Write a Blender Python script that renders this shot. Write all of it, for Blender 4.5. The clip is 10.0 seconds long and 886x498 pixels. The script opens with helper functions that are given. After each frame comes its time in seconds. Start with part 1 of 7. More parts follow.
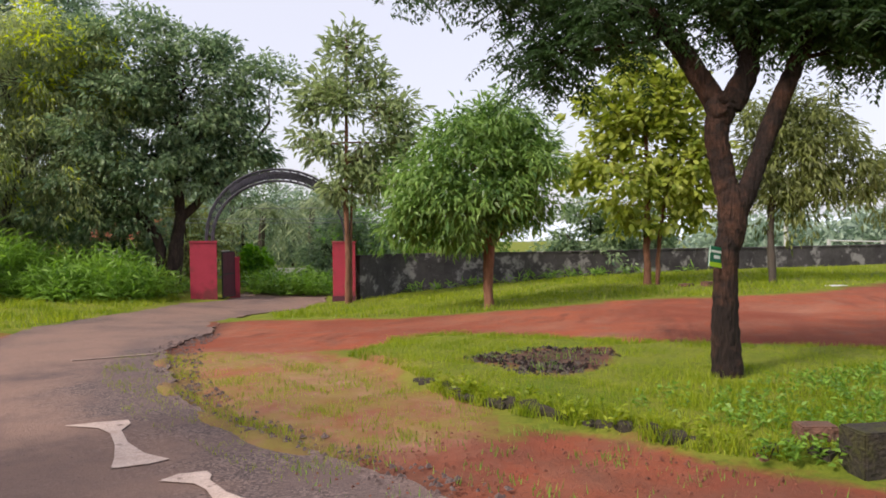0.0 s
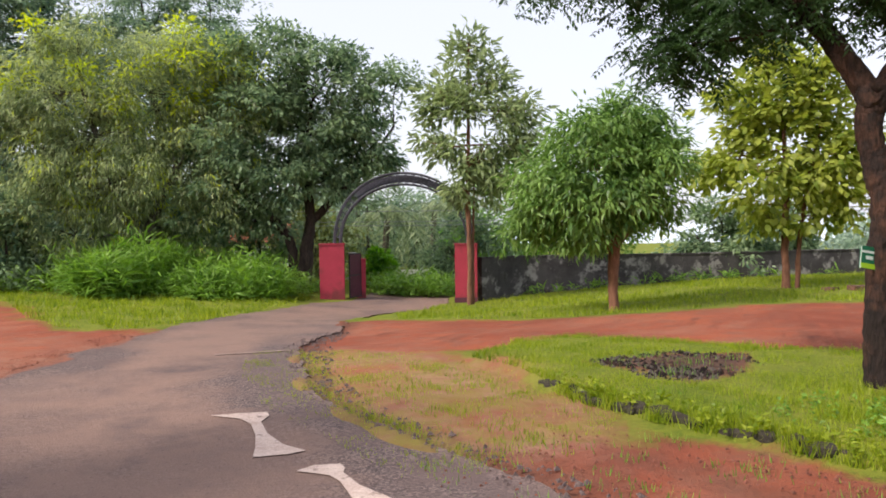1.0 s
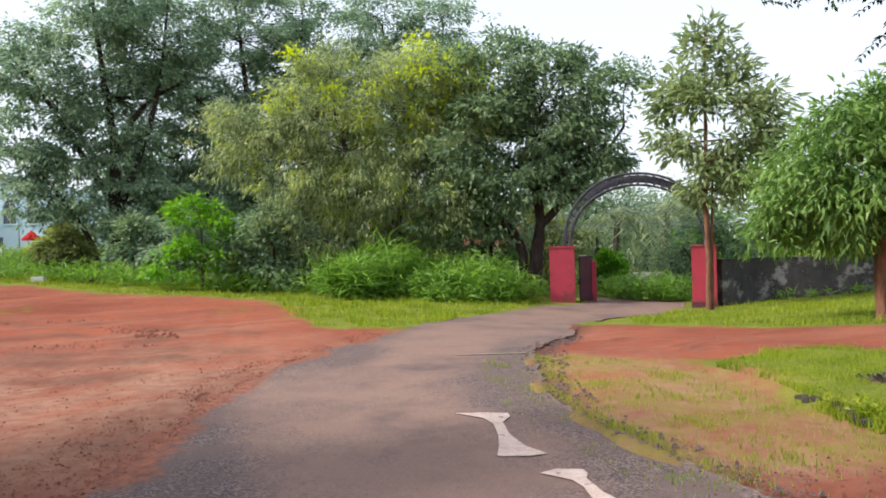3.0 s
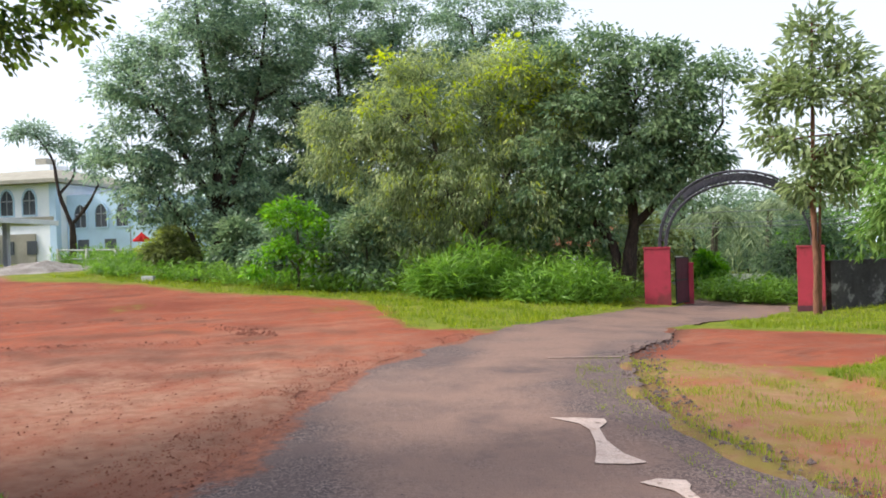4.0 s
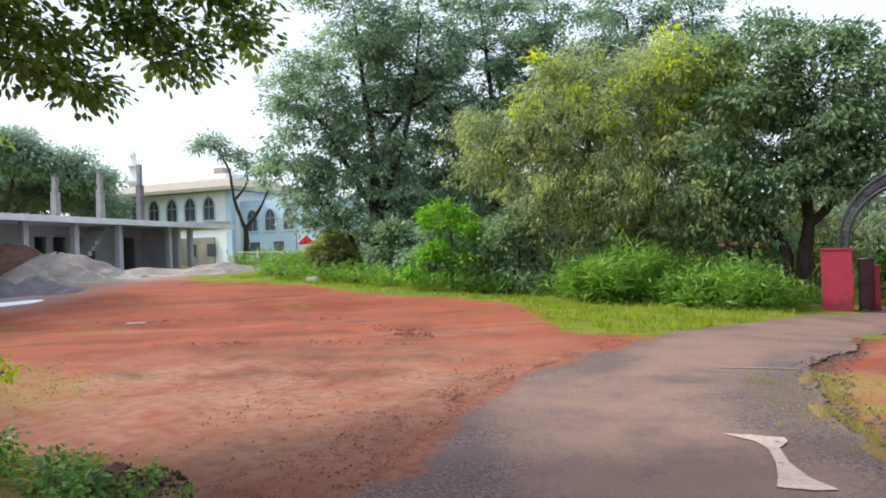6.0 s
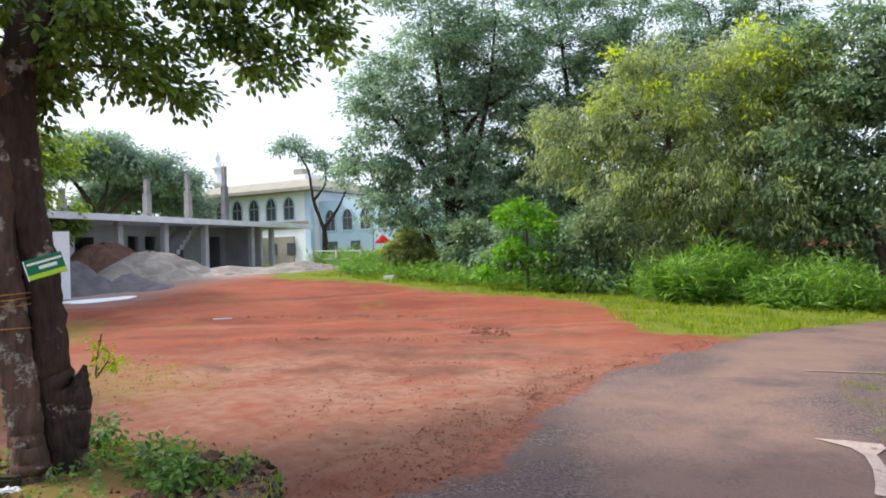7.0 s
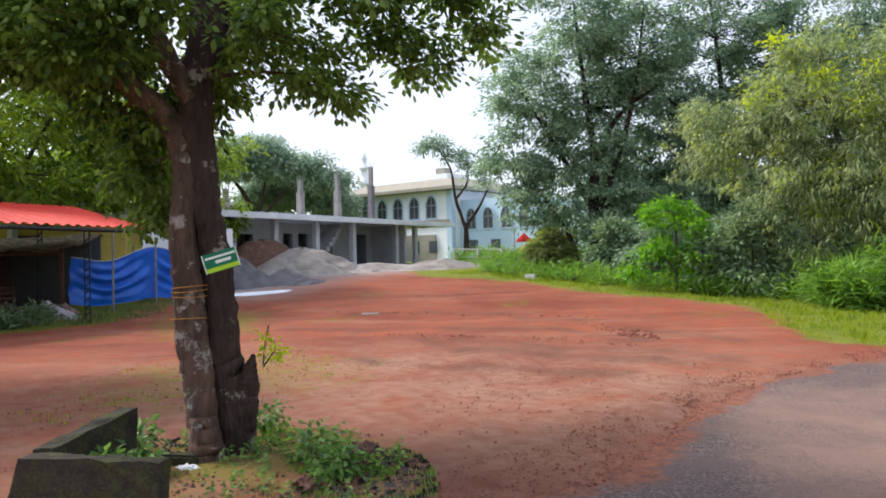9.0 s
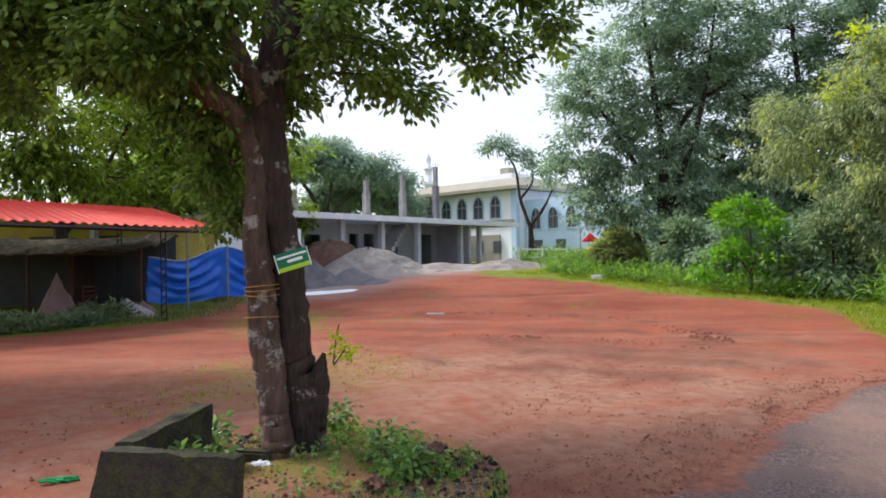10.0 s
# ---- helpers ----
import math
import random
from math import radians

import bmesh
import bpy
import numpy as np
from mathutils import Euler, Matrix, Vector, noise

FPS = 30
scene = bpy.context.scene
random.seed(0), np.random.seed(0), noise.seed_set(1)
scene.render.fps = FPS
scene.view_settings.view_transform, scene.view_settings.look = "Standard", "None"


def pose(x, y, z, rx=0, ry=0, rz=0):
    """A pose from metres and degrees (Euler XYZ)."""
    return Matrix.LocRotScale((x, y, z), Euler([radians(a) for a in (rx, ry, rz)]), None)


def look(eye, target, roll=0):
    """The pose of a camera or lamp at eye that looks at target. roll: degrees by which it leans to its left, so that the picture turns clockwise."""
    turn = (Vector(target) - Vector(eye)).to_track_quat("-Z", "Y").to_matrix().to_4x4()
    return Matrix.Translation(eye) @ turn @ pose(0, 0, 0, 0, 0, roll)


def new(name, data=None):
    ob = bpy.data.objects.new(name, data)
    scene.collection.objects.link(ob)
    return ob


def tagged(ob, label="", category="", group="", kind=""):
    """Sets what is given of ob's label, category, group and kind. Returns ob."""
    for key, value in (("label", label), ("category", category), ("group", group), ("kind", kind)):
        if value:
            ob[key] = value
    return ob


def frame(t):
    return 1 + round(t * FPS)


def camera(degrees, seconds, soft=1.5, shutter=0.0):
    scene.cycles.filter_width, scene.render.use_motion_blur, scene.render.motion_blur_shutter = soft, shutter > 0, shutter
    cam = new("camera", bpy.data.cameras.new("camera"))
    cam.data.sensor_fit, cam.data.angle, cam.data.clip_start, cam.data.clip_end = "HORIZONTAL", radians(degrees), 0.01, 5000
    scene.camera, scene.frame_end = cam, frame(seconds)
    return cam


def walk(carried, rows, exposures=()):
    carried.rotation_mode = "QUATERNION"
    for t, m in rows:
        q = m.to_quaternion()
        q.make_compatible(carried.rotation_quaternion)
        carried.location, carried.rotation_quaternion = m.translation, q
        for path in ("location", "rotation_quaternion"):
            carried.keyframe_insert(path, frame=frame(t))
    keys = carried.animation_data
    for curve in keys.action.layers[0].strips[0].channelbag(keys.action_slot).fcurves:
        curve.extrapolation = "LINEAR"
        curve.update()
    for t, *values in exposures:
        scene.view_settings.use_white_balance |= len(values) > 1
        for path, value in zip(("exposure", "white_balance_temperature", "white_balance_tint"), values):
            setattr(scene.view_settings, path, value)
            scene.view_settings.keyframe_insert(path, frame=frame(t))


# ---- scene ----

cam = camera(62.0, 10.0, soft=1.8)
PATH = [
    (0.0, 0.009, 0.408, 1.567, -4.39, -1.19, -0.72),
    (0.5, -0.018, 0.407, 1.563, 0.26, -1.04, -0.69),
    (1.0, -0.037, 0.413, 1.553, 4.94, -0.88, -0.98),
    (1.5, -0.065, 0.386, 1.549, 9.63, -0.70, -1.17),
    (2.0, -0.073, 0.363, 1.558, 14.26, -0.57, -1.36),
    (2.5, -0.088, 0.326, 1.576, 18.54, -0.45, -1.56),
    (4.0, -0.161, 0.326, 1.608, 29.35, -0.09, -1.72),
    (4.5, -0.193, 0.339, 1.620, 32.35, -0.00, -1.70),
    (5.0, -0.239, 0.369, 1.630, 35.02, 0.19, -1.72),
    (5.5, -0.267, 0.377, 1.643, 38.02, 0.28, -1.81),
    (7.0, -0.274, 0.286, 1.631, 46.77, 0.48, -1.74),
    (7.5, -0.271, 0.261, 1.628, 49.63, 0.50, -1.65),
    (8.0, -0.279, 0.238, 1.630, 52.37, 0.53, -1.46),
    (8.5, -0.326, 0.231, 1.633, 55.01, 0.59, -1.23),
    (9.0, -0.382, 0.229, 1.632, 57.55, 0.64, -1.11),
    (9.5, -0.415, 0.225, 1.633, 60.08, 0.69, -1.06),
    (10.0, -0.454, 0.218, 1.631, 62.50, 0.74, -1.02),
]
walk(cam, [(t, pose(x, y, z, 0, 0, yaw) @ pose(0, 0, 0, 90 + pitch, 0, 0) @ pose(0, 0, 0, 0, 0, roll))
           for t, x, y, z, yaw, pitch, roll in PATH], exposures=[(0.0, 0.0, 6750, 19), (1.0, 0.2, 6650, 17), (2.5, 0.33, 6450, 14), (5.0, 0.35, 6300, 12), (7.5, 0.34, 6250, 13), (10.0, 0.22, 6250, 15)])

# ---- light: bright hazy morning sky, soft sun from the west ----
SUN_YAW, SUN_EL = 124.0, 42.0
world = bpy.data.worlds.new("sky")
scene.world = world
world.use_nodes = True
wn, wl = world.node_tree.nodes, world.node_tree.links
wn.clear()
sky = wn.new("ShaderNodeTexSky")
sky.sky_type = "NISHITA"
sky.sun_disc = False
sky.sun_elevation = radians(SUN_EL)
sky.sun_rotation = radians(-SUN_YAW)
sky.dust_density, sky.air_density = 3.0, 1.0
bg_clear, bg_haze, both, out = wn.new("ShaderNodeBackground"), wn.new("ShaderNodeBackground"), wn.new("ShaderNodeAddShader"), wn.new("ShaderNodeOutputWorld")
bg_clear.inputs[1].default_value = 0.06
bg_haze.inputs[0].default_value = (0.86, 0.91, 1.0, 1)
bg_haze.inputs[1].default_value = 0.78
wl.new(sky.outputs[0], bg_clear.inputs[0])
wl.new(bg_clear.outputs[0], both.inputs[0])
wl.new(bg_haze.outputs[0], both.inputs[1])
wl.new(both.outputs[0], out.inputs[0])
sun = new("sun", bpy.data.lights.new("sun", "SUN"))
sun.data.energy, sun.data.angle, sun.data.color = 4.0, radians(11), (1.0, 0.93, 0.82)
a, e = radians(SUN_YAW), radians(SUN_EL)
sun.matrix_world = look((-math.sin(a) * math.cos(e) * 50, math.cos(a) * math.cos(e) * 50, math.sin(e) * 50), (0, 0, 0))

# ---- shape helpers ----
rng = np.random.default_rng(7)


def smooth(t):
    t = np.clip(t, 0, 1)
    return t * t * (3 - 2 * t)


def height(x, y):
    """The lie of the land."""
    x, y = np.asarray(x, float), np.asarray(y, float)
    dip = -0.6 * smooth((y - 9) / 15) * np.exp(-((x + 2) / 6.5) ** 2)
    rise = 1.25 * smooth((-0.87 * x + 0.5 * y - 18) / 28) * smooth((-x - 8) / 12)
    far = -9.0 * smooth((y + 0.25 * x - 36) / 60) * smooth((x + 0.25 * y - 2) / 14)
    return dip + rise + far


def hz(x, y):
    return float(height(x, y))


def mesh_of(name, verts, faces, material, shade=False):
    """A mesh from arrays; faces all have the same number of corners."""
    verts, faces = np.asarray(verts, np.float32), np.asarray(faces, np.int32)
    me = bpy.data.meshes.new(name)
    n, k = faces.shape
    me.vertices.add(len(verts))
    me.vertices.foreach_set("co", verts.ravel())
    me.loops.add(n * k)
    me.loops.foreach_set("vertex_index", faces.ravel())
    me.polygons.add(n)
    me.polygons.foreach_set("loop_start", np.arange(0, n * k, k, dtype=np.int32))
    me.polygons.foreach_set("use_smooth", np.full(n, shade))
    me.update(calc_edges=True)
    me.materials.append(material)
    return me


def part(name, bm, material, parent=None, label="", shade=False):
    """Links a bmesh as one mesh object under a thing or part."""
    me = bpy.data.meshes.new(name)
    for f in bm.faces:
        f.smooth = shade
    bm.to_mesh(me)
    bm.free()
    me.materials.append(material)
    ob = new(name, me)
    if parent:
        ob.parent = parent
    return tagged(ob, label)


def part_np(name, verts, faces, material, parent=None, label="", shade=False):
    ob = new(name, mesh_of(name, verts, faces, material, shade))
    if parent:
        ob.parent = parent
    return tagged(ob, label)


def empty(name, x, y, z, rz=0.0):
    ob = new(name)
    ob.matrix_basis = pose(x, y, z, 0, 0, rz)
    return ob


def box(bm, x0, x1, y0, y1, z0, z1, bevel=0.0, m=None):
    """A box between two corners, its edges bevelled."""
    got = bmesh.ops.create_cube(bm, size=1)
    vs = got["verts"]
    for v in vs:
        v.co = Vector((x0 + (v.co.x + 0.5) * (x1 - x0), y0 + (v.co.y + 0.5) * (y1 - y0), z0 + (v.co.z + 0.5) * (z1 - z0)))
    if bevel:
        es = list({ed for v in vs for ed in v.link_edges})
        vs = list({v for v in bmesh.ops.bevel(bm, geom=es, offset=bevel, segments=2, affect="EDGES")["verts"]} | {v for v in vs if v.is_valid})
    if m is not None:
        bmesh.ops.transform(bm, matrix=m, verts=[v for v in vs if v.is_valid])
    return bm


def box_part(name, dims, material, parent, bevel=0.0, label="", m=None):
    return part(name, box(bmesh.new(), *dims, bevel=bevel, m=m), material, parent, label)


def tube_arrays(points, radii, sides=9, rough=0.0, seed=0):
    """A tube along a line of points, as arrays of corners and quads."""
    p = np.asarray(points, float)
    r = np.asarray(radii, float)
    t = np.gradient(p, axis=0)
    t /= np.linalg.norm(t, axis=1)[:, None] + 1e-9
    ref = np.array([0.0, 1.0, 0.0]) if abs(t[0][1]) < 0.8 else np.array([1.0, 0, 0])
    u = np.cross(t, ref)
    u /= np.linalg.norm(u, axis=1)[:, None] + 1e-9
    v = np.cross(t, u)
    ang = np.arange(sides) * 2 * np.pi / sides
    g = np.random.default_rng(seed)
    along = np.concatenate([[0], np.cumsum(np.linalg.norm(np.diff(p, axis=0), axis=1))])[:, None] / (r.mean() * 4 + 1e-6)
    lobes = 1 + rough * np.sin(ang * 3 + g.random() * 6 + 0.5 * np.sin(along))[...] + rough * 1.3 * np.sin(ang[None, :] * 2 - along * 1.3 + g.random() * 6) + rough * 0.7 * np.sin(ang[None, :] * 5 + along * 2.2)
    ring = (np.cos(ang)[None, :, None] * u[:, None] + np.sin(ang)[None, :, None] * v[:, None]) * (r[:, None] * lobes)[:, :, None]
    verts = (p[:, None] + ring).reshape(-1, 3)
    i, j = np.meshgrid(np.arange(len(p) - 1), np.arange(sides), indexing="ij")
    k = (j + 1) % sides
    faces = np.stack([i * sides + j, i * sides + k, (i + 1) * sides + k, (i + 1) * sides + j], -1).reshape(-1, 4)
    return verts, faces


def curve_through(points, n):
    """A smooth line (Catmull-Rom) through points, with n steps on each stretch; columns are interpolated alike."""
    p = np.asarray(points, float)
    p = np.vstack([2 * p[0] - p[1], p, 2 * p[-1] - p[-2]])
    out = []
    for i in range(1, len(p) - 2):
        for s in np.arange(n) / n:
            a, b, c, d = p[i - 1], p[i], p[i + 1], p[i + 2]
            out.append(0.5 * (2 * b + (c - a) * s + (2 * a - 5 * b + 4 * c - d) * s**2 + (3 * b - a - 3 * c + d) * s**3))
    out.append(p[-2])
    return np.array(out)


def joined(pieces):
    vs, fs, n = [], [], 0
    for v, f in pieces:
        vs.append(v)
        fs.append(f + n)
        n += len(v)
    return np.vstack(vs), np.vstack(fs)


def inside(poly, x, y):
    """Whether points lie in a polygon."""
    got = np.zeros(np.shape(x), bool)
    for (x0, y0), (x1, y1) in zip(poly, poly[1:] + poly[:1]):
        cross = (y0 > y) != (y1 > y)
        got ^= cross & (x < (x1 - x0) * (y - y0) / (y1 - y0 + 1e-12) + x0)
    return got


def distance(poly, x, y, closed=True):
    """Distance from points to a polygon's edge or a line."""
    best = np.full(np.shape(x), 1e9)
    for (x0, y0), (x1, y1) in zip(poly, poly[1:] + poly[:1] if closed else poly[1:]):
        dx, dy = x1 - x0, y1 - y0
        s = np.clip(((x - x0) * dx + (y - y0) * dy) / (dx * dx + dy * dy + 1e-12), 0, 1)
        best = np.minimum(best, np.hypot(x - x0 - s * dx, y - y0 - s * dy))
    return best


def within_poly(poly, x, y, soft):
    """1 inside, 0 outside, over an edge of the given softness."""
    d = distance(poly, x, y) * np.where(inside(poly, x, y), 1, -1)
    return smooth(d / soft * 0.5 + 0.5)


# ---- materials ----
def material(name, base, rough=0.8, vary=0.25, scale=6.0, bump=0.3, fine=60.0, second=None, amount=0.5, metal=0.0, spec=0.3, island=0.0, stain=None, stain_scale=1.2, bump_size=0.02, stretch=1.0, stain_at=(0.48, 0.6)):
    """A node material: base colour with large stains and fine grain, and a bump from both."""
    m = bpy.data.materials.new(name)
    m.use_nodes = True
    n, l = m.node_tree.nodes, m.node_tree.links
    b = n["Principled BSDF"]
    co = n.new("ShaderNodeTexCoord")
    big, small = n.new("ShaderNodeTexNoise"), n.new("ShaderNodeTexNoise")
    big.inputs["Scale"].default_value, small.inputs["Scale"].default_value = scale, fine
    big.inputs["Detail"].default_value, small.inputs["Detail"].default_value = 6, 3
    big.inputs["Roughness"].default_value = 0.65
    where = n.new("ShaderNodeMapping")
    where.inputs["Scale"].default_value = (1, 1, stretch)
    l.new(co.outputs["Object"], where.inputs["Vector"])
    for t in (big, small):
        l.new(where.outputs[0], t.inputs["Vector"])
    ramp = n.new("ShaderNodeValToRGB")
    ramp.color_ramp.elements[0].position, ramp.color_ramp.elements[1].position = 0.35, 0.65
    l.new(big.outputs["Fac"], ramp.inputs[0])
    two = second or tuple(c * (1 - vary) for c in base)
    mix = n.new("ShaderNodeMix")
    mix.data_type = "RGBA"
    mix.inputs["A"].default_value, mix.inputs["B"].default_value = (*base, 1), (*two, 1)
    sc = n.new("ShaderNodeMath")
    sc.operation = "MULTIPLY"
    sc.inputs[1].default_value = amount * 2 if amount < 0.5 else 1.0
    l.new(ramp.outputs[0], sc.inputs[0])
    l.new(sc.outputs[0], mix.inputs["Factor"])
    last = mix.outputs["Result"]
    if stain:
        st = n.new("ShaderNodeTexNoise")
        st.inputs["Scale"].default_value, st.inputs["Detail"].default_value, st.inputs["Roughness"].default_value = stain_scale, 8, 0.7
        l.new(co.outputs["Object"], st.inputs["Vector"])
        r2 = n.new("ShaderNodeValToRGB")
        r2.color_ramp.elements[0].position, r2.color_ramp.elements[1].position = stain_at
        l.new(st.outputs["Fac"], r2.inputs[0])
        m3 = n.new("ShaderNodeMix")
        m3.data_type = "RGBA"
        l.new(r2.outputs[0], m3.inputs["Factor"])
        l.new(last, m3.inputs["A"])
        m3.inputs["B"].default_value = (*stain, 1)
        last = m3.outputs["Result"]
    hsv = n.new("ShaderNodeHueSaturation")
    l.new(last, hsv.inputs["Color"])
    mr = n.new("ShaderNodeMapRange")
    mr.inputs["From Min"].default_value, mr.inputs["From Max"].default_value = 0.3, 0.7
    mr.inputs["To Min"].default_value, mr.inputs["To Max"].default_value = 1 - vary * 0.6, 1 + vary * 0.6
    l.new(small.outputs["Fac"], mr.inputs["Value"])
    l.new(mr.outputs[0], hsv.inputs["Value"])
    last = hsv.outputs["Color"]
    if island:
        geo, h2, m1 = n.new("ShaderNodeNewGeometry"), n.new("ShaderNodeHueSaturation"), n.new("ShaderNodeMapRange")
        m1.inputs["To Min"].default_value, m1.inputs["To Max"].default_value = 1 - island, 1 + island
        l.new(geo.outputs["Random Per Island"], m1.inputs["Value"])
        l.new(m1.outputs[0], h2.inputs["Value"])
        l.new(last, h2.inputs["Color"])
        last = h2.outputs["Color"]
    l.new(last, b.inputs["Base Color"])
    b.inputs["Roughness"].default_value, b.inputs["Metallic"].default_value = rough, metal
    b.inputs["Specular IOR Level"].default_value = spec
    if bump:
        add, bp = n.new("ShaderNodeMath"), n.new("ShaderNodeBump")
        l.new(big.outputs["Fac"], add.inputs[0])
        l.new(small.outputs["Fac"], add.inputs[1])
        bp.inputs["Strength"].default_value, bp.inputs["Distance"].default_value = bump, bump_size
        l.new(add.outputs[0], bp.inputs["Height"])
        l.new(bp.outputs[0], b.inputs["Normal"])
    return m


def leaf_material(name, dark, light, tip=None, tip_share=0.0, through_light=0.42, gloss=0.45):
    """Leaves: colour varies from leaf to leaf and over the crown; some light passes through."""
    m = bpy.data.materials.new(name)
    m.use_nodes = True
    n, l = m.node_tree.nodes, m.node_tree.links
    b, o = n["Principled BSDF"], n["Material Output"]
    geo, co, big = n.new("ShaderNodeNewGeometry"), n.new("ShaderNodeTexCoord"), n.new("ShaderNodeTexNoise")
    big.inputs["Scale"].default_value, big.inputs["Detail"].default_value = 0.9, 3
    l.new(co.outputs["Object"], big.inputs["Vector"])
    mixf = n.new("ShaderNodeMath")
    mixf.operation = "MULTIPLY_ADD"
    mixf.inputs[1].default_value, mixf.inputs[2].default_value = 0.55, 0.0
    l.new(geo.outputs["Random Per Island"], mixf.inputs[0])
    add = n.new("ShaderNodeMath")
    add.operation = "MULTIPLY_ADD"
    add.inputs[1].default_value = 0.9
    l.new(big.outputs["Fac"], add.inputs[0])
    l.new(mixf.outputs[0], add.inputs[2])
    ramp = n.new("ShaderNodeValToRGB")
    el = ramp.color_ramp.elements
    el[0].position, el[0].color = 0.4, (*dark, 1)
    el[1].position, el[1].color = 0.95, (*light, 1)
    if tip:
        t = el.new(1.0 - tip_share)
        t.color = (*light, 1)
        el[-1].position, el[-1].color = 1.0, (*tip, 1)
    l.new(add.outputs[0], ramp.inputs[0])
    l.new(ramp.outputs[0], b.inputs["Base Color"])
    b.inputs["Roughness"].default_value, b.inputs["Specular IOR Level"].default_value = gloss, 0.35
    tr, mx = n.new("ShaderNodeBsdfTranslucent"), n.new("ShaderNodeMixShader")
    hs = n.new("ShaderNodeHueSaturation")
    hs.inputs["Value"].default_value, hs.inputs["Saturation"].default_value = 1.5, 1.1
    l.new(ramp.outputs[0], hs.inputs["Color"])
    l.new(hs.outputs[0], tr.inputs["Color"])
    mx.inputs[0].default_value = through_light
    l.new(b.outputs[0], mx.inputs[1])
    l.new(tr.outputs[0], mx.inputs[2])
    l.new(mx.outputs[0], o.inputs[0])
    return m


def ground_material():
    m = bpy.data.materials.new("laterite_and_turf")
    m.use_nodes = True
    n, l = m.node_tree.nodes, m.node_tree.links
    b, co = n["Principled BSDF"], n.new("ShaderNodeTexCoord")

    def noise_at(scale, detail=5, rough=0.6):
        t = n.new("ShaderNodeTexNoise")
        t.inputs["Scale"].default_value, t.inputs["Detail"].default_value, t.inputs["Roughness"].default_value = scale, detail, rough
        l.new(co.outputs["Object"], t.inputs["Vector"])
        return t.outputs["Fac"]

    def ramp(fac, lo, hi, c0=(0, 0, 0), c1=(1, 1, 1)):
        r = n.new("ShaderNodeValToRGB")
        r.color_ramp.elements[0].position, r.color_ramp.elements[0].color = lo, (*c0, 1)
        r.color_ramp.elements[1].position, r.color_ramp.elements[1].color = hi, (*c1, 1)
        l.new(fac, r.inputs[0])
        return r.outputs[0]

    def mix(fac, a, c):
        x = n.new("ShaderNodeMix")
        x.data_type = "RGBA"
        l.new(fac, x.inputs["Factor"])
        for s, v in (("A", a), ("B", c)):
            if isinstance(v, tuple):
                x.inputs[s].default_value = (*v, 1)
            else:
                l.new(v, x.inputs[s])
        return x.outputs["Result"]

    def calc(op, a, c):
        x = n.new("ShaderNodeMath")
        x.operation = op
        for k, v in enumerate((a, c)):
            if isinstance(v, (int, float)):
                x.inputs[k].default_value = v
            else:
                l.new(v, x.inputs[k])
        return x.outputs[0]

    def mask(name):
        x = n.new("ShaderNodeAttribute")
        x.attribute_name = name
        return x.outputs["Fac"]

    def drawn_out(turn, long, short, scale, detail=6):
        """Noise stretched along one heading of the ground: wheel tracks and scrapes."""
        spin, squash, t = n.new("ShaderNodeMapping"), n.new("ShaderNodeMapping"), n.new("ShaderNodeTexNoise")
        spin.inputs["Rotation"].default_value = (0, 0, radians(-turn))
        squash.inputs["Scale"].default_value = (long, short, 1)
        l.new(co.outputs["Object"], spin.inputs["Vector"])
        l.new(spin.outputs[0], squash.inputs["Vector"])
        l.new(squash.outputs[0], t.inputs["Vector"])
        t.inputs["Scale"].default_value, t.inputs["Detail"].default_value, t.inputs["Roughness"].default_value = scale, detail, 0.62
        return t.outputs["Fac"]

    red = mix(ramp(noise_at(0.5), 0.35, 0.7), (0.345, 0.098, 0.05), (0.24, 0.066, 0.039))
    red = mix(ramp(noise_at(1.6, 7, 0.7), 0.46, 0.66), red, (0.235, 0.1, 0.066))
    red = mix(ramp(drawn_out(50, 0.2, 0.7, 0.7), 0.5, 0.7, c1=(0.8, 0.8, 0.8)), red, (0.34, 0.16, 0.105))
    red = mix(ramp(drawn_out(62, 0.16, 0.8, 0.75), 0.5, 0.68, c1=(0.6, 0.6, 0.6)), red, (0.18, 0.055, 0.036))
    red = mix(calc("MULTIPLY", ramp(drawn_out(70, 0.13, 2.2, 0.8, 8), 0.52, 0.66), ramp(noise_at(0.3, 5, 0.65), 0.48, 0.6)), red, (0.12, 0.042, 0.03))
    red = mix(ramp(noise_at(4.5, 9, 0.8), 0.53, 0.66), red, (0.29, 0.125, 0.08))
    red = mix(ramp(noise_at(6.5, 9, 0.8), 0.56, 0.68), red, (0.125, 0.048, 0.032))
    red = mix(ramp(noise_at(48, 4, 0.75), 0.58, 0.68), red, (0.09, 0.04, 0.03))
    red = mix(ramp(noise_at(0.23, 4, 0.6), 0.5, 0.66), red, (0.2, 0.056, 0.034))
    pale = mix(ramp(noise_at(5, 6), 0.4, 0.65), (0.36, 0.2, 0.14), (0.27, 0.13, 0.085))
    dirt = mix(calc("MULTIPLY", mask("pale"), ramp(noise_at(0.8, 8, 0.7), 0.3, 0.58)), red, pale)
    brown = mix(ramp(noise_at(9, 6), 0.4, 0.65), (0.12, 0.07, 0.05), (0.06, 0.038, 0.03))
    dirt = mix(mask("bare"), dirt, brown)
    gravel = mix(ramp(noise_at(30, 6), 0.4, 0.65), (0.36, 0.33, 0.31), (0.25, 0.23, 0.22))
    dirt = mix(mask("gravel"), dirt, gravel)
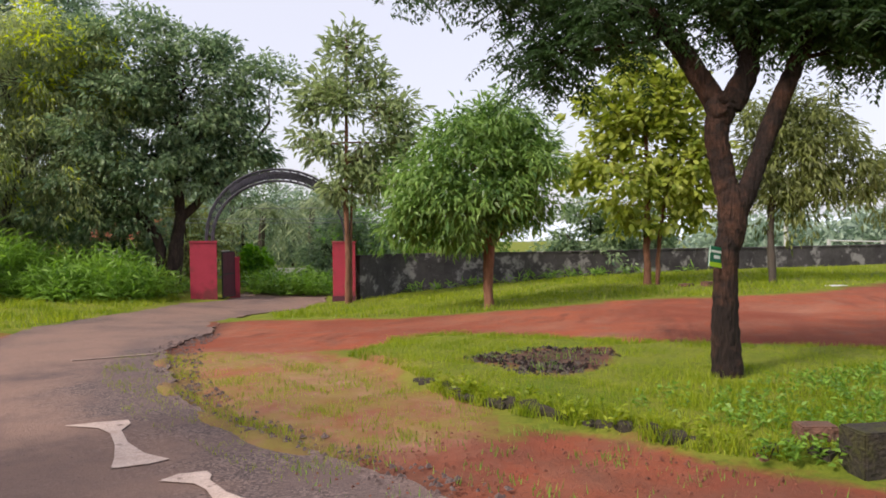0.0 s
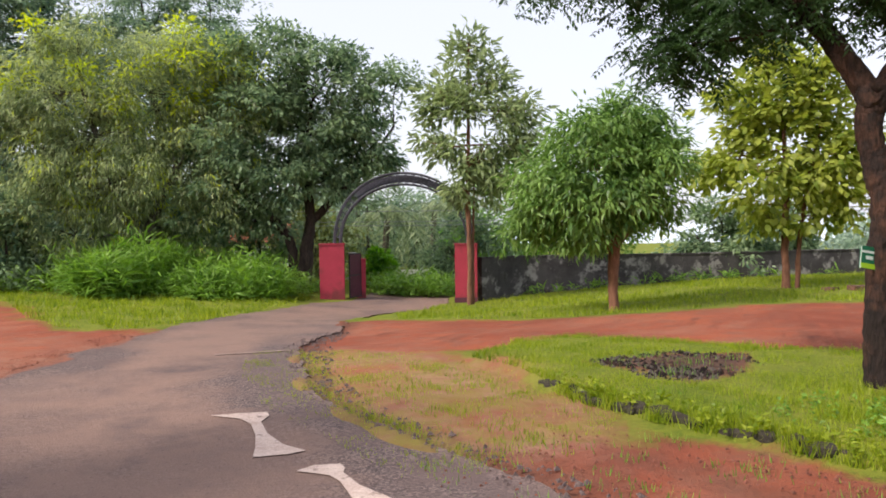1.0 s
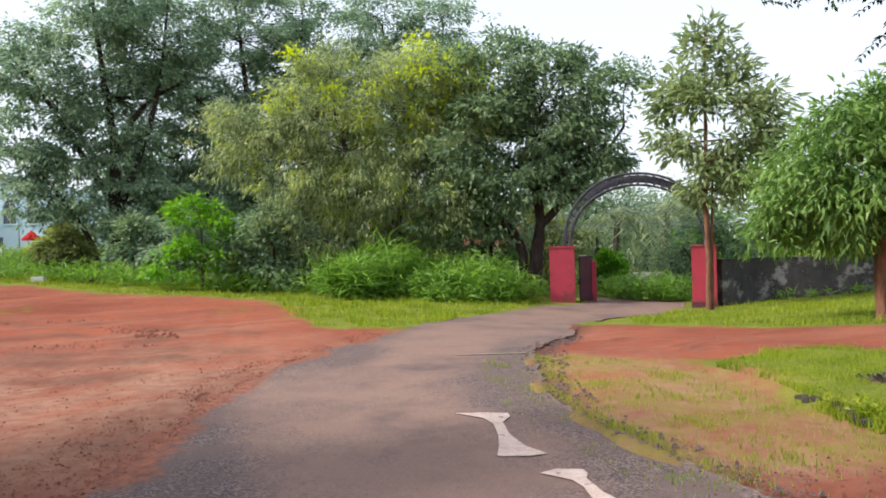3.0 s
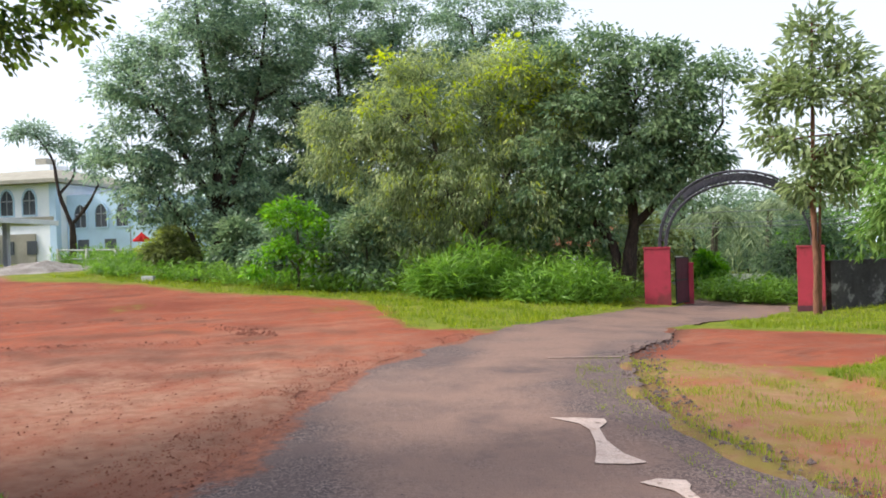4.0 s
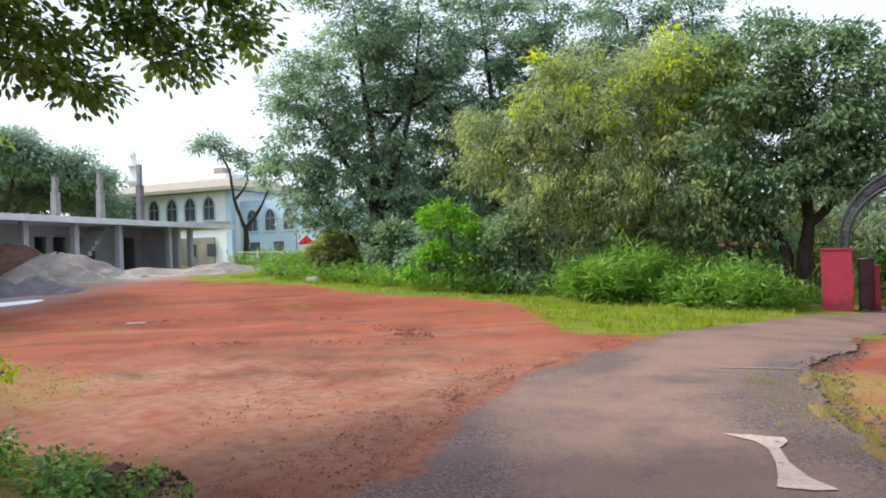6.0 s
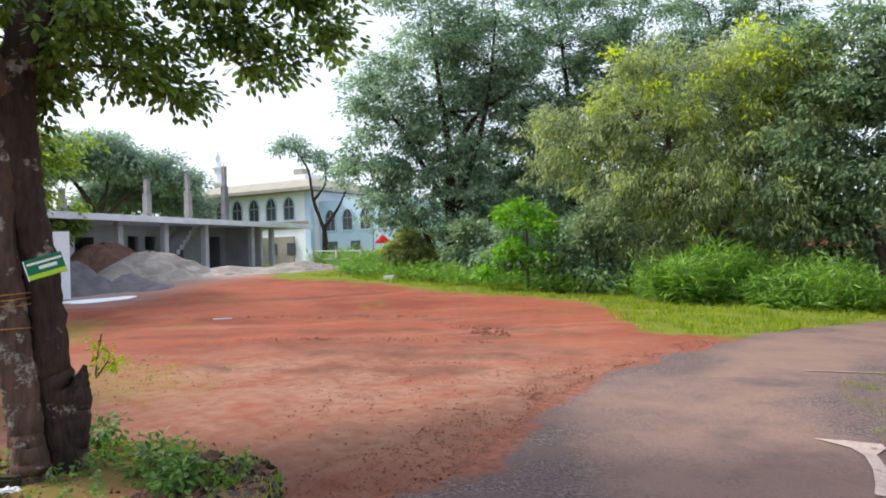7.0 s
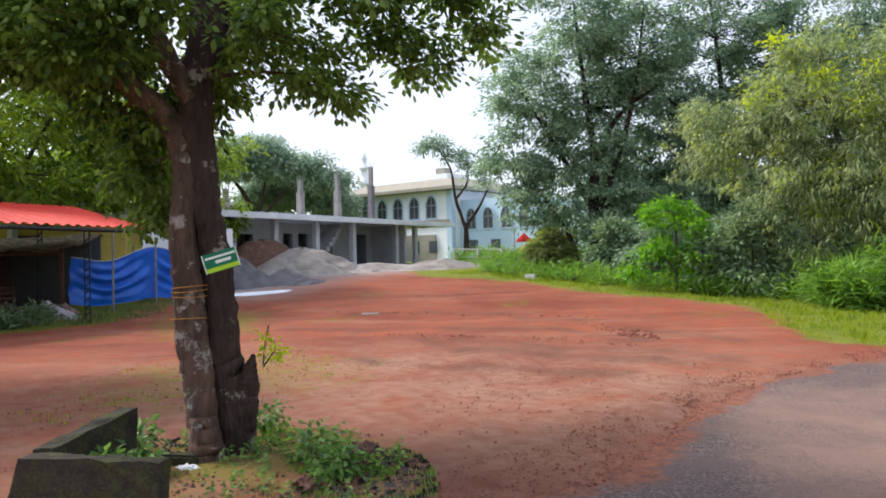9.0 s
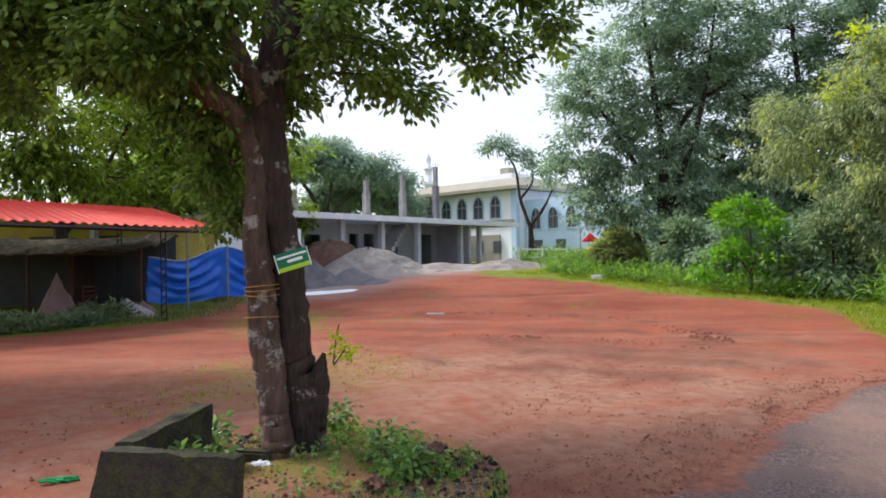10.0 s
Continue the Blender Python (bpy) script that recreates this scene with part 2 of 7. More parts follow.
    turf = mix(ramp(noise_at(1.1, 6), 0.35, 0.65), (0.13, 0.17, 0.018), (0.22, 0.23, 0.035))
    turf = mix(ramp(noise_at(14, 5, 0.7), 0.45, 0.7), turf, (0.085, 0.13, 0.016))
    turf = mix(mask("pale"), turf, mix(ramp(noise_at(3, 7, 0.7), 0.35, 0.65), (0.27, 0.2, 0.06), (0.2, 0.17, 0.035)))
    edge = calc("ADD", mask("grass"), calc("MULTIPLY", calc("SUBTRACT", noise_at(2.6, 9, 0.78), 0.5), 1.15))
    col = mix(ramp(edge, 0.36, 0.72), dirt, turf)
    l.new(col, b.inputs["Base Color"])
    b.inputs["Roughness"].default_value, b.inputs["Specular IOR Level"].default_value = 0.95, 0.12
    bp = n.new("ShaderNodeBump")
    bp.inputs["Strength"].default_value, bp.inputs["Distance"].default_value = 0.8, 0.035
    l.new(calc("ADD", noise_at(9, 8, 0.7), calc("MULTIPLY", noise_at(55, 4, 0.7), 0.5)), bp.inputs["Height"])
    l.new(bp.outputs[0], b.inputs["Normal"])
    return m


GROUND = ground_material()
def asphalt_material():
    """Old asphalt: dark binder, pale worn stone chips, dusty patches and faint cracks."""
    m = bpy.data.materials.new("worn_asphalt")
    m.use_nodes = True
    n, l = m.node_tree.nodes, m.node_tree.links
    b, co = n["Principled BSDF"], n.new("ShaderNodeTexCoord")

    def ramp(fac, lo, hi, c0=(0, 0, 0), c1=(1, 1, 1)):
        r = n.new("ShaderNodeValToRGB")
        r.color_ramp.elements[0].position, r.color_ramp.elements[0].color = lo, (*c0, 1)
        r.color_ramp.elements[1].position, r.color_ramp.elements[1].color = hi, (*c1, 1)
        l.new(fac, r.inputs[0])
        return r.outputs[0]

    def noise_at(scale, detail=5, rough=0.6):
        t = n.new("ShaderNodeTexNoise")
        t.inputs["Scale"].default_value, t.inputs["Detail"].default_value, t.inputs["Roughness"].default_value = scale, detail, rough
        l.new(co.outputs["Object"], t.inputs["Vector"])
        return t.outputs["Fac"]

    def mix(fac, a, c):
        x = n.new("ShaderNodeMix")
        x.data_type = "RGBA"
        l.new(fac, x.inputs["Factor"])
        for s, v in (("A", a), ("B", c)):
            if isinstance(v, tuple):
                x.inputs[s].default_value = (*v, 1)
            else:
                l.new(v, x.inputs[s])
        return x.outputs["Result"]

    chips = n.new("ShaderNodeTexVoronoi")
    chips.inputs["Scale"].default_value = 60
    l.new(co.outputs["Object"], chips.inputs["Vector"])
    grey = n.new("ShaderNodeSeparateColor")
    l.new(chips.outputs["Color"], grey.inputs[0])
    dust = n.new("ShaderNodeAttribute")
    dust.attribute_name = "dust"
    worn = n.new("ShaderNodeMath")
    worn.operation = "MULTIPLY_ADD"
    worn.inputs[1].default_value = 0.3
    l.new(dust.outputs["Fac"], worn.inputs[0])
    l.new(noise_at(0.55, 9, 0.72), worn.inputs[2])
    base = mix(ramp(grey.outputs[0], 0.25, 1.0), (0.065, 0.05, 0.048), (0.23, 0.17, 0.155))
    base = mix(ramp(noise_at(1.3, 7, 0.7), 0.42, 0.64), base, (0.125, 0.088, 0.08))
    base = mix(ramp(worn.outputs[0], 0.55, 0.85, c1=(0.68, 0.68, 0.68)), base, (0.27, 0.17, 0.13))
    base = mix(ramp(noise_at(0.4, 6, 0.65), 0.56, 0.7), base, (0.105, 0.077, 0.073))
    base = mix(ramp(noise_at(7, 7, 0.75), 0.6, 0.78), base, (0.2, 0.135, 0.112))
    soil, spill = n.new("ShaderNodeAttribute"), n.new("ShaderNodeMath")
    soil.attribute_name = "soil"
    spill.operation = "MULTIPLY_ADD"
    spill.inputs[1].default_value = 0.75
    l.new(soil.outputs["Fac"], spill.inputs[0])
    l.new(noise_at(3.5, 9, 0.75), spill.inputs[2])
    base = mix(ramp(spill.outputs[0], 0.82, 1.02), base, mix(ramp(noise_at(9, 6, 0.7), 0.4, 0.62), (0.26, 0.1, 0.058), (0.13, 0.055, 0.04)))
    base = mix(ramp(noise_at(26, 3, 0.7), 0.64, 0.72), base, (0.045, 0.036, 0.036))
    l.new(base, b.inputs["Base Color"])
    b.inputs["Roughness"].default_value, b.inputs["Specular IOR Level"].default_value = 0.85, 0.2
    bp = n.new("ShaderNodeBump")
    bp.inputs["Strength"].default_value, bp.inputs["Distance"].default_value = 0.6, 0.008
    l.new(chips.outputs["Distance"], bp.inputs["Height"])
    l.new(bp.outputs[0], b.inputs["Normal"])
    return m


ASPHALT = asphalt_material()
PAINT = material("faded_road_paint", (0.56, 0.45, 0.39), 0.85, 0.3, 6, 0.3, 60, second=(0.44, 0.33, 0.28), bump_size=0.004, stain=(0.2, 0.145, 0.125), stain_scale=7.0, stain_at=(0.56, 0.66))
BARK_DARK = material("dark_bark", (0.075, 0.052, 0.042), 0.95, 0.5, 7, 1.0, 26, second=(0.028, 0.02, 0.018), bump_size=0.05, stretch=0.22)
BARK_BLACK = material("blackish_bark", (0.026, 0.017, 0.014), 0.95, 0.5, 9, 1.0, 34, second=(0.014, 0.01, 0.009), bump_size=0.05, stain=(0.07, 0.034, 0.022), stain_scale=2.0, stretch=0.25)
BARK_RED = material("reddish_bark", (0.24, 0.115, 0.07), 0.95, 0.4, 7, 0.8, 26, second=(0.13, 0.06, 0.04), bump_size=0.03, stretch=0.22)
BARK_PALE = material("lichened_bark", (0.145, 0.085, 0.06), 0.95, 0.45, 8, 0.9, 30, second=(0.065, 0.042, 0.034), stain=(0.31, 0.28, 0.25), stain_scale=6.0, stain_at=(0.56, 0.62), bump_size=0.03, stretch=0.22)
BARK_DIM = material("dim_brown_bark", (0.068, 0.043, 0.034), 0.95, 0.45, 8, 1.0, 30, second=(0.032, 0.022, 0.019), stain=(0.24, 0.21, 0.18), stain_scale=5.0, stain_at=(0.58, 0.63), bump_size=0.04, stretch=0.22)
BARK_GREY = material("grey_bark", (0.12, 0.10, 0.085), 0.95, 0.4, 5, 0.8, 20, bump_size=0.03, stretch=0.22)
LEAF_FEATHER = leaf_material("feathery_leaf", (0.0195, 0.0439, 0.0195), (0.0585, 0.117, 0.039))
LEAF_MANGO = leaf_material("mango_leaf", (0.045, 0.115, 0.025), (0.22, 0.36, 0.09), gloss=0.42, through_light=0.34)
LEAF_SAPLING = leaf_material("sapling_leaf", (0.1, 0.145, 0.07), (0.35, 0.43, 0.2))
LEAF_BROAD = leaf_material("yellow_green_broad_leaf", (0.13, 0.19, 0.03), (0.38, 0.43, 0.085), through_light=0.45)
LEAF_OLIVE = leaf_material("olive_drooping_leaf", (0.08, 0.105, 0.04), (0.22, 0.26, 0.08))
LEAF_DARK = leaf_material("dark_tree_leaf", (0.055, 0.115, 0.065), (0.28, 0.38, 0.2), through_light=0.4, gloss=0.38)
LEAF_ACACIA = leaf_material("acacia_leaf", (0.12, 0.17, 0.08), (0.44, 0.51, 0.25), tip=(0.5, 0.58, 0.05), tip_share=0.03, through_light=0.44)
LEAF_TIPS = leaf_material("young_yellow_leaf", (0.38, 0.48, 0.02), (0.6, 0.68, 0.05), through_light=0.5)
LEAF_TALL = leaf_material("tall_tree_leaf", (0.07, 0.14, 0.105), (0.35, 0.46, 0.29), through_light=0.45, gloss=0.42)
LEAF_BRIGHT = leaf_material("bright_shrub_leaf", (0.072, 0.204, 0.024), (0.216, 0.432, 0.042), through_light=0.45)
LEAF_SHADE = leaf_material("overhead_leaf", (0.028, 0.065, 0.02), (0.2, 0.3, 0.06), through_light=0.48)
LEAF_PALM = leaf_material("palm_leaf", (0.1, 0.155, 0.08), (0.29, 0.35, 0.19))
# far leaves: haze is put into the colour, paler and bluer
LEAF_HAZED = leaf_material("haze_paled_leaf", (0.16, 0.235, 0.185), (0.36, 0.455, 0.34))
# sunlight on these crowns is put into the lighter, yellower leaf colour
LEAF_LIT = leaf_material("sunlit_backing_leaf", (0.045, 0.085, 0.016), (0.26, 0.36, 0.045), through_light=0.5)
GRASS = leaf_material("grass_blade", (0.11, 0.19, 0.012), (0.31, 0.37, 0.03), through_light=0.4)
WEED = leaf_material("tall_weed", (0.075, 0.17, 0.028), (0.22, 0.38, 0.06), through_light=0.4)
PILLAR_RED = material("crimson_painted_masonry", (0.4, 0.04, 0.068), 0.7, 0.15, 2.5, 0.2, 40, second=(0.34, 0.034, 0.058), stain=(0.19, 0.035, 0.042), stain_scale=1.0)
PILLAR_DARK = material("dark_maroon_paint", (0.10, 0.03, 0.045), 0.7, 0.2, 3, 0.2, 40)
ARCH_METAL = material("weathered_arch_steel", (0.075, 0.075, 0.095), 0.6, 0.4, 3, 0.2, 30, second=(0.045, 0.045, 0.06), metal=0.3)
WALL_OLD = material("blackened_compound_wall", (0.085, 0.078, 0.082), 0.95, 0.3, 1.2, 0.6, 30, second=(0.04, 0.037, 0.04), stain=(0.26, 0.25, 0.25), stain_scale=1.3, stain_at=(0.53, 0.6))
CONCRETE = material("grey_cement", (0.56, 0.56, 0.59), 0.9, 0.15, 1.2, 0.3, 25, second=(0.44, 0.44, 0.47))

# ---- the ground: one sheet to the horizon ----
ROAD_RIGHT = [(3.2, -12.0), (2.6, -2.0), (1.5, 2.6), (0.31, 4.76), (-0.14, 5.35), (-0.81, 6.11), (-1.37, 6.78), (-2.05, 7.87), (-2.62, 9.51), (-2.94, 10.49),
              (-3.2, 11.78), (-3.12, 13.65), (-3.6, 16.6), (-3.4, 20.2), (-2.1, 23.2), (-2.0, 27.0), (-1.0, 31.0)]
ROAD_LEFT = [(-3.6, -12.0), (-4.0, -2.0), (-4.2, 1.0), (-4.45, 3.42), (-4.64, 4.38), (-5.18, 5.54), (-5.9, 7.33), (-6.4, 9.76), (-6.53, 11.67), (-6.83, 14.68), (-6.34, 22.0), (-5.3, 24.6), (-5.2, 27.0), (-5.2, 31.0)]
RED_LEFT = [(-2.0, -2), (-2.6, 3.4), (-3.4, 5.5), (-4.2, 7.3), (-4.9, 9.8), (-5.2, 11.7), (-5.6, 13.2), (-8.4, 13.4), (-10.2, 15.2), (-12.0, 17.6), (-13.6, 19.1), (-16.2, 19.6), (-18.6, 18.9), (-21, 18.6), (-24.6, 19.4), (-29, 17.6),
            (-34, 18), (-34, 12), (-30, 6.5), (-25, 4.6), (-21.5, 3.0), (-20.4, -1.0), (-20, -8), (-6, -8)]
RED_RIGHT = [(-4.4, 11.2), (-4.6, 13.6), (-4.8, 16.3), (-1.6, 17.0), (2.2, 16.6), (5.7, 17.6), (9.9, 17.5), (14, 19.9), (26, 23), (28, 9), (9, 8.0), (6.05, 8.99), (4.13, 9.67), (2.85, 10.41), (0.99, 11.5), (0.1, 11.0), (-1.1, 10.2)]
DIRT_NEAR = [(0.7, 2.6), (-0.4, 4.8), (-0.7, 5.4), (0.3, 6.3), (1.2, 6.2), (2.0, 5.4), (2.9, 4.6), (6, 3.4), (6, 1)]
BED = [(-0.5, 9.5), (0.09, 8.75), (0.42, 7.8), (1.09, 6.98), (1.65, 6.22), (2.28, 5.51), (2.9, 5.05), (5.6, 4.5), (8.6, 6.0), (8.6, 8.0), (6.05, 8.99), (4.13, 9.67), (2.85, 10.41), (0.99, 11.4), (0.12, 11.0)]
ASH = [(0.89, 8.98), (1.25, 8.0), (1.77, 7.65), (2.65, 8.38), (2.74, 9.3), (1.88, 9.58)]
TREE_PATCH = [(-4.75, 2.0), (-4.7, 2.9), (-5.4, 3.3), (-6.4, 3.35), (-7.3, 2.7), (-7.5, 1.6), (-6.6, 1.2), (-5.4, 1.3)]
RUTS = [[(-19.6, 9.2), (-19.0, 11.2), (-17.2, 12.4), (-14.9, 12.4), (-14.0, 13.1)], [(-11.9, 12.5), (-10.6, 12.3), (-9.4, 12.4)], [(-13.2, 7.8), (-11.0, 7.6), (-9.7, 8.2), (-8.4, 8.7), (-7.4, 9.1)],
        [(-12.6, 8.6), (-10.8, 8.5), (-9.4, 9.2), (-7.6, 10.0)], [(-11.0, 5.4), (-9.5, 6.0), (-8.8, 7.0), (-7.8, 7.6)], [(-16.8, 6.6), (-14.6, 9.4), (-12.4, 10.9), (-10.2, 10.9)]]
SMEAR = [(-11.7, 4.4), (-10.8, 5.7), (-8.9, 6.5), (-6.9, 7.1), (-6.0, 5.6), (-6.1, 4.4), (-7.4, 3.9), (-9.3, 3.4)]
LOOSE = [(-6.4, 3.1), (-6.1, 4.2), (-5.8, 5.0), (-6.0, 6.0), (-6.6, 8.0), (-5.6, 8.0), (-4.6, 4.4), (-4.3, 3.6), (-4.9, 2.4)]
GRAVEL = [(-27, 9.0), (-31, 13.5), (-33, 20), (-40, 26), (-48, 20), (-38, 4), (-29, 6)]
VERGE = [(-0.6, 4.9), (-1.5, 6.1), (-2.1, 6.8), (-2.8, 7.9), (-3.4, 9.5), (-3.6, 10.7), (-1.2, 10.4), (-0.5, 9.5), (0.1, 8.7), (0.45, 7.7), (1.0, 6.9), (0.5, 5.8)]


def wobble(x, y, size, seed=0.0):
    """A cheap smooth ripple for edges and relief."""
    x, y = np.asarray(x) / size, np.asarray(y) / size
    return (np.sin(x * 1.7 + np.sin(y * 1.3 + seed) * 1.9 + seed) + np.sin(y * 2.1 + np.sin(x * 1.1 - seed) * 2.3) + 0.5 * np.sin(x * 4.3 + y * 3.1 + seed * 2)) / 2.5


def masks(x, y):
    """Where turf, pale soil, bare earth and gravel lie on the ground."""
    wx, wy = x + 0.25 * wobble(x, y, 0.8), y + 0.25 * wobble(y, x, 0.8, 2)
    red = np.maximum(within_poly(RED_LEFT, wx, wy, 1.2), within_poly(RED_RIGHT, wx, wy, 0.9))
    red = np.maximum(red, within_poly(DIRT_NEAR, wx, wy, 0.5))
    verge = within_poly(VERGE, wx, wy, 0.5)
    grass = 1 - red
    grass = np.where(verge > 0.3, np.minimum(grass, 0.53 + 0.09 * wobble(x, y, 0.5, 4)), grass)
    grass = np.maximum(grass, within_poly(BED, wx, wy, 0.3) * 1.0)
    grass = np.maximum(grass, within_poly(TREE_PATCH, wx, wy, 0.5) * 0.6)
    left = within_poly(RED_LEFT, x, y, 1.0)
    streaks = smooth((np.sin(x * 0.9 + y * 0.55 + 1.0) * np.sin(y * 0.5 - x * 0.2) - 0.45) * 2)
    grass = np.maximum(grass, left * streaks * 0.42 * smooth((np.hypot(x, y) - 13) / 6))
    grass = np.maximum(grass, 0.5 * within_poly([(-8.5, 1), (-8.5, 4.5), (-11, 6), (-14, 5.5), (-13, 2), (-10, 0.5)], wx, wy, 1.5))
    grass = np.maximum(grass, 0.62 * within_poly([(-16, 3.2), (-21, 3.6), (-24.5, 5.6), (-22, 8), (-16.5, 6)], wx, wy, 2.0))
    ash = within_poly(ASH, wx, wy, 0.3)
    grass *= 1 - ash * 0.9
    pale = np.clip(verge + left * smooth((11 - np.abs(np.hypot(x + 6, y - 4))) / 8) * 0.75, 0, 1)
    pale = np.clip(pale + 0.8 * within_poly(SMEAR, wx, wy, 1.8), 0, 1)
    worked = np.zeros(np.shape(x))
    for rut in RUTS:
        worked = np.maximum(worked, smooth(1.15 - distance(rut, x + 0.35 * wobble(x, y, 1.3, 6), y + 0.3 * wobble(y, x, 1.1, 8), closed=False) / 0.5) * (0.55 + 0.45 * wobble(x, y, 0.7, 9)))
    worked = np.maximum(worked, 0.75 * within_poly(LOOSE, wx, wy, 1.0))
    ash = np.maximum(ash, np.clip(worked, 0, 1) * 0.62)
    ash = np.maximum(ash, 0.4 * within_poly(DIRT_NEAR, wx, wy, 0.6) * smooth(0.5 + 0.8 * wobble(x, y, 0.6, 11)))
    brink = distance(ROAD_RIGHT, x + 0.12 * wobble(x, y, 0.4, 12), y, closed=False)
    ash = np.maximum(ash, 0.6 * smooth(1.1 - brink / 0.34) * smooth((y - 2) / 2) * smooth((20 - y) / 4))
    gravel = within_poly(GRAVEL, wx, wy, 3)
    grass *= 1 - gravel * 0.85
    return grass, pale, ash, gravel


def build_ground():
    fine = np.radians(np.arange(-48, 112, 0.32))
    coarse = np.radians(np.arange(112, 312, 4.0))
    ang = np.concatenate([fine, coarse])
    rad = [0.0]
    r = 0.8
    while r < 3000:
        rad.append(r)
        r *= 1.024 if r < 60 else 1.14
    rad = np.array(rad[1:])
    x = np.concatenate([[0], (-np.sin(ang)[None] * rad[:, None]).ravel()])
    y = np.concatenate([[0], (np.cos(ang)[None] * rad[:, None]).ravel()])
    grass, pale, bare, gravel = masks(x, y)
    near = smooth((45 - np.hypot(x, y)) / 15)
    z = height(x, y) + near * (0.018 * wobble(x, y, 0.45) + 0.03 * wobble(x, y, 1.9, 3))
    road = ROAD_RIGHT + ROAD_LEFT[::-1]
    z -= 0.09 * np.where(inside(road, x, y), smooth((distance(road, x, y) - 0.08) / 0.45), 0)
    drop = distance(ROAD_RIGHT, x, y, closed=False)
    z -= 0.035 * np.where(inside(road, x, y), 0, smooth(1 - drop / 0.6)) * smooth((y - 3) / 2) * smooth((22 - y) / 4)
    z += 0.12 * within_poly(BED, x, y, 0.14)
    nr, na = len(rad), len(ang)
    i, j = np.meshgrid(np.arange(nr - 1), np.arange(na), indexing="ij")
    k = (j + 1) % na
    faces = np.stack([1 + i * na + j, 1 + (i + 1) * na + j, 1 + (i + 1) * na + k, 1 + i * na + k], -1).reshape(-1, 4)[:, ::-1]
    j = np.arange(na)
    cap = np.stack([np.zeros(na, int), 1 + j, 1 + (j + 1) % na], -1)
    me = bpy.data.meshes.new("ground")
    quads, tris = faces, cap[:, ::-1]
    loops = np.concatenate([quads.ravel(), tris.ravel()]).astype(np.int32)
    starts = np.concatenate([np.arange(len(quads)) * 4, len(quads) * 4 + np.arange(len(tris)) * 3]).astype(np.int32)
    me.vertices.add(len(x))
    me.vertices.foreach_set("co", np.stack([x, y, z], -1).astype(np.float32).ravel())
    me.loops.add(len(loops))
    me.loops.foreach_set("vertex_index", loops)
    me.polygons.add(len(starts))
    me.polygons.foreach_set("loop_start", starts)
    me.polygons.foreach_set("use_smooth", np.ones(len(starts), bool))
    me.update(calc_edges=True)
    bm = bmesh.new()
    bm.from_mesh(me)
    bmesh.ops.recalc_face_normals(bm, faces=bm.faces)
    up = sum(f.normal.z for f in list(bm.faces)[:200])
    if up < 0:
        bmesh.ops.reverse_faces(bm, faces=bm.faces)
    bm.to_mesh(me)
    bm.free()
    for name, values in (("grass", grass), ("pale", pale), ("bare", bare), ("gravel", gravel)):
        at = me.attributes.new(name, "FLOAT", "POINT")
        at.data.foreach_set("value", values.astype(np.float32))
    me.materials.append(GROUND)
    return tagged(new("ground", me), "red laterite earth with patches of short green turf", "ground", kind="structure")


build_ground()


def road_top(x, y):
    return height(x, y) + 0.004 + 0.005 * wobble(x, y, 0.9)


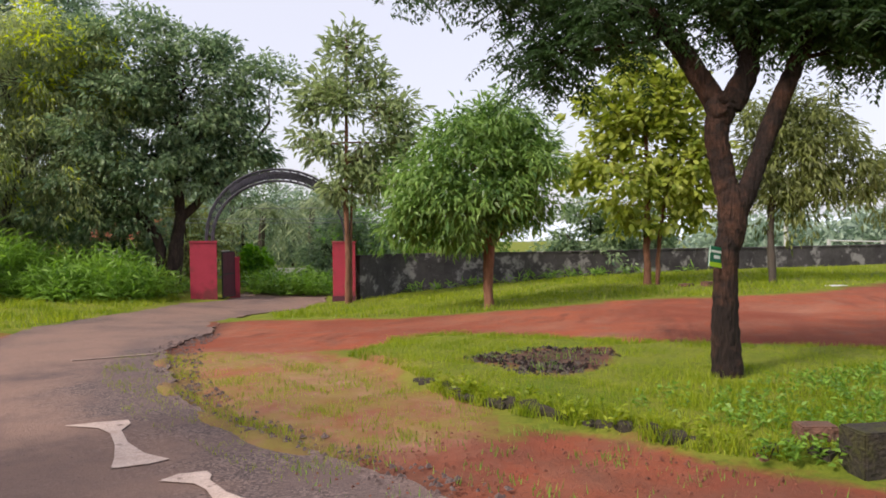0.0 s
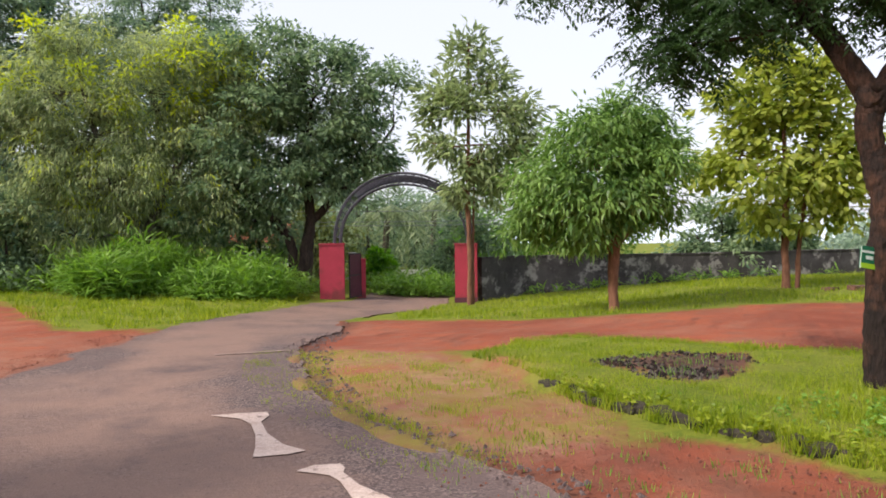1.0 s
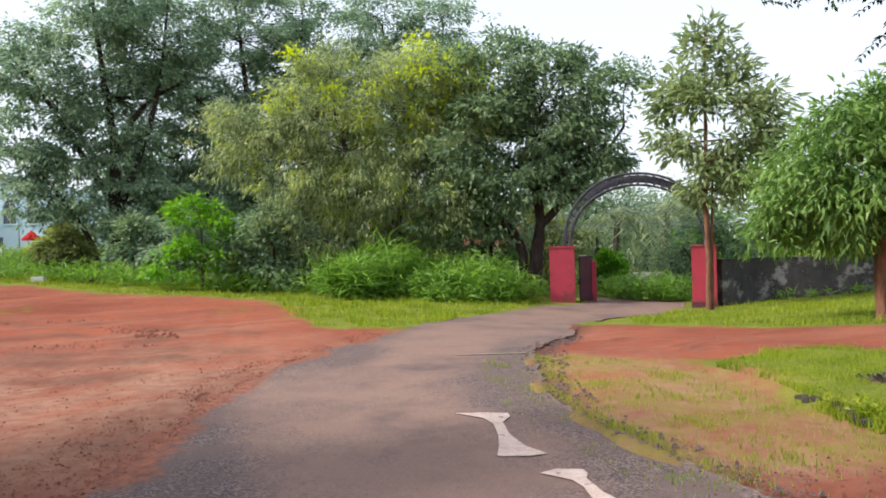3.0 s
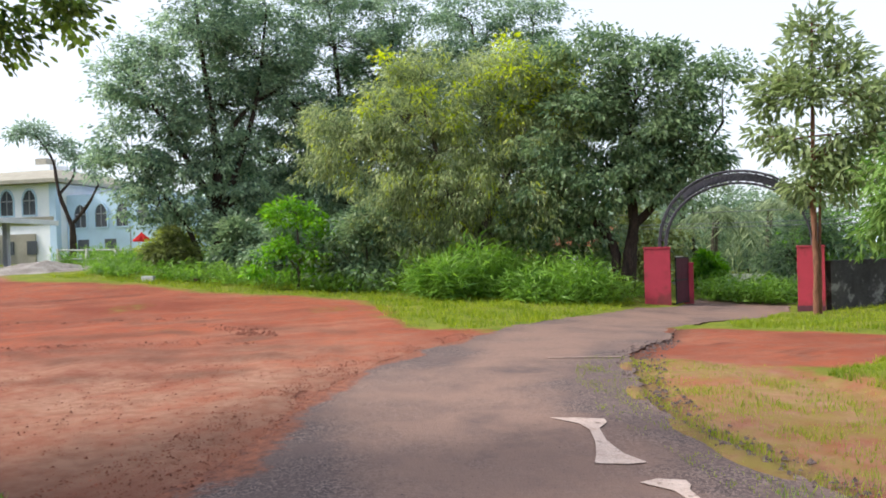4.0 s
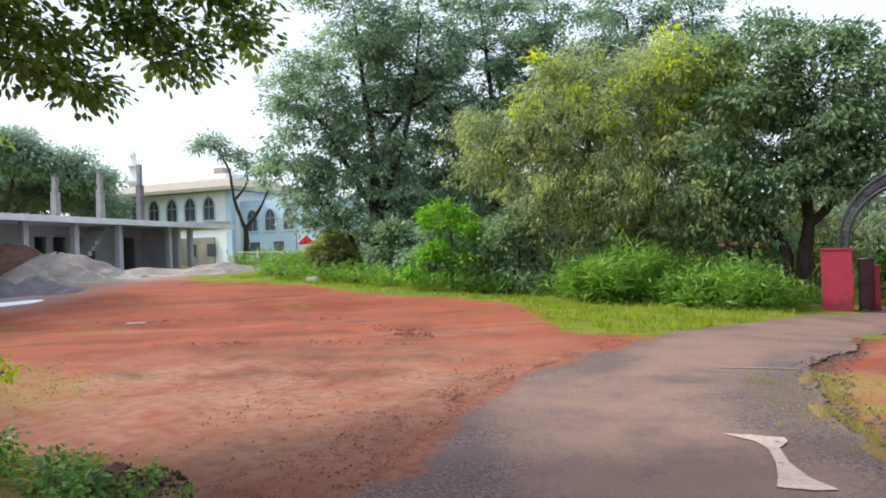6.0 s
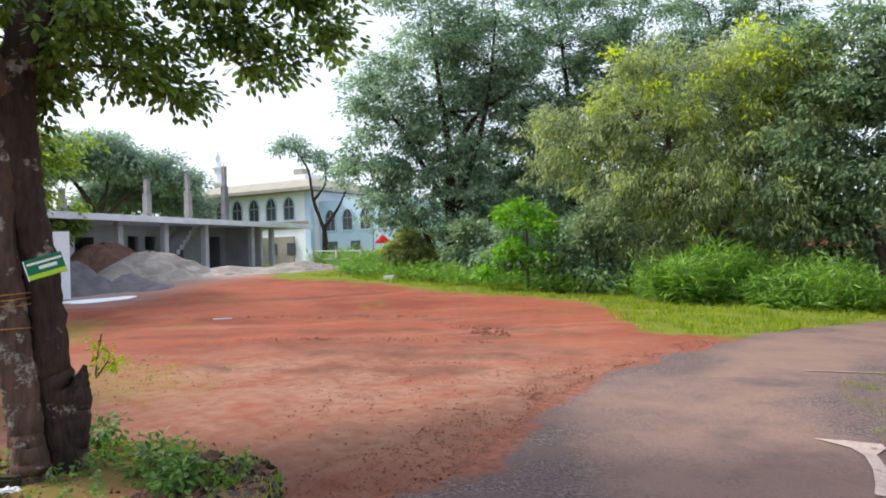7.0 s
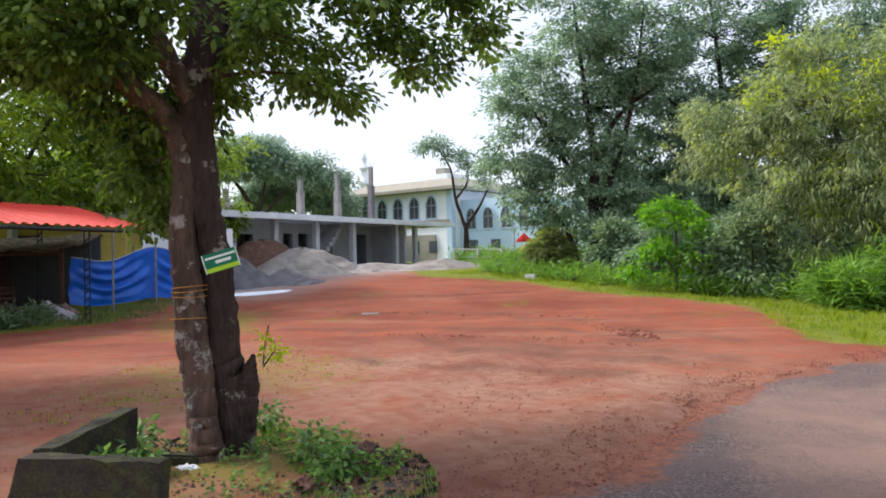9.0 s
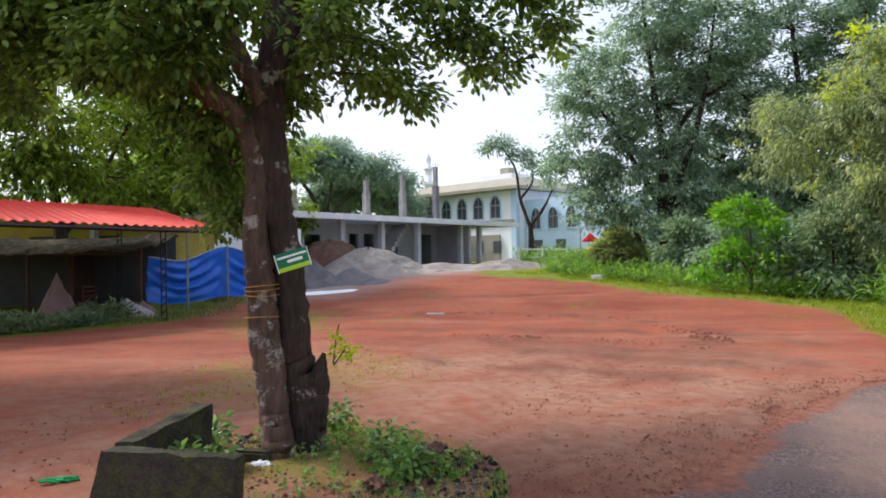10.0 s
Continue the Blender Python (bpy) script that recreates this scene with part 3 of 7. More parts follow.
def build_road():
    """Worn asphalt with crumbled edges, 5 cm thick."""
    right, left = curve_through(ROAD_RIGHT, 14), curve_through(ROAD_LEFT, 18)

    def resample(p, n):
        s = np.concatenate([[0], np.cumsum(np.hypot(*np.diff(p, axis=0).T))])
        t = np.linspace(0, s[-1], n)
        return np.stack([np.interp(t, s, p[:, 0]), np.interp(t, s, p[:, 1])], -1)

    n, across = 420, 26
    right, left = resample(right, n), resample(left, n)
    g = np.random.default_rng(3)
    crumble = 0.05 * wobble(right[:, 0], right[:, 1], 0.16) + 0.07 * wobble(right[:, 1], right[:, 0], 0.5, 5) + g.normal(size=n) * 0.012
    right[:, 0] += crumble
    left[:, 0] += 0.08 * wobble(left[:, 0], left[:, 1], 0.3, 1) + 0.06 * wobble(left[:, 1], left[:, 0], 0.9, 3) + g.normal(size=n) * 0.015
    s = np.linspace(0, 1, across)[None, :, None]
    p = right[:, None] * (1 - s) + left[:, None] * s
    x, y = p[..., 0], p[..., 1]
    z = road_top(x, y) - 0.02 * smooth((s[..., 0] - 0.9) / 0.1)
    top = np.stack([x, y, z], -1).reshape(-1, 3)
    i, j = np.meshgrid(np.arange(n - 1), np.arange(across - 1), indexing="ij")
    faces = np.stack([i * across + j, (i + 1) * across + j, (i + 1) * across + j + 1, i * across + j + 1], -1).reshape(-1, 4)[:, ::-1]
    rim = []
    verts = [top]
    base = len(top)
    for col in (0, across - 1):
        low = top.reshape(n, across, 3)[:, col].copy()
        low[:, 2] -= 0.12
        verts.append(low)
        k = np.arange(n - 1)
        f = np.stack([k * across + col, (k + 1) * across + col, base + k + 1, base + k], -1)
        rim.append(f if col else f[:, ::-1])
        base += n
    ob = part_np("road", np.vstack(verts), np.vstack([faces] + rim), ASPHALT, shade=True)
    across_share = np.linspace(0, 1, across)[None] + 0.16 * wobble(x, y, 1.6, 2)
    dust = smooth((across_share - 0.08) / 0.3) * smooth((0.93 - across_share) / 0.3) + smooth((y - 9) / 6) * 0.6
    at = ob.data.attributes.new("dust", "FLOAT", "POINT")
    at.data.foreach_set("value", np.concatenate([np.clip(dust, 0, 1).ravel(), np.zeros(2 * n)]).astype(np.float32))
    soil = smooth((np.linspace(0, 1, across)[None] + 0.05 * wobble(x, y, 0.7, 4) - 0.8) / 0.2) * smooth((y - 1) / 3) * smooth((16 - y) / 3)
    at = ob.data.attributes.new("soil", "FLOAT", "POINT")
    at.data.foreach_set("value", np.concatenate([soil.ravel(), np.zeros(n), np.ones(n)]).astype(np.float32))
    tagged(ob, "worn grey-brown asphalt lane with a crumbled edge", "road", kind="structure")


build_road()


# ---- vegetation ----
def leaves_at(centres, dirs, length, width, g, bend=0.25, oval=False):
    """Leaf blades: four corners each, base, two sides and tip, bent along the rib; oval ones have six."""
    n = len(centres)
    d = dirs / (np.linalg.norm(dirs, axis=1)[:, None] + 1e-9)
    side = np.cross(d, g.normal(size=(n, 3)) * 0.45 + np.array([0, 0, 1.0]))
    side /= np.linalg.norm(side, axis=1)[:, None] + 1e-9
    up = np.cross(side, d)
    ln = (length * (0.65 + 0.7 * g.random(n)))[:, None]
    wd = (width * (0.7 + 0.6 * g.random(n)))[:, None]
    a = centres
    tip = centres + d * ln - up * ln * bend
    mid = centres + d * ln * 0.45
    if oval:
        low, high = centres + d * ln * 0.22, centres + d * ln * 0.66 - up * ln * bend * 0.35
        verts = np.stack([a, low + side * wd * 0.36, high + side * wd * 0.46, tip, high - side * wd * 0.46, low - side * wd * 0.36], 1).reshape(-1, 3)
        return verts, np.arange(6 * n).reshape(-1, 6)
    verts = np.stack([a, mid + side * wd * 0.5, tip, mid - side * wd * 0.5], 1).reshape(-1, 3)
    return verts, np.arange(4 * n).reshape(-1, 4)


def crown_points(blobs, g, shell=0.5, gaps=0.0, hole=0.55, pad=0.0, pad_tall=0.4, each=8):
    """Twig ends in a set of ellipsoids (u, v, z, ru, rv, rz, count), fuller towards the skin; with pad they gather in domed tufts of that radius."""
    out, owner = [], []
    for k, (u, v, z, ru, rv, rz, count) in enumerate(blobs):
        want = max(3, count // each) if pad else count
        d = g.normal(size=(want * 2, 3))
        d /= np.linalg.norm(d, axis=1)[:, None]
        r = (shell + (1 - shell) * g.random(want * 2)) ** 0.7
        r *= 0.82 + 0.3 * wobble(d[:, 0] * 3 + k, d[:, 2] * 3, 1.0, k) + 0.08 * g.normal(size=want * 2)
        p = np.array([u, v, z]) + d * r[:, None] * np.array([ru, rv, rz])
        keep = wobble(p[:, 0] + 0.25 * p[:, 1], p[:, 2] + 0.2 * p[:, 1], hole, 3) > -0.9 + gaps
        p = p[keep][:want]
        if pad:
            size = np.repeat(pad * (0.55 + 0.8 * g.random(len(p))), each)
            off = g.normal(size=(len(p) * each, 3)) * np.array([0.62, 0.62, 0.2])
            off[:, 2] = (off[:, 2] - 0.55 * np.minimum(np.hypot(off[:, 0], off[:, 1]), 1.6) ** 2 + 0.3) * pad_tall * 1.6
            p = np.repeat(p, each, axis=0) + off * size[:, None]
        out.append(p)
        owner.append(np.full(len(p), k))
    return np.vstack(out), np.concatenate(owner)


def tree(name, label, x, y, limbs, blobs, bark, leaf, leaf_len=0.2, leaf_wide=0.07, per_twig=14, twig=0.35, droop=0.4, shell=0.5, gaps=0.0,
         seed=1, clump=1.0, hole=0.55, frond=0, z=None, category="tree", tips=None, tip_share=0.0, twig_limbs=0.35, sides=10, rough=0.08, wood="trunk", bend=0.25, flat=1.0, pad=0.0, pad_tall=0.4, each=8, oval=False, second=None):
    """A tree whose local u axis runs across the line from the walk to it, v away from the walk. limbs: lines of (u, v, z, radius)."""
    g = np.random.default_rng(seed)
    blobs = [(*b[:6], max(4, int(b[6] * clump))) for b in blobs]
    per_twig = max(3, int(per_twig / clump))
    yaw = math.degrees(math.atan2(-x, y))
    ob = empty(name, x, y, hz(x, y) if z is None else z, yaw)
    tagged(ob, label, category)
    pieces, nodes, others = [], [], []
    for k, limb in enumerate(limbs):
        c = curve_through(limb, 10)
        c[:, :2] += g.normal(size=(len(c), 2)) * c[:, 3:4] * 0.05
        if k == 0 and c[0, 2] < 0.3:
            c[0, 3] *= 1.35
            c[0, 2] -= 0.25
        (others if second and k in second[0] else pieces).append(tube_arrays(c[:, :3], np.maximum(c[:, 3], 0.006), sides, rough, seed + k))
        nodes.append(c)
    nodes = np.vstack(nodes)
    pts, owner = crown_points(blobs, g, shell, gaps, hole, pad, pad_tall, each)
    for k, b in enumerate(blobs):
        c = np.array(b[:3])
        score = np.linalg.norm(nodes[:, :3] - c, axis=1) + 0.8 * np.maximum(0, nodes[:, 2] - c[2] - 0.2 * b[5])
        s = nodes[np.argmin(score)]
        r0 = min(s[3] * 0.6, 0.012 + 0.022 * max(b[3:6]))
        mid = (s[:3] + c) / 2 + g.normal(size=3) * 0.12 * np.linalg.norm(c - s[:3])
        mid[2] += 0.06 * np.linalg.norm(c - s[:3])
        line = curve_through([(*s[:3], r0), (*mid, r0 * 0.75), (*c, r0 * 0.5)], 4)
        pieces.append(tube_arrays(line[:, :3], line[:, 3], 6, 0.05, seed + 50 + k))
        own = pts[owner == k]
        for q in own[g.random(len(own)) < twig_limbs]:
            root = line[g.integers(3, len(line)), :3]
            m = (root + q) / 2 + g.normal(size=3) * 0.08 * np.linalg.norm(q - root)
            pieces.append(tube_arrays(np.array([root, m, q]), np.array([r0 * 0.35, r0 * 0.25, 0.004]), 4, 0, 0))
    v, f = joined(pieces)
    part_np(wood, v, f, bark, ob, shade=True)
    if others:
        v, f = joined(others)
        part_np(second[2], v, f, second[1], ob, second[3], shade=True)
    cen = np.array([np.average([b[0] for b in blobs]), np.average([b[1] for b in blobs]), np.average([b[2] for b in blobs])])
    if frond:
        vs, fs, n0 = [], [], 0
        rep = np.repeat(pts, per_twig, axis=0) + g.normal(size=(len(pts) * per_twig, 3)) * twig * np.array([0.5, 0.5, 0.35])
        d = g.normal(size=rep.shape) * np.array([1, 1, 0.35])
        d /= np.linalg.norm(d, axis=1)[:, None]
        d[:, 2] -= droop * 0.6
        side = np.cross(d, [0, 0, 1.0])
        side /= np.linalg.norm(side, axis=1)[:, None] + 1e-9
        length = frond * (0.7 + 0.6 * g.random(len(rep)))
        steps = 9
        cs, ds = [], []
        for s in range(steps):
            t = (s + 1) / steps
            q = rep + d * (length * t)[:, None]
            q[:, 2] -= droop * 0.35 * length * t * t
            for sign in (-1, 1):
                cs.append(q)
                ds.append(side * sign + d * 0.45 + g.normal(size=d.shape) * 0.12 - np.array([0, 0, 0.25]))
        lv, lf = leaves_at(np.vstack(cs), np.vstack(ds), leaf_len, leaf_wide, g, bend)
    else:
        rep = np.repeat(pts, per_twig, axis=0)
        off = g.normal(size=rep.shape) * twig * 0.5 * np.array([1, 1, 0.7])
        away = rep - cen
        away /= np.linalg.norm(away, axis=1)[:, None] + 1e-9
        d = off / (twig * 0.5) * 0.8 + away * 0.5 + g.normal(size=rep.shape) * 0.35
        d[:, 2] = d[:, 2] * flat - droop
        lv, lf = leaves_at(rep + off, d, leaf_len, leaf_wide, g, bend, oval)
    crown = part_np("crown", lv, lf, leaf, ob)
    if tips is not None:
        ok = pts[(pts[:, 2] > np.quantile(pts[:, 2], 0.6)) & (pts[:, 1] < np.quantile(pts[:, 1], 0.35))]
        top = ok[g.choice(len(ok), int(tip_share * 30), replace=False)]
        rep = np.repeat(top, 90, axis=0)
        off = g.normal(size=rep.shape) * np.array([0.3, 0.25, 0.2])
        d = off * 1.5 + np.array([0, -0.1, 0.1]) + g.normal(size=rep.shape) * 0.4
        lv, lf = leaves_at(rep + off + np.array([0, -0.35, 0.2]), d, leaf_len * 0.9, leaf_wide * 1.5, g, bend)
        part_np("young_foliage", lv, lf, tips, ob, "fresh yellow-green young leaves")
    return ob


# the dark forked tree in the grass bed
tree("rain_tree", "dark-barked forked tree with feathery leaves in the grass bed", 3.35, 7.4,
     [[(0, 0, 0, 0.15), (-0.02, 0, 0.5, 0.13), (-0.02, 0, 1.2, 0.118), (0.05, 0, 1.75, 0.145), (-0.03, 0, 2.05, 0.115), (-0.1, 0, 2.5, 0.11), (-0.02, 0, 2.85, 0.135)],
      [(0.05, 0, 1.7, 0.14), (0.2, 0, 2.0, 0.1), (0.33, 0.05, 2.4, 0.09), (0.5, 0.05, 2.85, 0.085), (0.68, 0.1, 3.3, 0.075), (0.95, 0.1, 4.0, 0.05)],
      [(-0.05, 0, 2.7, 0.13), (-0.3, 0, 3.15, 0.1), (-0.62, -0.1, 3.6, 0.08), (-1.1, -0.1, 4.1, 0.06), (-1.9, -0.2, 4.6, 0.04)],
      [(0, 0, 2.75, 0.13), (0.2, 0.1, 3.2, 0.1), (0.2, 0.1, 3.9, 0.08), (0.3, 0.2, 4.8, 0.05)],
      [(0.2, 0.1, 3.2, 0.07), (0.0, 0.5, 3.7, 0.05), (-0.4, 1.2, 4.2, 0.04)]],
     [(-2.9, 0.0, 4.5, 0.7, 0.9, 0.3, 30), (-1.85, 0.1, 4.25, 0.8, 1.0, 0.4, 60), (-1.75, -0.1, 3.42, 0.42, 0.5, 0.32, 26), (-1.0, 0.0, 3.7, 0.6, 0.8, 0.42, 46), (0.0, 0.2, 4.1, 0.9, 1.2, 0.5, 70),
      (1.2, 0.1, 3.65, 0.7, 1.0, 0.5, 80), (2.0, 0.2, 3.7, 0.8, 1.0, 0.65, 80), (0.9, -1.0, 4.9, 1.7, 0.9, 0.5, 80), (0.5, 0.5, 5.1, 2.4, 2.2, 0.7, 150), (1.5, 0.2, 3.55, 0.6, 0.8, 0.3, 40), (2.3, 0.1, 3.45, 0.55, 0.7, 0.5, 40), (-0.5, 0.3, 4.6, 1.3, 1.4, 0.45, 90), (1.4, 0.3, 4.5, 1.4, 1.4, 0.5, 100), (0.4, 0.1, 3.75, 0.7, 0.8, 0.3, 50), (2.9, 0.4, 3.1, 0.4, 0.5, 0.5, 24)],
     BARK_BLACK, LEAF_FEATHER, 0.075, 0.03, 6, 0.3, 0.5, seed=11, frond=0.36, twig_limbs=0.5, rough=0.045, sides=16)

# the round mango tree
tree("mango_tree", "round-crowned mango tree with glossy drooping leaves", 2.49, 18.18,
     [[(0, 0, 0, 0.13), (-0.02, 0, 0.8, 0.12), (0.03, 0, 1.5, 0.12), (0.0, 0, 2.0, 0.1)],
      [(0, 0, 1.4, 0.09), (-0.5, 0, 2.0, 0.07), (-1.1, 0.1, 2.8, 0.05)], [(0, 0, 1.5, 0.09), (0.5, 0.1, 2.1, 0.07), (1.0, 0, 2.9, 0.05)], [(0, 0, 1.9, 0.09), (-0.1, 0.3, 3.0, 0.06), (-0.2, 0.2, 4.0, 0.04)]],
     [(-0.3, 0, 3.6, 1.6, 1.8, 1.45, 320), (-1.4, -0.2, 2.75, 1.15, 1.3, 0.95, 150), (0.9, -0.1, 3.2, 1.0, 1.4, 1.3, 170), (-2.0, 0, 2.1, 0.6, 0.8, 0.6, 50), (0.2, -0.6, 2.6, 1.0, 0.8, 0.7, 80), (0.3, 0, 4.4, 1.0, 1.2, 0.6, 80), (-0.9, -0.5, 1.9, 0.7, 0.6, 0.5, 40)],
     BARK_RED, LEAF_MANGO, 0.23, 0.062, 24, 0.24, 0.6, 0.6, clump=1.6, seed=12, bend=0.35, gaps=0.25, hole=0.45, pad=0.36, pad_tall=0.5, each=6, twig_limbs=0.12)

# the slender young tree in front of the gate pillar
tree("young_tree", "slender young tree with open whorls of leaves beside the gate pillar", -1.22, 23.4,
     [[(0, 0, 0, 0.085), (0.03, 0, 1.5, 0.08), (0.0, 0, 3.2, 0.07), (0.05, 0, 5.5, 0.05), (0.1, 0, 8.2, 0.02)],
      [(0.12, 0.1, 0, 0.04), (0.14, 0.1, 2.0, 0.04), (0.2, 0.1, 4.0, 0.03)]],
     [(0.15, 0, 7.9, 0.75, 0.8, 0.8, 34), (-0.7, 0, 6.6, 0.8, 0.9, 0.6, 30), (0.8, 0, 6.9, 0.7, 0.8, 0.6, 28), (0.0, 0, 6.2, 1.0, 1.0, 0.8, 40), (1.5, 0, 5.9, 0.9, 0.9, 0.7, 40), (-0.9, 0, 5.0, 0.9, 0.9, 0.45, 26),
      (0.3, 0, 4.6, 1.0, 1.0, 0.8, 50), (1.7, 0, 4.9, 0.8, 0.8, 0.6, 34), (-0.1, 0, 3.6, 0.7, 0.8, 0.5, 24), (-1.0, 0, 6.0, 0.5, 0.5, 0.4, 14), (0.9, 0, 3.9, 0.9, 0.8, 0.6, 34)],
     BARK_RED, LEAF_SAPLING, 0.3, 0.11, 13, 0.34, 0.15, 0.45, seed=13, twig_limbs=0.8, gaps=0.2)

# broad-leaved trees on the far grass
tree("broadleaf_tree", "yellow-green broad-leaved tree with twin reddish stems", 7.95, 22.0,
     [[(-0.12, 0, 0, 0.11), (-0.15, 0, 1.3, 0.1), (-0.1, 0, 3.0, 0.08), (-0.2, 0, 5.5, 0.04)], [(0.16, 0, 0, 0.07), (0.22, 0, 1.3, 0.06), (0.5, 0, 3.2, 0.05), (0.9, 0, 5.0, 0.03)]],
     [(-0.6, 0, 5.3, 1.4, 1.4, 1.3, 120), (0.6, 0, 5.0, 1.4, 1.4, 1.5, 120), (-1.5, 0, 3.8, 1.2, 1.2, 1.2, 90), (0.3, -0.2, 3.3, 1.5, 1.3, 1.0, 110), (-0.2, 0, 6.6, 0.9, 0.9, 0.6, 40), (1.4, 0, 3.4, 0.8, 0.9, 1.2, 56), (-1.0, 0, 2.2, 0.9, 0.9, 0.6, 30), (0.9, 0, 2.0, 0.8, 0.8, 0.5, 26)],
     BARK_RED, LEAF_BROAD, 0.26, 0.15, 14, 0.32, 0.4, 0.45, oval=True, clump=1.3, seed=14, bend=0.2, gaps=0.2, pad=0.5, pad_tall=0.45, each=7, twig_limbs=0.15)
tree("olive_tree", "sparse olive-green tree with hanging foliage on the far grass", 11.5, 21.6,
     [[(0, 0, 0, 0.11), (-0.05, 0, 1.5, 0.1), (0.05, 0, 3.2, 0.08), (0.3, 0, 5.2, 0.04)]],
     [(0.0, 0, 4.6, 1.0, 1.0, 1.1, 70), (1.2, 0, 3.9, 1.3, 1.1, 1.0, 80), (2.3, 0, 3.0, 1.0, 1.0, 0.8, 46), (0.7, 0, 2.7, 1.1, 1.0, 0.8, 56), (-0.2, 0, 3.2, 0.7, 0.9, 0.9, 36), (1.0, 0, 5.2, 0.9, 0.9, 0.5, 30)],
     BARK_GREY, LEAF_OLIVE, 0.24, 0.07, 34, 0.34, 0.9, 0.4, seed=15, clump=2.2, pad=0.4, pad_tall=0.9, each=6, twig_limbs=0.15)

# the dark spreading tree behind the gate pillar
tree("spreading_tree", "dark green spreading tree forking low behind the gate pillar", -7.4, 26.6,
     [[(0, 0, 0, 0.3), (0.05, 0, 0.8, 0.26), (0.15, 0, 1.8, 0.24), (0.3, 0, 2.6, 0.2), (0.2, 0.2, 4.5, 0.13), (0.4, 0, 6.8, 0.06)],
      [(-0.4, 0, 0, 0.2), (-0.35, 0, 1.0, 0.18), (-0.5, 0, 1.9, 0.17), (-1.3, 0, 2.9, 0.12), (-2.6, 0, 3.9, 0.08)],
      [(0.25, 0, 2.4, 0.16), (1.2, 0, 3.4, 0.11), (2.4, 0, 4.6, 0.07), (3.4, 0, 6.0, 0.04)]],
     [(-2.6, 0, 4.6, 2.1, 2.0, 1.6, 240), (-0.6, 0, 4.2, 1.8, 1.8, 1.4, 200), (1.2, 0, 4.3, 1.6, 1.7, 1.4, 190), (-1.8, 0, 6.8, 2.2, 2.1, 1.6, 260), (0.3, 0, 7.4, 1.9, 1.9, 1.6, 230), (1.9, 0, 6.2, 1.6, 1.6, 1.3, 170), (0.4, 0.3, 5.7, 1.6, 1.5, 1.0, 150), (-2.4, 0, 8.6, 1.5, 1.5, 0.9, 90), (3.0, 0, 7.3, 1.0, 1.1, 0.8, 60), (-0.6, 0, 9.0, 1.3, 1.3, 0.7, 70),
      (-3.6, 0, 2.9, 1.2, 1.3, 0.9, 70), (2.4, 0, 4.9, 1.0, 1.2, 0.7, 60), (-1.6, 0.4, 2.6, 1.3, 1.2, 0.6, 60), (3.6, 0, 7.9, 0.5, 0.6, 0.4, 20), (1.6, 0, 8.4, 0.9, 0.9, 0.5, 40)],
     BARK_DARK, LEAF_DARK, 0.21, 0.105, 19, 0.28, 0.3, 0.6, clump=1.4, seed=16, gaps=0.4, hole=0.7, pad=0.6, pad_tall=0.38, each=9, twig_limbs=0.12)

# the acacia at the roadside
tree("acacia_tree", "drooping acacia with yellow-green shoots above roadside weeds", -12.6, 25.2,
     [[(0.3, 0, 0, 0.34), (0.15, 0, 0.8, 0.3), (-0.3, 0, 1.9, 0.24), (-0.9, 0, 3.4, 0.16), (-1.6, 0, 5.6, 0.1), (-2.0, 0, 7.6, 0.05)], [(-0.1, 0, 1.5, 0.2), (0.6, 0, 3.2, 0.13), (1.5, 0, 5.2, 0.08), (2.2, 0, 7.4, 0.04)], [(-0.6, 0, 2.6, 0.15), (-2.2, 0, 4.0, 0.1), (-4.0, 0, 5.4, 0.06)]],
     [(-2.6, 0, 6.6, 2.2, 2.0, 1.5, 210), (0.2, 0, 6.8, 2.2, 2.0, 1.5, 210), (-4.9, 0, 5.4, 1.5, 1.5, 1.3, 110), (-3.2, -0.3, 3.6, 1.8, 1.6, 1.5, 150), (-0.8, -0.3, 3.8, 1.9, 1.7, 1.5, 170), (2.2, 0, 6.0, 1.6, 1.6, 1.6, 130), (2.6, 0, 7.8, 1.2, 1.2, 0.9, 60),
      (-2.0, 0, 8.4, 1.6, 1.5, 0.8, 80), (1.5, 0, 3.4, 1.1, 1.2, 1.4, 90), (-2.2, -0.4, 1.9, 1.4, 1.2, 0.9, 90), (0.5, 0.2, 2.0, 1.0, 1.0, 0.8, 60), (3.7, 0, 7.2, 0.7, 0.8, 0.5, 30), (-5.9, 0, 6.6, 0.8, 0.8, 0.6, 36), (-4.4, 0, 2.6, 0.9, 1.0, 0.8, 60), (-1.4, 0, 5.2, 2.4, 1.6, 1.4, 200), (1.2, -0.2, 5.0, 1.8, 1.5, 1.3, 140), (-3.4, 0, 5.2, 1.6, 1.5, 1.2, 110), (3.0, 0, 4.6, 1.0, 1.1, 1.2, 60), (-1.0, 0.2, 2.9, 1.7, 1.2, 1.0, 110), (2.9, -0.9, 7.4, 1.2, 1.1, 1.0, 110), (3.2, -0.9, 5.6, 1.0, 1.0, 1.2, 90), (0.9, -0.8, 8.1, 1.6, 1.3, 0.9, 110), (2.2, -0.9, 3.6, 1.1, 1.0, 1.2, 90)],
     BARK_GREY, LEAF_ACACIA, 0.23, 0.046, 32, 0.32, 0.85, 0.5, clump=1.4, seed=17, tips=LEAF_TIPS, tip_share=0.5, bend=0.3, gaps=0.55, hole=0.7, pad=0.5, pad_tall=0.95, each=7, twig_limbs=0.12)

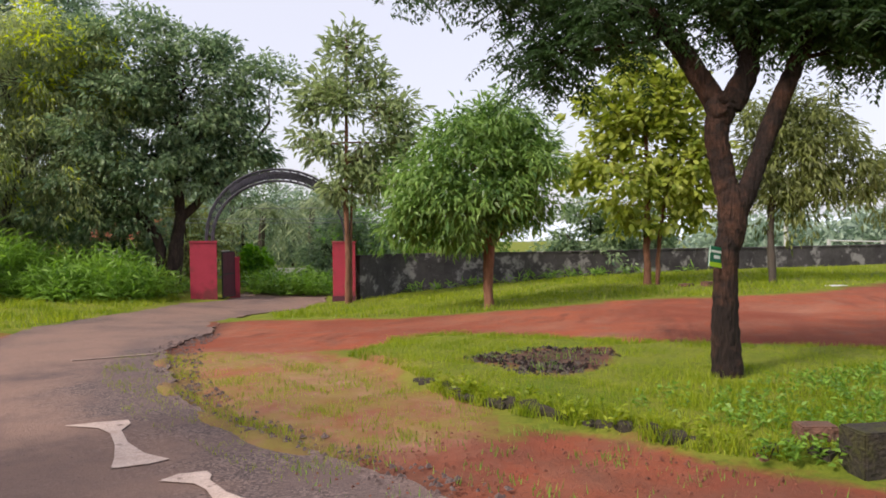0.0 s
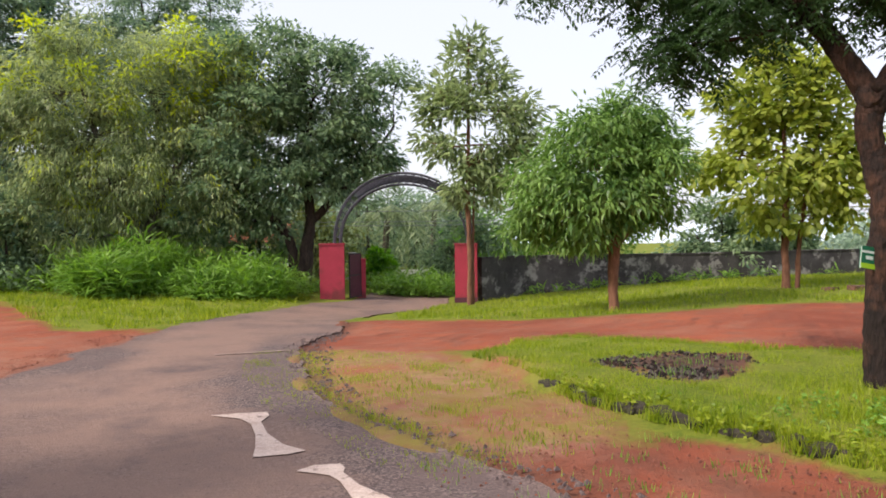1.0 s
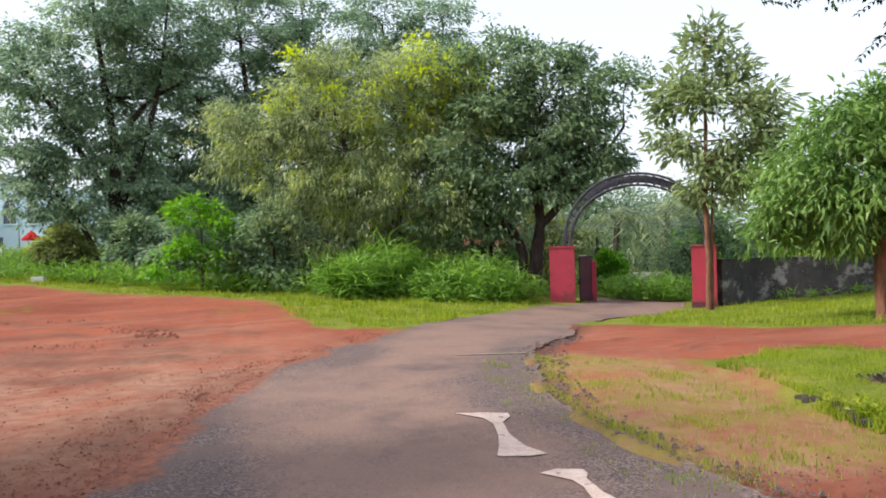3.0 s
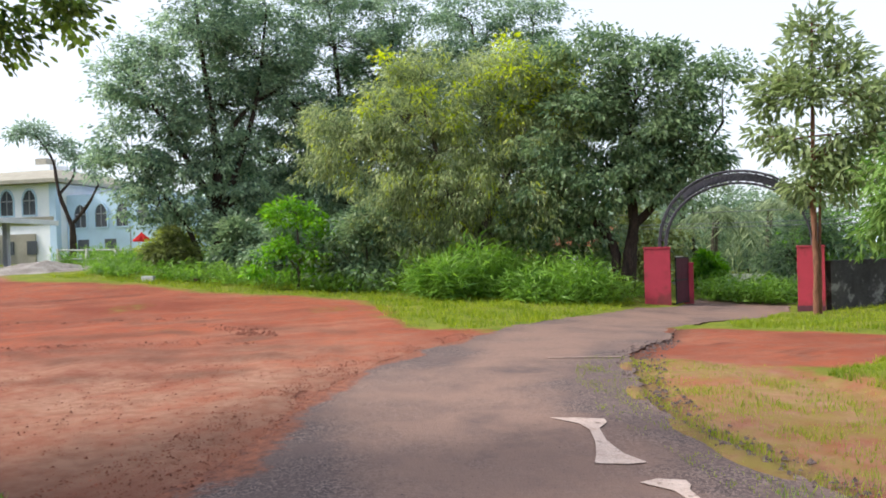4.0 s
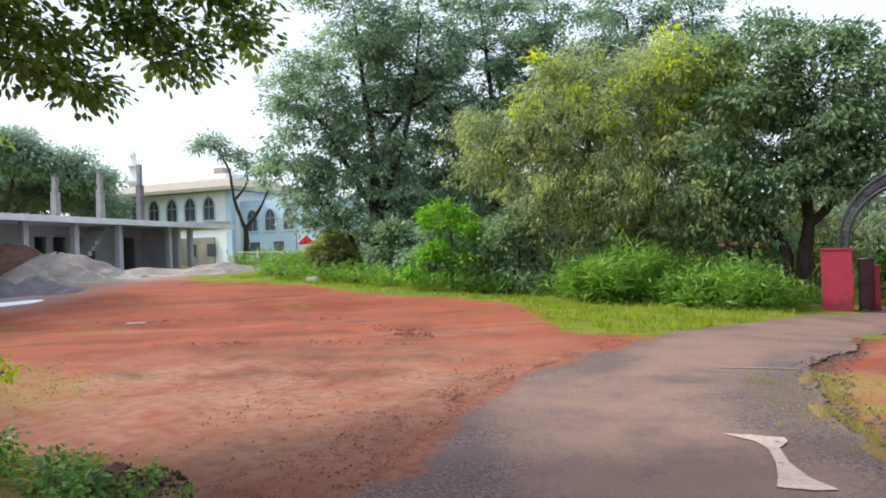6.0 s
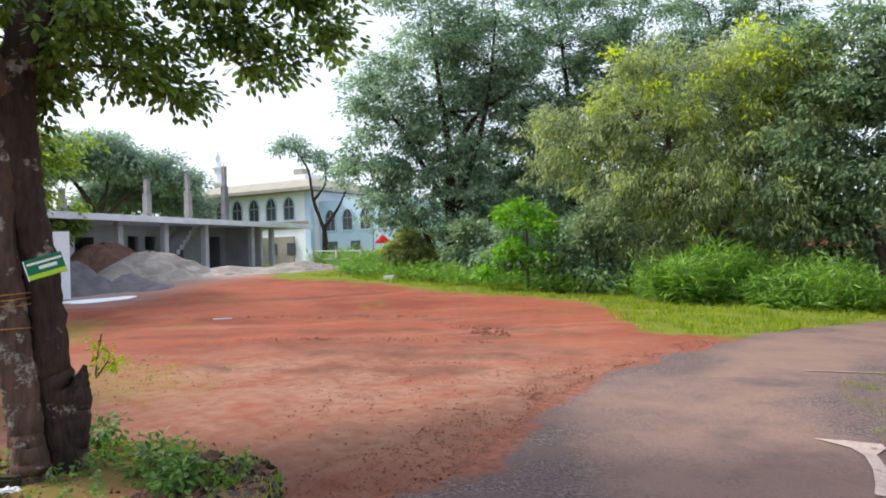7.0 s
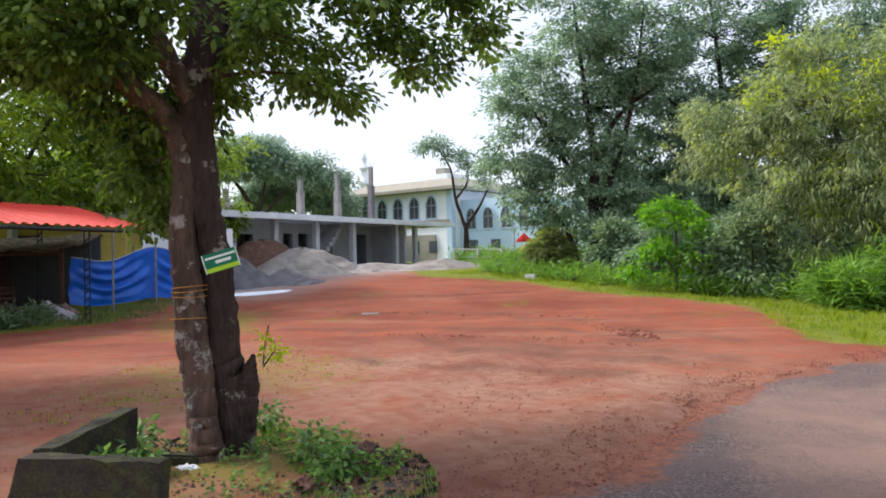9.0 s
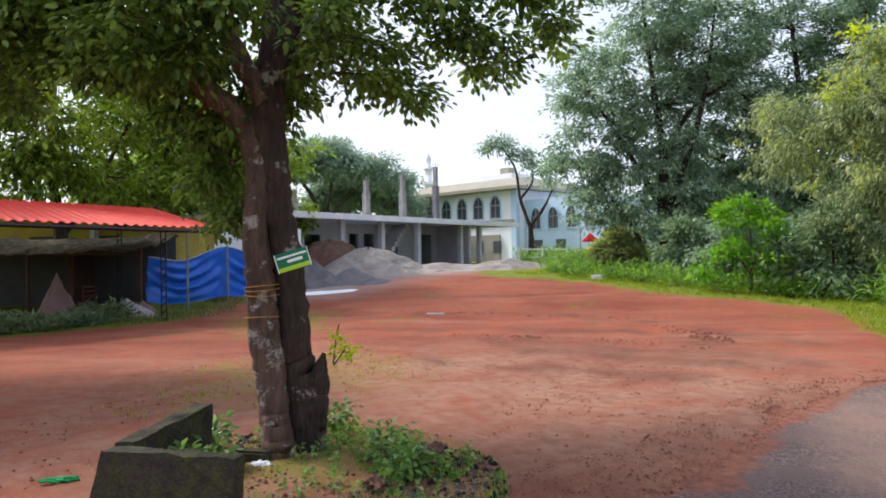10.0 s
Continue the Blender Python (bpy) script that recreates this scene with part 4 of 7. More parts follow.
# tall trees behind the roadside
for k, (bx, by, wide, s) in enumerate([(-26.6, 25.4, 1.0, 21), (-23.0, 31.0, 1.1, 22), (-17.6, 36.5, 1.05, 23)]):
    w = wide
    shape = [(-0.5, 0, 11.2, 2.9 * w, 2.6, 2.2, 230), (-3.2, 0, 8.8, 2.4 * w, 2.2, 2.0, 190), (2.3, 0, 10.2, 2.6 * w, 2.4, 2.4, 230), (-3.6, 0, 5.6, 2.3 * w, 2.2, 2.1, 190), (0.2, 0.6, 8.0, 2.4, 1.6, 1.6, 150), (-0.8, 0.2, 5.0, 2.0, 1.6, 1.6, 130), (-5.2, 0, 9.4, 1.5, 1.6, 1.2, 80), (-5.4, 0, 4.4, 1.6, 1.6, 1.3, 90), (-1.2, 0, 13.6, 2.4 * w, 2.4, 1.4, 110),
             (2.6, 0, 13.2, 2.2 * w, 2.3, 1.5, 110), (4.2, 0, 7.6, 2.0 * w, 2.2, 2.0, 110), (-2.4, -0.6, 3.2, 2.0 * w, 1.8, 1.5, 110), (1.2, -0.3, 6.0, 1.6, 1.6, 1.2, 60), (2.6, 0, 3.6, 2.2, 2.0, 1.6, 110), (-4.7, 0, 11.0, 0.9, 1.0, 0.6, 26), (-5.2, 0, 7.0, 0.8, 0.9, 0.6, 22), (-2.0, -0.4, 7.2, 2.0, 1.8, 1.6, 120), (0.6, -0.5, 3.0, 2.0, 1.6, 1.6, 110)]
    tree("tall_tree", "tall grey-green tree with dark spreading limbs behind the roadside weeds", bx, by,
         [[(0, 0, 0, 0.28), (0.1, 0, 2.5, 0.24), (0.2, 0, 5.5, 0.19), (-0.2, 0, 9, 0.12), (-0.6, 0, 13, 0.05)], [(0.1, 0, 2.0, 0.18), (1.2, 0, 5.0, 0.14), (2.2, 0, 8.5, 0.1), (2.7, 0, 12.5, 0.05)],
          [(0.1, 0, 3.0, 0.16), (-1.3, 0, 5.5, 0.11), (-3.0, 0, 8.5, 0.06)], [(0.2, 0, 5.0, 0.13), (1.4, 0.3, 7.4, 0.1), (3.6, 0, 9.0, 0.06)], [(-0.5, 0, 0, 0.14), (-1.2, 0, 2.0, 0.1), (-3.2, 0, 5.0, 0.06)]],
         [b for b in shape if k or b[0] > -4.6], BARK_DARK, LEAF_TALL, 0.23, 0.105, 25, 0.32, 0.3, 0.5, clump=1.8, seed=s, gaps=0.42, flat=0.6, hole=0.8, pad=0.72, pad_tall=0.34, each=9, twig_limbs=0.1)

# small bright tree and shrubs at the edge of the plot
tree("leafy_shrub", "bright green leafy shrub at the edge of the red plot", -18.0, 21.2, [[(0, 0, 0, 0.06), (0.05, 0, 1.2, 0.05), (0, 0, 2.6, 0.03)], [(0.05, 0, 0.6, 0.04), (-0.7, 0, 1.8, 0.03)], [(0, 0, 0.9, 0.04), (0.8, 0, 2.2, 0.02)]],
     [(-0.5, 0, 2.9, 0.8, 0.8, 0.6, 50), (0.4, 0, 2.5, 0.7, 0.8, 0.7, 50), (-0.9, 0, 1.6, 0.7, 0.7, 0.4, 36), (0.3, -0.3, 1.2, 0.9, 0.8, 0.6, 50), (-1.2, -0.2, 0.8, 0.5, 0.5, 0.22, 20), (1.0, 0, 1.6, 0.6, 0.7, 0.6, 36)],
     BARK_GREY, LEAF_BRIGHT, 0.22, 0.11, 10, 0.24, 0.15, 0.5, pad=0.34, pad_tall=0.3, each=6, twig_limbs=0.2, seed=24, category="shrub", wood="stem")
for k, (bx, by, sz, leaf, lab) in enumerate([(-15.9, 22.4, 1.15, LEAF_DARK, "dark broad-leaved undergrowth shrub below the trees"), (-20.5, 23.5, 1.0, LEAF_TALL, "grey-green undergrowth shrub below tall trees"), (-23.2, 23.6, 0.95, LEAF_DARK, "dark undergrowth shrub below tall trees"),
                                      (-17.2, 24.6, 1.3, LEAF_TALL, "dense grey-green undergrowth shrub behind brighter leaves"), (-13.6, 27.8, 1.5, LEAF_DARK, "dark shrub in the shade behind the acacia"), (-9.8, 28.6, 1.3, LEAF_DARK, "dark shrub between acacia and spreading tree"), (-26.5, 23.0, 0.8, LEAF_OLIVE, "olive shrub below tall trees"),
                                      (-5.4, 30.6, 0.6, LEAF_BRIGHT, "bright green bush beyond the gate"), (-1.5, 31.0, 1.4, LEAF_DARK, "green bushy tree beyond the gate"), (0.6, 33.0, 2.0, LEAF_BRIGHT, "light green bushy tree beyond the compound wall"), (4.2, 34.0, 1.7, LEAF_MANGO, "green bushy tree beyond the compound wall"),
                                      (-8.6, 32.5, 1.3, LEAF_OLIVE, "olive bush beyond the gate"), (-8.6, 45.0, 2.2, LEAF_DARK, "dark bushy tree far beyond the gate"), (-3.4, 46.0, 2.3, LEAF_DARK, "dark bushy tree far beyond the gate"), (-6.0, 48.0, 2.2, LEAF_TALL, "grey-green bushy tree far beyond the gate"), (-29.5, 25.5, 0.9, LEAF_BROAD, "yellow-green hedge shrub near the building"), (10.4, 30.0, 1.1, LEAF_DARK, "dark shrub showing above the compound wall"), (7.9, 28.8, 1.2, LEAF_DARK, "sparse dark-leaved shrub above the compound wall")]):
    s = sz
    tree("shrub", lab, bx, by, [[(0, 0, 0, 0.05 * s), (0.1, 0, 0.8 * s, 0.04 * s), (0.1, 0, 1.8 * s, 0.02)], [(0, 0, 0.3, 0.04 * s), (-0.7 * s, 0, 1.3 * s, 0.02)]],
         [(-0.7 * s, 0, 1.1 * s, 0.9 * s, 0.8 * s, 0.7 * s, 60), (0.6 * s, 0, 1.3 * s, 0.9 * s, 0.8 * s, 0.8 * s, 60), (0, 0, 2.1 * s, 0.8 * s, 0.8 * s, 0.6 * s, 50), (0.1, -0.3, 0.6 * s, 1.2 * s, 0.7 * s, 0.5 * s, 50)],
         BARK_DARK, leaf, 0.24, 0.11, 15, 0.3 * s, 0.35, 0.4, seed=40 + k, category="shrub", wood="stem", pad=0.36 * s, pad_tall=0.5, each=6, twig_limbs=0.15)

# the two-stemmed tree with the notice on it
tree("twin_trunk_tree", "twin-trunked tree with lichened bark and a torn stub", -6.55, 1.86,
     [[(-0.03, -0.03, -0.05, 0.165), (-0.05, -0.02, 0.25, 0.135), (-0.08, 0, 0.5, 0.13), (-0.12, 0, 0.9, 0.125), (-0.16, 0, 1.4, 0.116), (-0.2, 0, 1.9, 0.105), (-0.17, 0.04, 2.4, 0.1), (-0.3, 0.05, 2.8, 0.095), (-0.68, 0, 3.2, 0.08), (-0.95, -0.1, 3.83, 0.06), (-1.5, -0.3, 4.4, 0.04)],
      [(0.2, 0.15, 0, 0.17), (0.15, 0.12, 0.5, 0.15), (0.1, 0.1, 0.9, 0.15), (0.05, 0.08, 1.6, 0.14), (-0.03, 0.06, 2.1, 0.132), (-0.08, 0.05, 2.6, 0.138), (-0.08, 0.05, 3.0, 0.14), (-0.04, 0.05, 3.4, 0.12), (0.02, 0.05, 3.9, 0.1), (0.05, 0.1, 4.8, 0.05)],
      [(0.19, 0.14, -0.05, 0.14), (0.24, 0.11, 0.3, 0.12), (0.29, 0.08, 0.55, 0.095), (0.31, 0.07, 0.7, 0.07), (0.345, 0.06, 0.84, 0.018)],
      [(-0.1, 0, 2.95, 0.1), (-0.43, -0.05, 3.54, 0.075), (-0.6, -0.1, 3.9, 0.06), (-1.0, 0.2, 4.7, 0.04)],
      [(-0.05, 0, 3.15, 0.09), (0.1, 0, 3.5, 0.07), (0.2, -0.1, 3.9, 0.06), (1.0, -0.3, 4.25, 0.04), (1.9, -0.5, 4.3, 0.025)],
      [(0.0, 0.05, 3.45, 0.05), (0.35, 0, 3.7, 0.035), (0.9, -0.2, 3.85, 0.025), (1.6, -0.3, 3.8, 0.015)]],
     [(2.1, -0.4, 3.8, 0.5, 0.5, 0.26, 40), (1.68, -0.3, 3.42, 0.42, 0.45, 0.24, 40), (1.3, -0.3, 3.85, 0.6, 0.6, 0.32, 50), (0.98, -0.2, 3.08, 0.2, 0.3, 0.26, 24), (0.5, -0.2, 3.48, 0.45, 0.55, 0.36, 50), (-0.55, -0.7, 3.55, 0.5, 0.35, 0.4, 60), (-1.0, -0.6, 3.3, 0.45, 0.4, 0.35, 50), (0.7, -0.4, 4.2, 0.8, 0.8, 0.35, 60), (0.2, 0.5, 3.45, 0.4, 0.4, 0.4, 34),
      (-0.6, 0.8, 4.1, 0.8, 0.6, 0.4, 60), (-1.4, -0.3, 3.9, 0.8, 0.9, 0.5, 60), (-2.2, 0, 3.7, 0.7, 0.9, 0.5, 50), (-0.9, 0.5, 3.3, 0.6, 0.7, 0.4, 40), (0.3, 0, 4.9, 1.6, 1.4, 0.5, 90), (-1.6, 0, 4.8, 1.5, 1.4, 0.5, 80), (-0.2, 0.3, 3.0, 0.3, 0.3, 0.4, 14), (2.6, -0.4, 4.6, 0.7, 0.8, 0.4, 40), (-0.85, 0.5, 3.5, 0.6, 0.5, 0.4, 60), (-1.5, 0.2, 3.4, 0.7, 0.8, 0.45, 80), (-2.3, 0.2, 3.4, 0.7, 0.9, 0.5, 80), (-0.6, 0.5, 2.9, 0.45, 0.5, 0.4, 40), (-1.9, -0.5, 4.1, 0.9, 0.8, 0.35, 80), (0.2, 0.8, 3.95, 0.7, 0.5, 0.35, 60), (-2.6, 2.6, 4.9, 1.6, 1.6, 0.6, 130), (-0.6, 2.8, 5.2, 1.8, 1.6, 0.6, 130), (-3.2, 0.8, 4.7, 1.3, 1.4, 0.6, 110), (-2.6, 0.6, 3.9, 0.9, 0.9, 0.5, 70), (-0.5, 0.7, 2.5, 0.22, 0.3, 0.3, 30), (-0.36, 0.6, 2.1, 0.1, 0.2, 0.2, 10)],
     BARK_PALE, LEAF_SHADE, 0.072, 0.044, 32, 0.19, 0.3, 0.3, seed=25, clump=0.8, gaps=0.45, hole=0.3, oval=True, pad=0.2, pad_tall=0.4, each=6, bend=0.3, second=((1, 2, 4, 5), BARK_DIM, "second_trunk", "darker trunk with a torn stub"), twig_limbs=0.6, rough=0.05, sides=16)

# dark trees behind the shed, umbrella trees far off, the thin tree by the white building
for k, (bx, by, s) in enumerate([(-30.6, 0.2, 1.0), (-33.5, 4.5, 0.95), (-29.0, -6.0, 1.05), (-38.0, 7.5, 0.8)]):
    tree("shade_tree", "dark dense tree behind the red-roofed shed", bx, by,
         [[(0, 0, 0, 0.25), (0.1, 0, 2.5, 0.22), (-0.2, 0, 5, 0.16), (0, 0, 9, 0.07)], [(0, 0, 2.2, 0.16), (1.4, 0, 4.6, 0.1), (2.6, 0, 7, 0.05)], [(0, 0, 2.8, 0.15), (-1.6, 0, 5.2, 0.1), (-2.8, 0, 7.4, 0.05)]],
         [(0, 0, 9.5 * s, 3.0, 2.6, 1.8, 130), (-2.5, 0, 7.4 * s, 2.2, 2.2, 1.8, 120), (2.4, 0, 7.2 * s, 2.2, 2.2, 1.8, 120), (-1.2, -0.8, 4.6 * s, 2.2, 1.6, 1.5, 110), (1.8, -0.6, 4.4 * s, 2.0, 1.6, 1.5, 100), (0, -1.0, 6.4 * s, 2.4, 1.6, 1.6, 110), (-3.0, 0, 4.2 * s, 1.4, 1.4, 1.2, 60), (3.2, 0, 3.9 * s, 1.2, 1.2, 1.2, 50)],
         BARK_DARK, LEAF_LIT, 0.3, 0.14, 15, 0.36, 0.4, 0.45, clump=1.4, seed=60 + k, gaps=0.3, hole=0.8, pad=0.7, pad_tall=0.4, each=8, twig_limbs=0.12)
# added tree, mostly out of view, placed to shade ground by the planter
tree("foreground_shade_tree", "leafy tree added mostly out of view to shade the near ground", -14.4, -4.3,
     [[(0, 0, 0, 0.22), (0.05, 0, 1.6, 0.19), (0.1, 0, 3.0, 0.16), (0.3, 0, 5.0, 0.09)], [(0.1, 0, 2.6, 0.12), (1.4, 0, 4.0, 0.08), (2.8, 0, 4.9, 0.05)], [(0.1, 0, 2.8, 0.12), (-1.4, 0, 4.4, 0.07)]],
     [(0.4, 0, 6.0, 2.2, 2.2, 0.9, 130), (2.4, 0, 5.2, 1.8, 1.9, 0.8, 120), (3.6, -0.3, 4.9, 1.1, 1.3, 0.6, 70), (-1.8, 0, 5.2, 1.8, 1.9, 0.9, 110), (0.6, -1.6, 5.0, 1.8, 1.2, 0.7, 80), (1.0, 1.6, 5.0, 1.8, 1.2, 0.7, 80), (2.9, -1.5, 5.4, 1.3, 1.2, 0.6, 70)],
     BARK_DARK, LEAF_LIT, 0.16, 0.08, 26, 0.32, 0.4, 0.3, seed=66, clump=2.0, oval=True)
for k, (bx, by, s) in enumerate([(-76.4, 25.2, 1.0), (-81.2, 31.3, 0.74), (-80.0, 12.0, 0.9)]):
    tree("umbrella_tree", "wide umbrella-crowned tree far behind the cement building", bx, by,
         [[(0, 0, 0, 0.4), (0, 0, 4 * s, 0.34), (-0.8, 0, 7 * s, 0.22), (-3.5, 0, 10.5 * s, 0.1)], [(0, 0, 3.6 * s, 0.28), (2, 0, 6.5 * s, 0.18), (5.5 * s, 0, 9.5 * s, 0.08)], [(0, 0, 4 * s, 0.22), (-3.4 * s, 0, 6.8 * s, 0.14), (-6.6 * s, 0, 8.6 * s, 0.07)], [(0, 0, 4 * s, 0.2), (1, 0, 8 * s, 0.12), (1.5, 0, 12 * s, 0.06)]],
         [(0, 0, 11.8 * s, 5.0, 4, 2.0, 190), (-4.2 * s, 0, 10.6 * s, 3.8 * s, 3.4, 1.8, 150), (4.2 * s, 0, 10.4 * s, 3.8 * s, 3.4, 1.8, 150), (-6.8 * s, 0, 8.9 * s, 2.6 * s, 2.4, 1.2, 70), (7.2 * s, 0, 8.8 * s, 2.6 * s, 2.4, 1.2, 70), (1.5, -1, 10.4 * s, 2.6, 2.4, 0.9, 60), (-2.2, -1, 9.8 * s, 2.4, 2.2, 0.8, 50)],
         BARK_DARK, LEAF_HAZED, 0.4, 0.24, 48, 0.8, 0.15, 0.3, seed=70 + k, clump=3.0, pad=1.1, pad_tall=0.3, each=8, twig_limbs=0.06)
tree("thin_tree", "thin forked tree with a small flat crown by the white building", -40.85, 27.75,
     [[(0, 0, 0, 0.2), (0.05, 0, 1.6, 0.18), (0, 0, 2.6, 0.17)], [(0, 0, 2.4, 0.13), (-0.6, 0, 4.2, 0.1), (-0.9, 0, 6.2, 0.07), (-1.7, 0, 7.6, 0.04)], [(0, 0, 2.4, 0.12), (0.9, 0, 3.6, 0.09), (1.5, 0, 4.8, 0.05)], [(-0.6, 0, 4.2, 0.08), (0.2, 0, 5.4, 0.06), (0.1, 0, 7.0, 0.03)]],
     [(-1.9, 0, 7.9, 1.1, 1.0, 0.45, 44), (-0.7, 0, 7.2, 1.0, 0.9, 0.5, 36), (0.3, 0, 6.6, 0.8, 0.9, 0.5, 20), (1.3, 0, 5.4, 0.7, 0.8, 0.5, 14), (-2.8, 0, 7.6, 0.5, 0.5, 0.25, 12)], BARK_DARK, LEAF_HAZED, 0.3, 0.12, 12, 0.4, 0.3, 0.4, seed=74, gaps=0.1)


def palm(bx, by, tall, seed):
    """A coconut palm: ringed stem and arching fronds of narrow leaflets."""
    g = np.random.default_rng(seed)
    ob = tagged(empty("coconut_palm", bx, by, hz(bx, by)), "coconut palm with pale hanging fronds beyond the gate", "palm")
    c = curve_through([(0, 0, -0.2, 0.2), (0.1, 0, tall * 0.5, 0.15), (0.25, 0, tall, 0.12)], 10)
    c[::2, 3] *= 1.12
    v, f = tube_arrays(c[:, :3], c[:, 3], 10, 0.03, seed)
    part_np("trunk", v, f, BARK_GREY, ob, shade=True)
    top = np.array([0.25, 0, tall])
    for k in range(17):
        a, lift = k * 2.4 + g.random() * 0.4, g.uniform(-0.5, 0.9)
        d = np.array([math.cos(a), math.sin(a), 0])
        n = 26
        t = np.linspace(0.05, 1, n)[:, None]
        length = g.uniform(3.0, 3.8)
        rib = top + d * t * length * (1 - 0.25 * t) + np.array([0, 0, 1]) * (lift * t * length * 0.6 - t**2 * length * (0.75 + 0.2 * g.random()))
        side = np.array([-d[1], d[0], 0])
        cs, ds = [], []
        for sign in (-1, 1):
            cs.append(rib)
            ds.append(side * sign * 0.9 + d * 0.5 + np.array([0, 0, -0.55]) + g.normal(size=(n, 3)) * 0.12)
        lv, lf = leaves_at(np.vstack(cs), np.vstack(ds), 0.75, 0.07, g, 0.2)
        rv, rf = tube_arrays(rib, np.linspace(0.03, 0.006, n), 4)
        v, f = joined([(lv, lf), (rv, rf)])
        part_np("frond", v, f, LEAF_PALM, ob)


palm(-5.95, 35.6, 3.3, 80)
palm(-4.2, 41.0, 3.9, 81)
palm(-9.6, 47.0, 6.4, 82)


def far_woods():
    """Distant tree belt, too far to count; its leaf colour holds the haze."""
    g = np.random.default_rng(90)
    cs, ds = [], []
    for az0, az1, d0, d1, top, n in ((2, 24, 62, 80, 6.5, 420), (24, 46, 64, 80, 9.0, 420), (46, 62, 120, 140, 5.0, 150), (62, 112, 95, 120, 9.0, 420), (-48, -24, 70, 90, 6.5, 900), (-24, -13, 75, 95, 3.4, 140), (112, 170, 50, 80, 11, 300), (170, 312, 40, 70, 10, 500)):
        az = np.radians(g.uniform(az0, az1, n))
        d = g.uniform(d0, d1, n)
        x, y = -np.sin(az) * d, np.cos(az) * d
        h = top * (0.65 + 0.35 * wobble(np.degrees(az), np.degrees(az) * 0.3, 1.7)) * (1 - 0.15 * g.random(n))
        z = height(x, y) * 0.4 + h * g.random(n) ** 0.6
        p = np.repeat(np.stack([x, y, z], -1), 46, axis=0)
        p = p + g.normal(size=p.shape) * np.array([1.5, 1.5, 0.9])
        cs.append(p)
        ds.append(g.normal(size=p.shape))
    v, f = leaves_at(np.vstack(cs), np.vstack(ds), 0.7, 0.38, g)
    tagged(part_np("far_woods", v, f, LEAF_HAZED), "distant belt of hazy green trees", "woods", kind="stuff")


far_woods()


# ---- grass and weeds ----
def blades(x, y, tall, wide, lean, g, base=None):
    n = len(x)
    z = height(x, y) if base is None else base
    a = g.uniform(0, 2 * np.pi, n)
    h = tall * (0.5 + 0.9 * g.random(n))
    dx, dy = np.cos(a) * wide, np.sin(a) * wide
    b = g.uniform(0, 2 * np.pi, n)
    lx, ly = np.cos(b) * h * lean, np.sin(b) * h * lean
    v = np.stack([np.stack([x - dx, y - dy, z - 0.02], -1), np.stack([x + dx, y + dy, z - 0.02], -1), np.stack([x + lx, y + ly, z + h], -1)], 1).reshape(-1, 3)
    return v, np.arange(3 * n).reshape(-1, 3)


def scatter(poly, n, g, keep=None):
    xs, ys = [p[0] for p in poly], [p[1] for p in poly]
    x, y = g.uniform(min(xs), max(xs), n * 3), g.uniform(min(ys), max(ys), n * 3)
    ok = inside(poly, x, y) & ~((within_poly(ASH, x, y, 0.3) > 0.4) & (poly is BED))
    if keep is not None:
        ok &= keep(x, y)
    return x[ok][:n], y[ok][:n]


def clumped(size, level, seed):
    return lambda x, y: wobble(x, y, size, seed) + 0.6 * wobble(y, x, size * 0.35, seed + 1) + 0.35 * rng.normal(size=len(x)) > level


def grass_patch(label, poly, n, tall, wide, seed, level=-0.5, size=0.35, leaf=None, lift=0.0):
    g = np.random.default_rng(seed)
    x, y = scatter(poly, n, g, clumped(size, level, seed))
    base = height(x, y) + lift
    v, f = blades(x, y, tall * (0.7 + 0.5 * smooth(wobble(x, y, size * 1.5, seed) * 0.5 + 0.5)), wide, 0.45, g, base)
    tagged(part_np("grass", v, f, leaf or GRASS), label, "grass", kind="stuff")


FAR_RIGHT = [(-2.6, 17.6), (2.2, 17.0), (5.7, 18.0), (9.9, 17.9), (14, 20.3), (26, 23.6), (26, 30), (12, 28), (5.5, 26.6), (0.8, 26.0), (-0.9, 24.6), (-2.2, 22.8), (-3.0, 20)]
ROADSIDE = [(-7.0, 13.8), (-8.6, 13.7), (-10.4, 15.5), (-13.6, 19.4), (-16.4, 19.9), (-20, 18.9), (-25, 19.8), (-30, 19.0), (-31, 26), (-20, 27), (-8, 27), (-6.4, 24), (-6.5, 18)]
WEEDS = [(-6.7, 22.4), (-8.4, 20.8), (-11.2, 21.6), (-13.8, 21.2), (-17, 21.0), (-21, 20.4), (-25.5, 20.6), (-29, 20.2), (-31.5, 23), (-30, 27), (-15, 29), (-6.6, 27.5)]
grass_patch("lush short green grass in the tree bed", BED, 60000, 0.07, 0.006, 101, -0.35, 0.25, lift=0.09)
grass_patch("taller grass tufts around the tree in the bed", [(2.2, 6.2), (3.0, 5.3), (5.6, 4.8), (7.5, 6.2), (5.0, 7.8), (3.2, 7.9)], 14000, 0.1, 0.006, 102, -0.1, 0.3, GRASS, lift=0.09)
EDGE = [(0.25, 7.9), (0.65, 7.2), (1.1, 6.65), (1.6, 6.05), (2.15, 5.45), (2.7, 5.1), (2.9, 5.3), (2.4, 5.7), (1.9, 6.25), (1.4, 6.85), (0.9, 7.45), (0.5, 8.1)]
grass_patch("ragged grass overhanging the edge of the bed", EDGE, 11000, 0.12, 0.006, 117, -0.2, 0.2, GRASS, lift=0.02)
grass_patch("thin yellowing grass on the sandy verge", VERGE, 9000, 0.04, 0.004, 103, 0.1, 0.3)
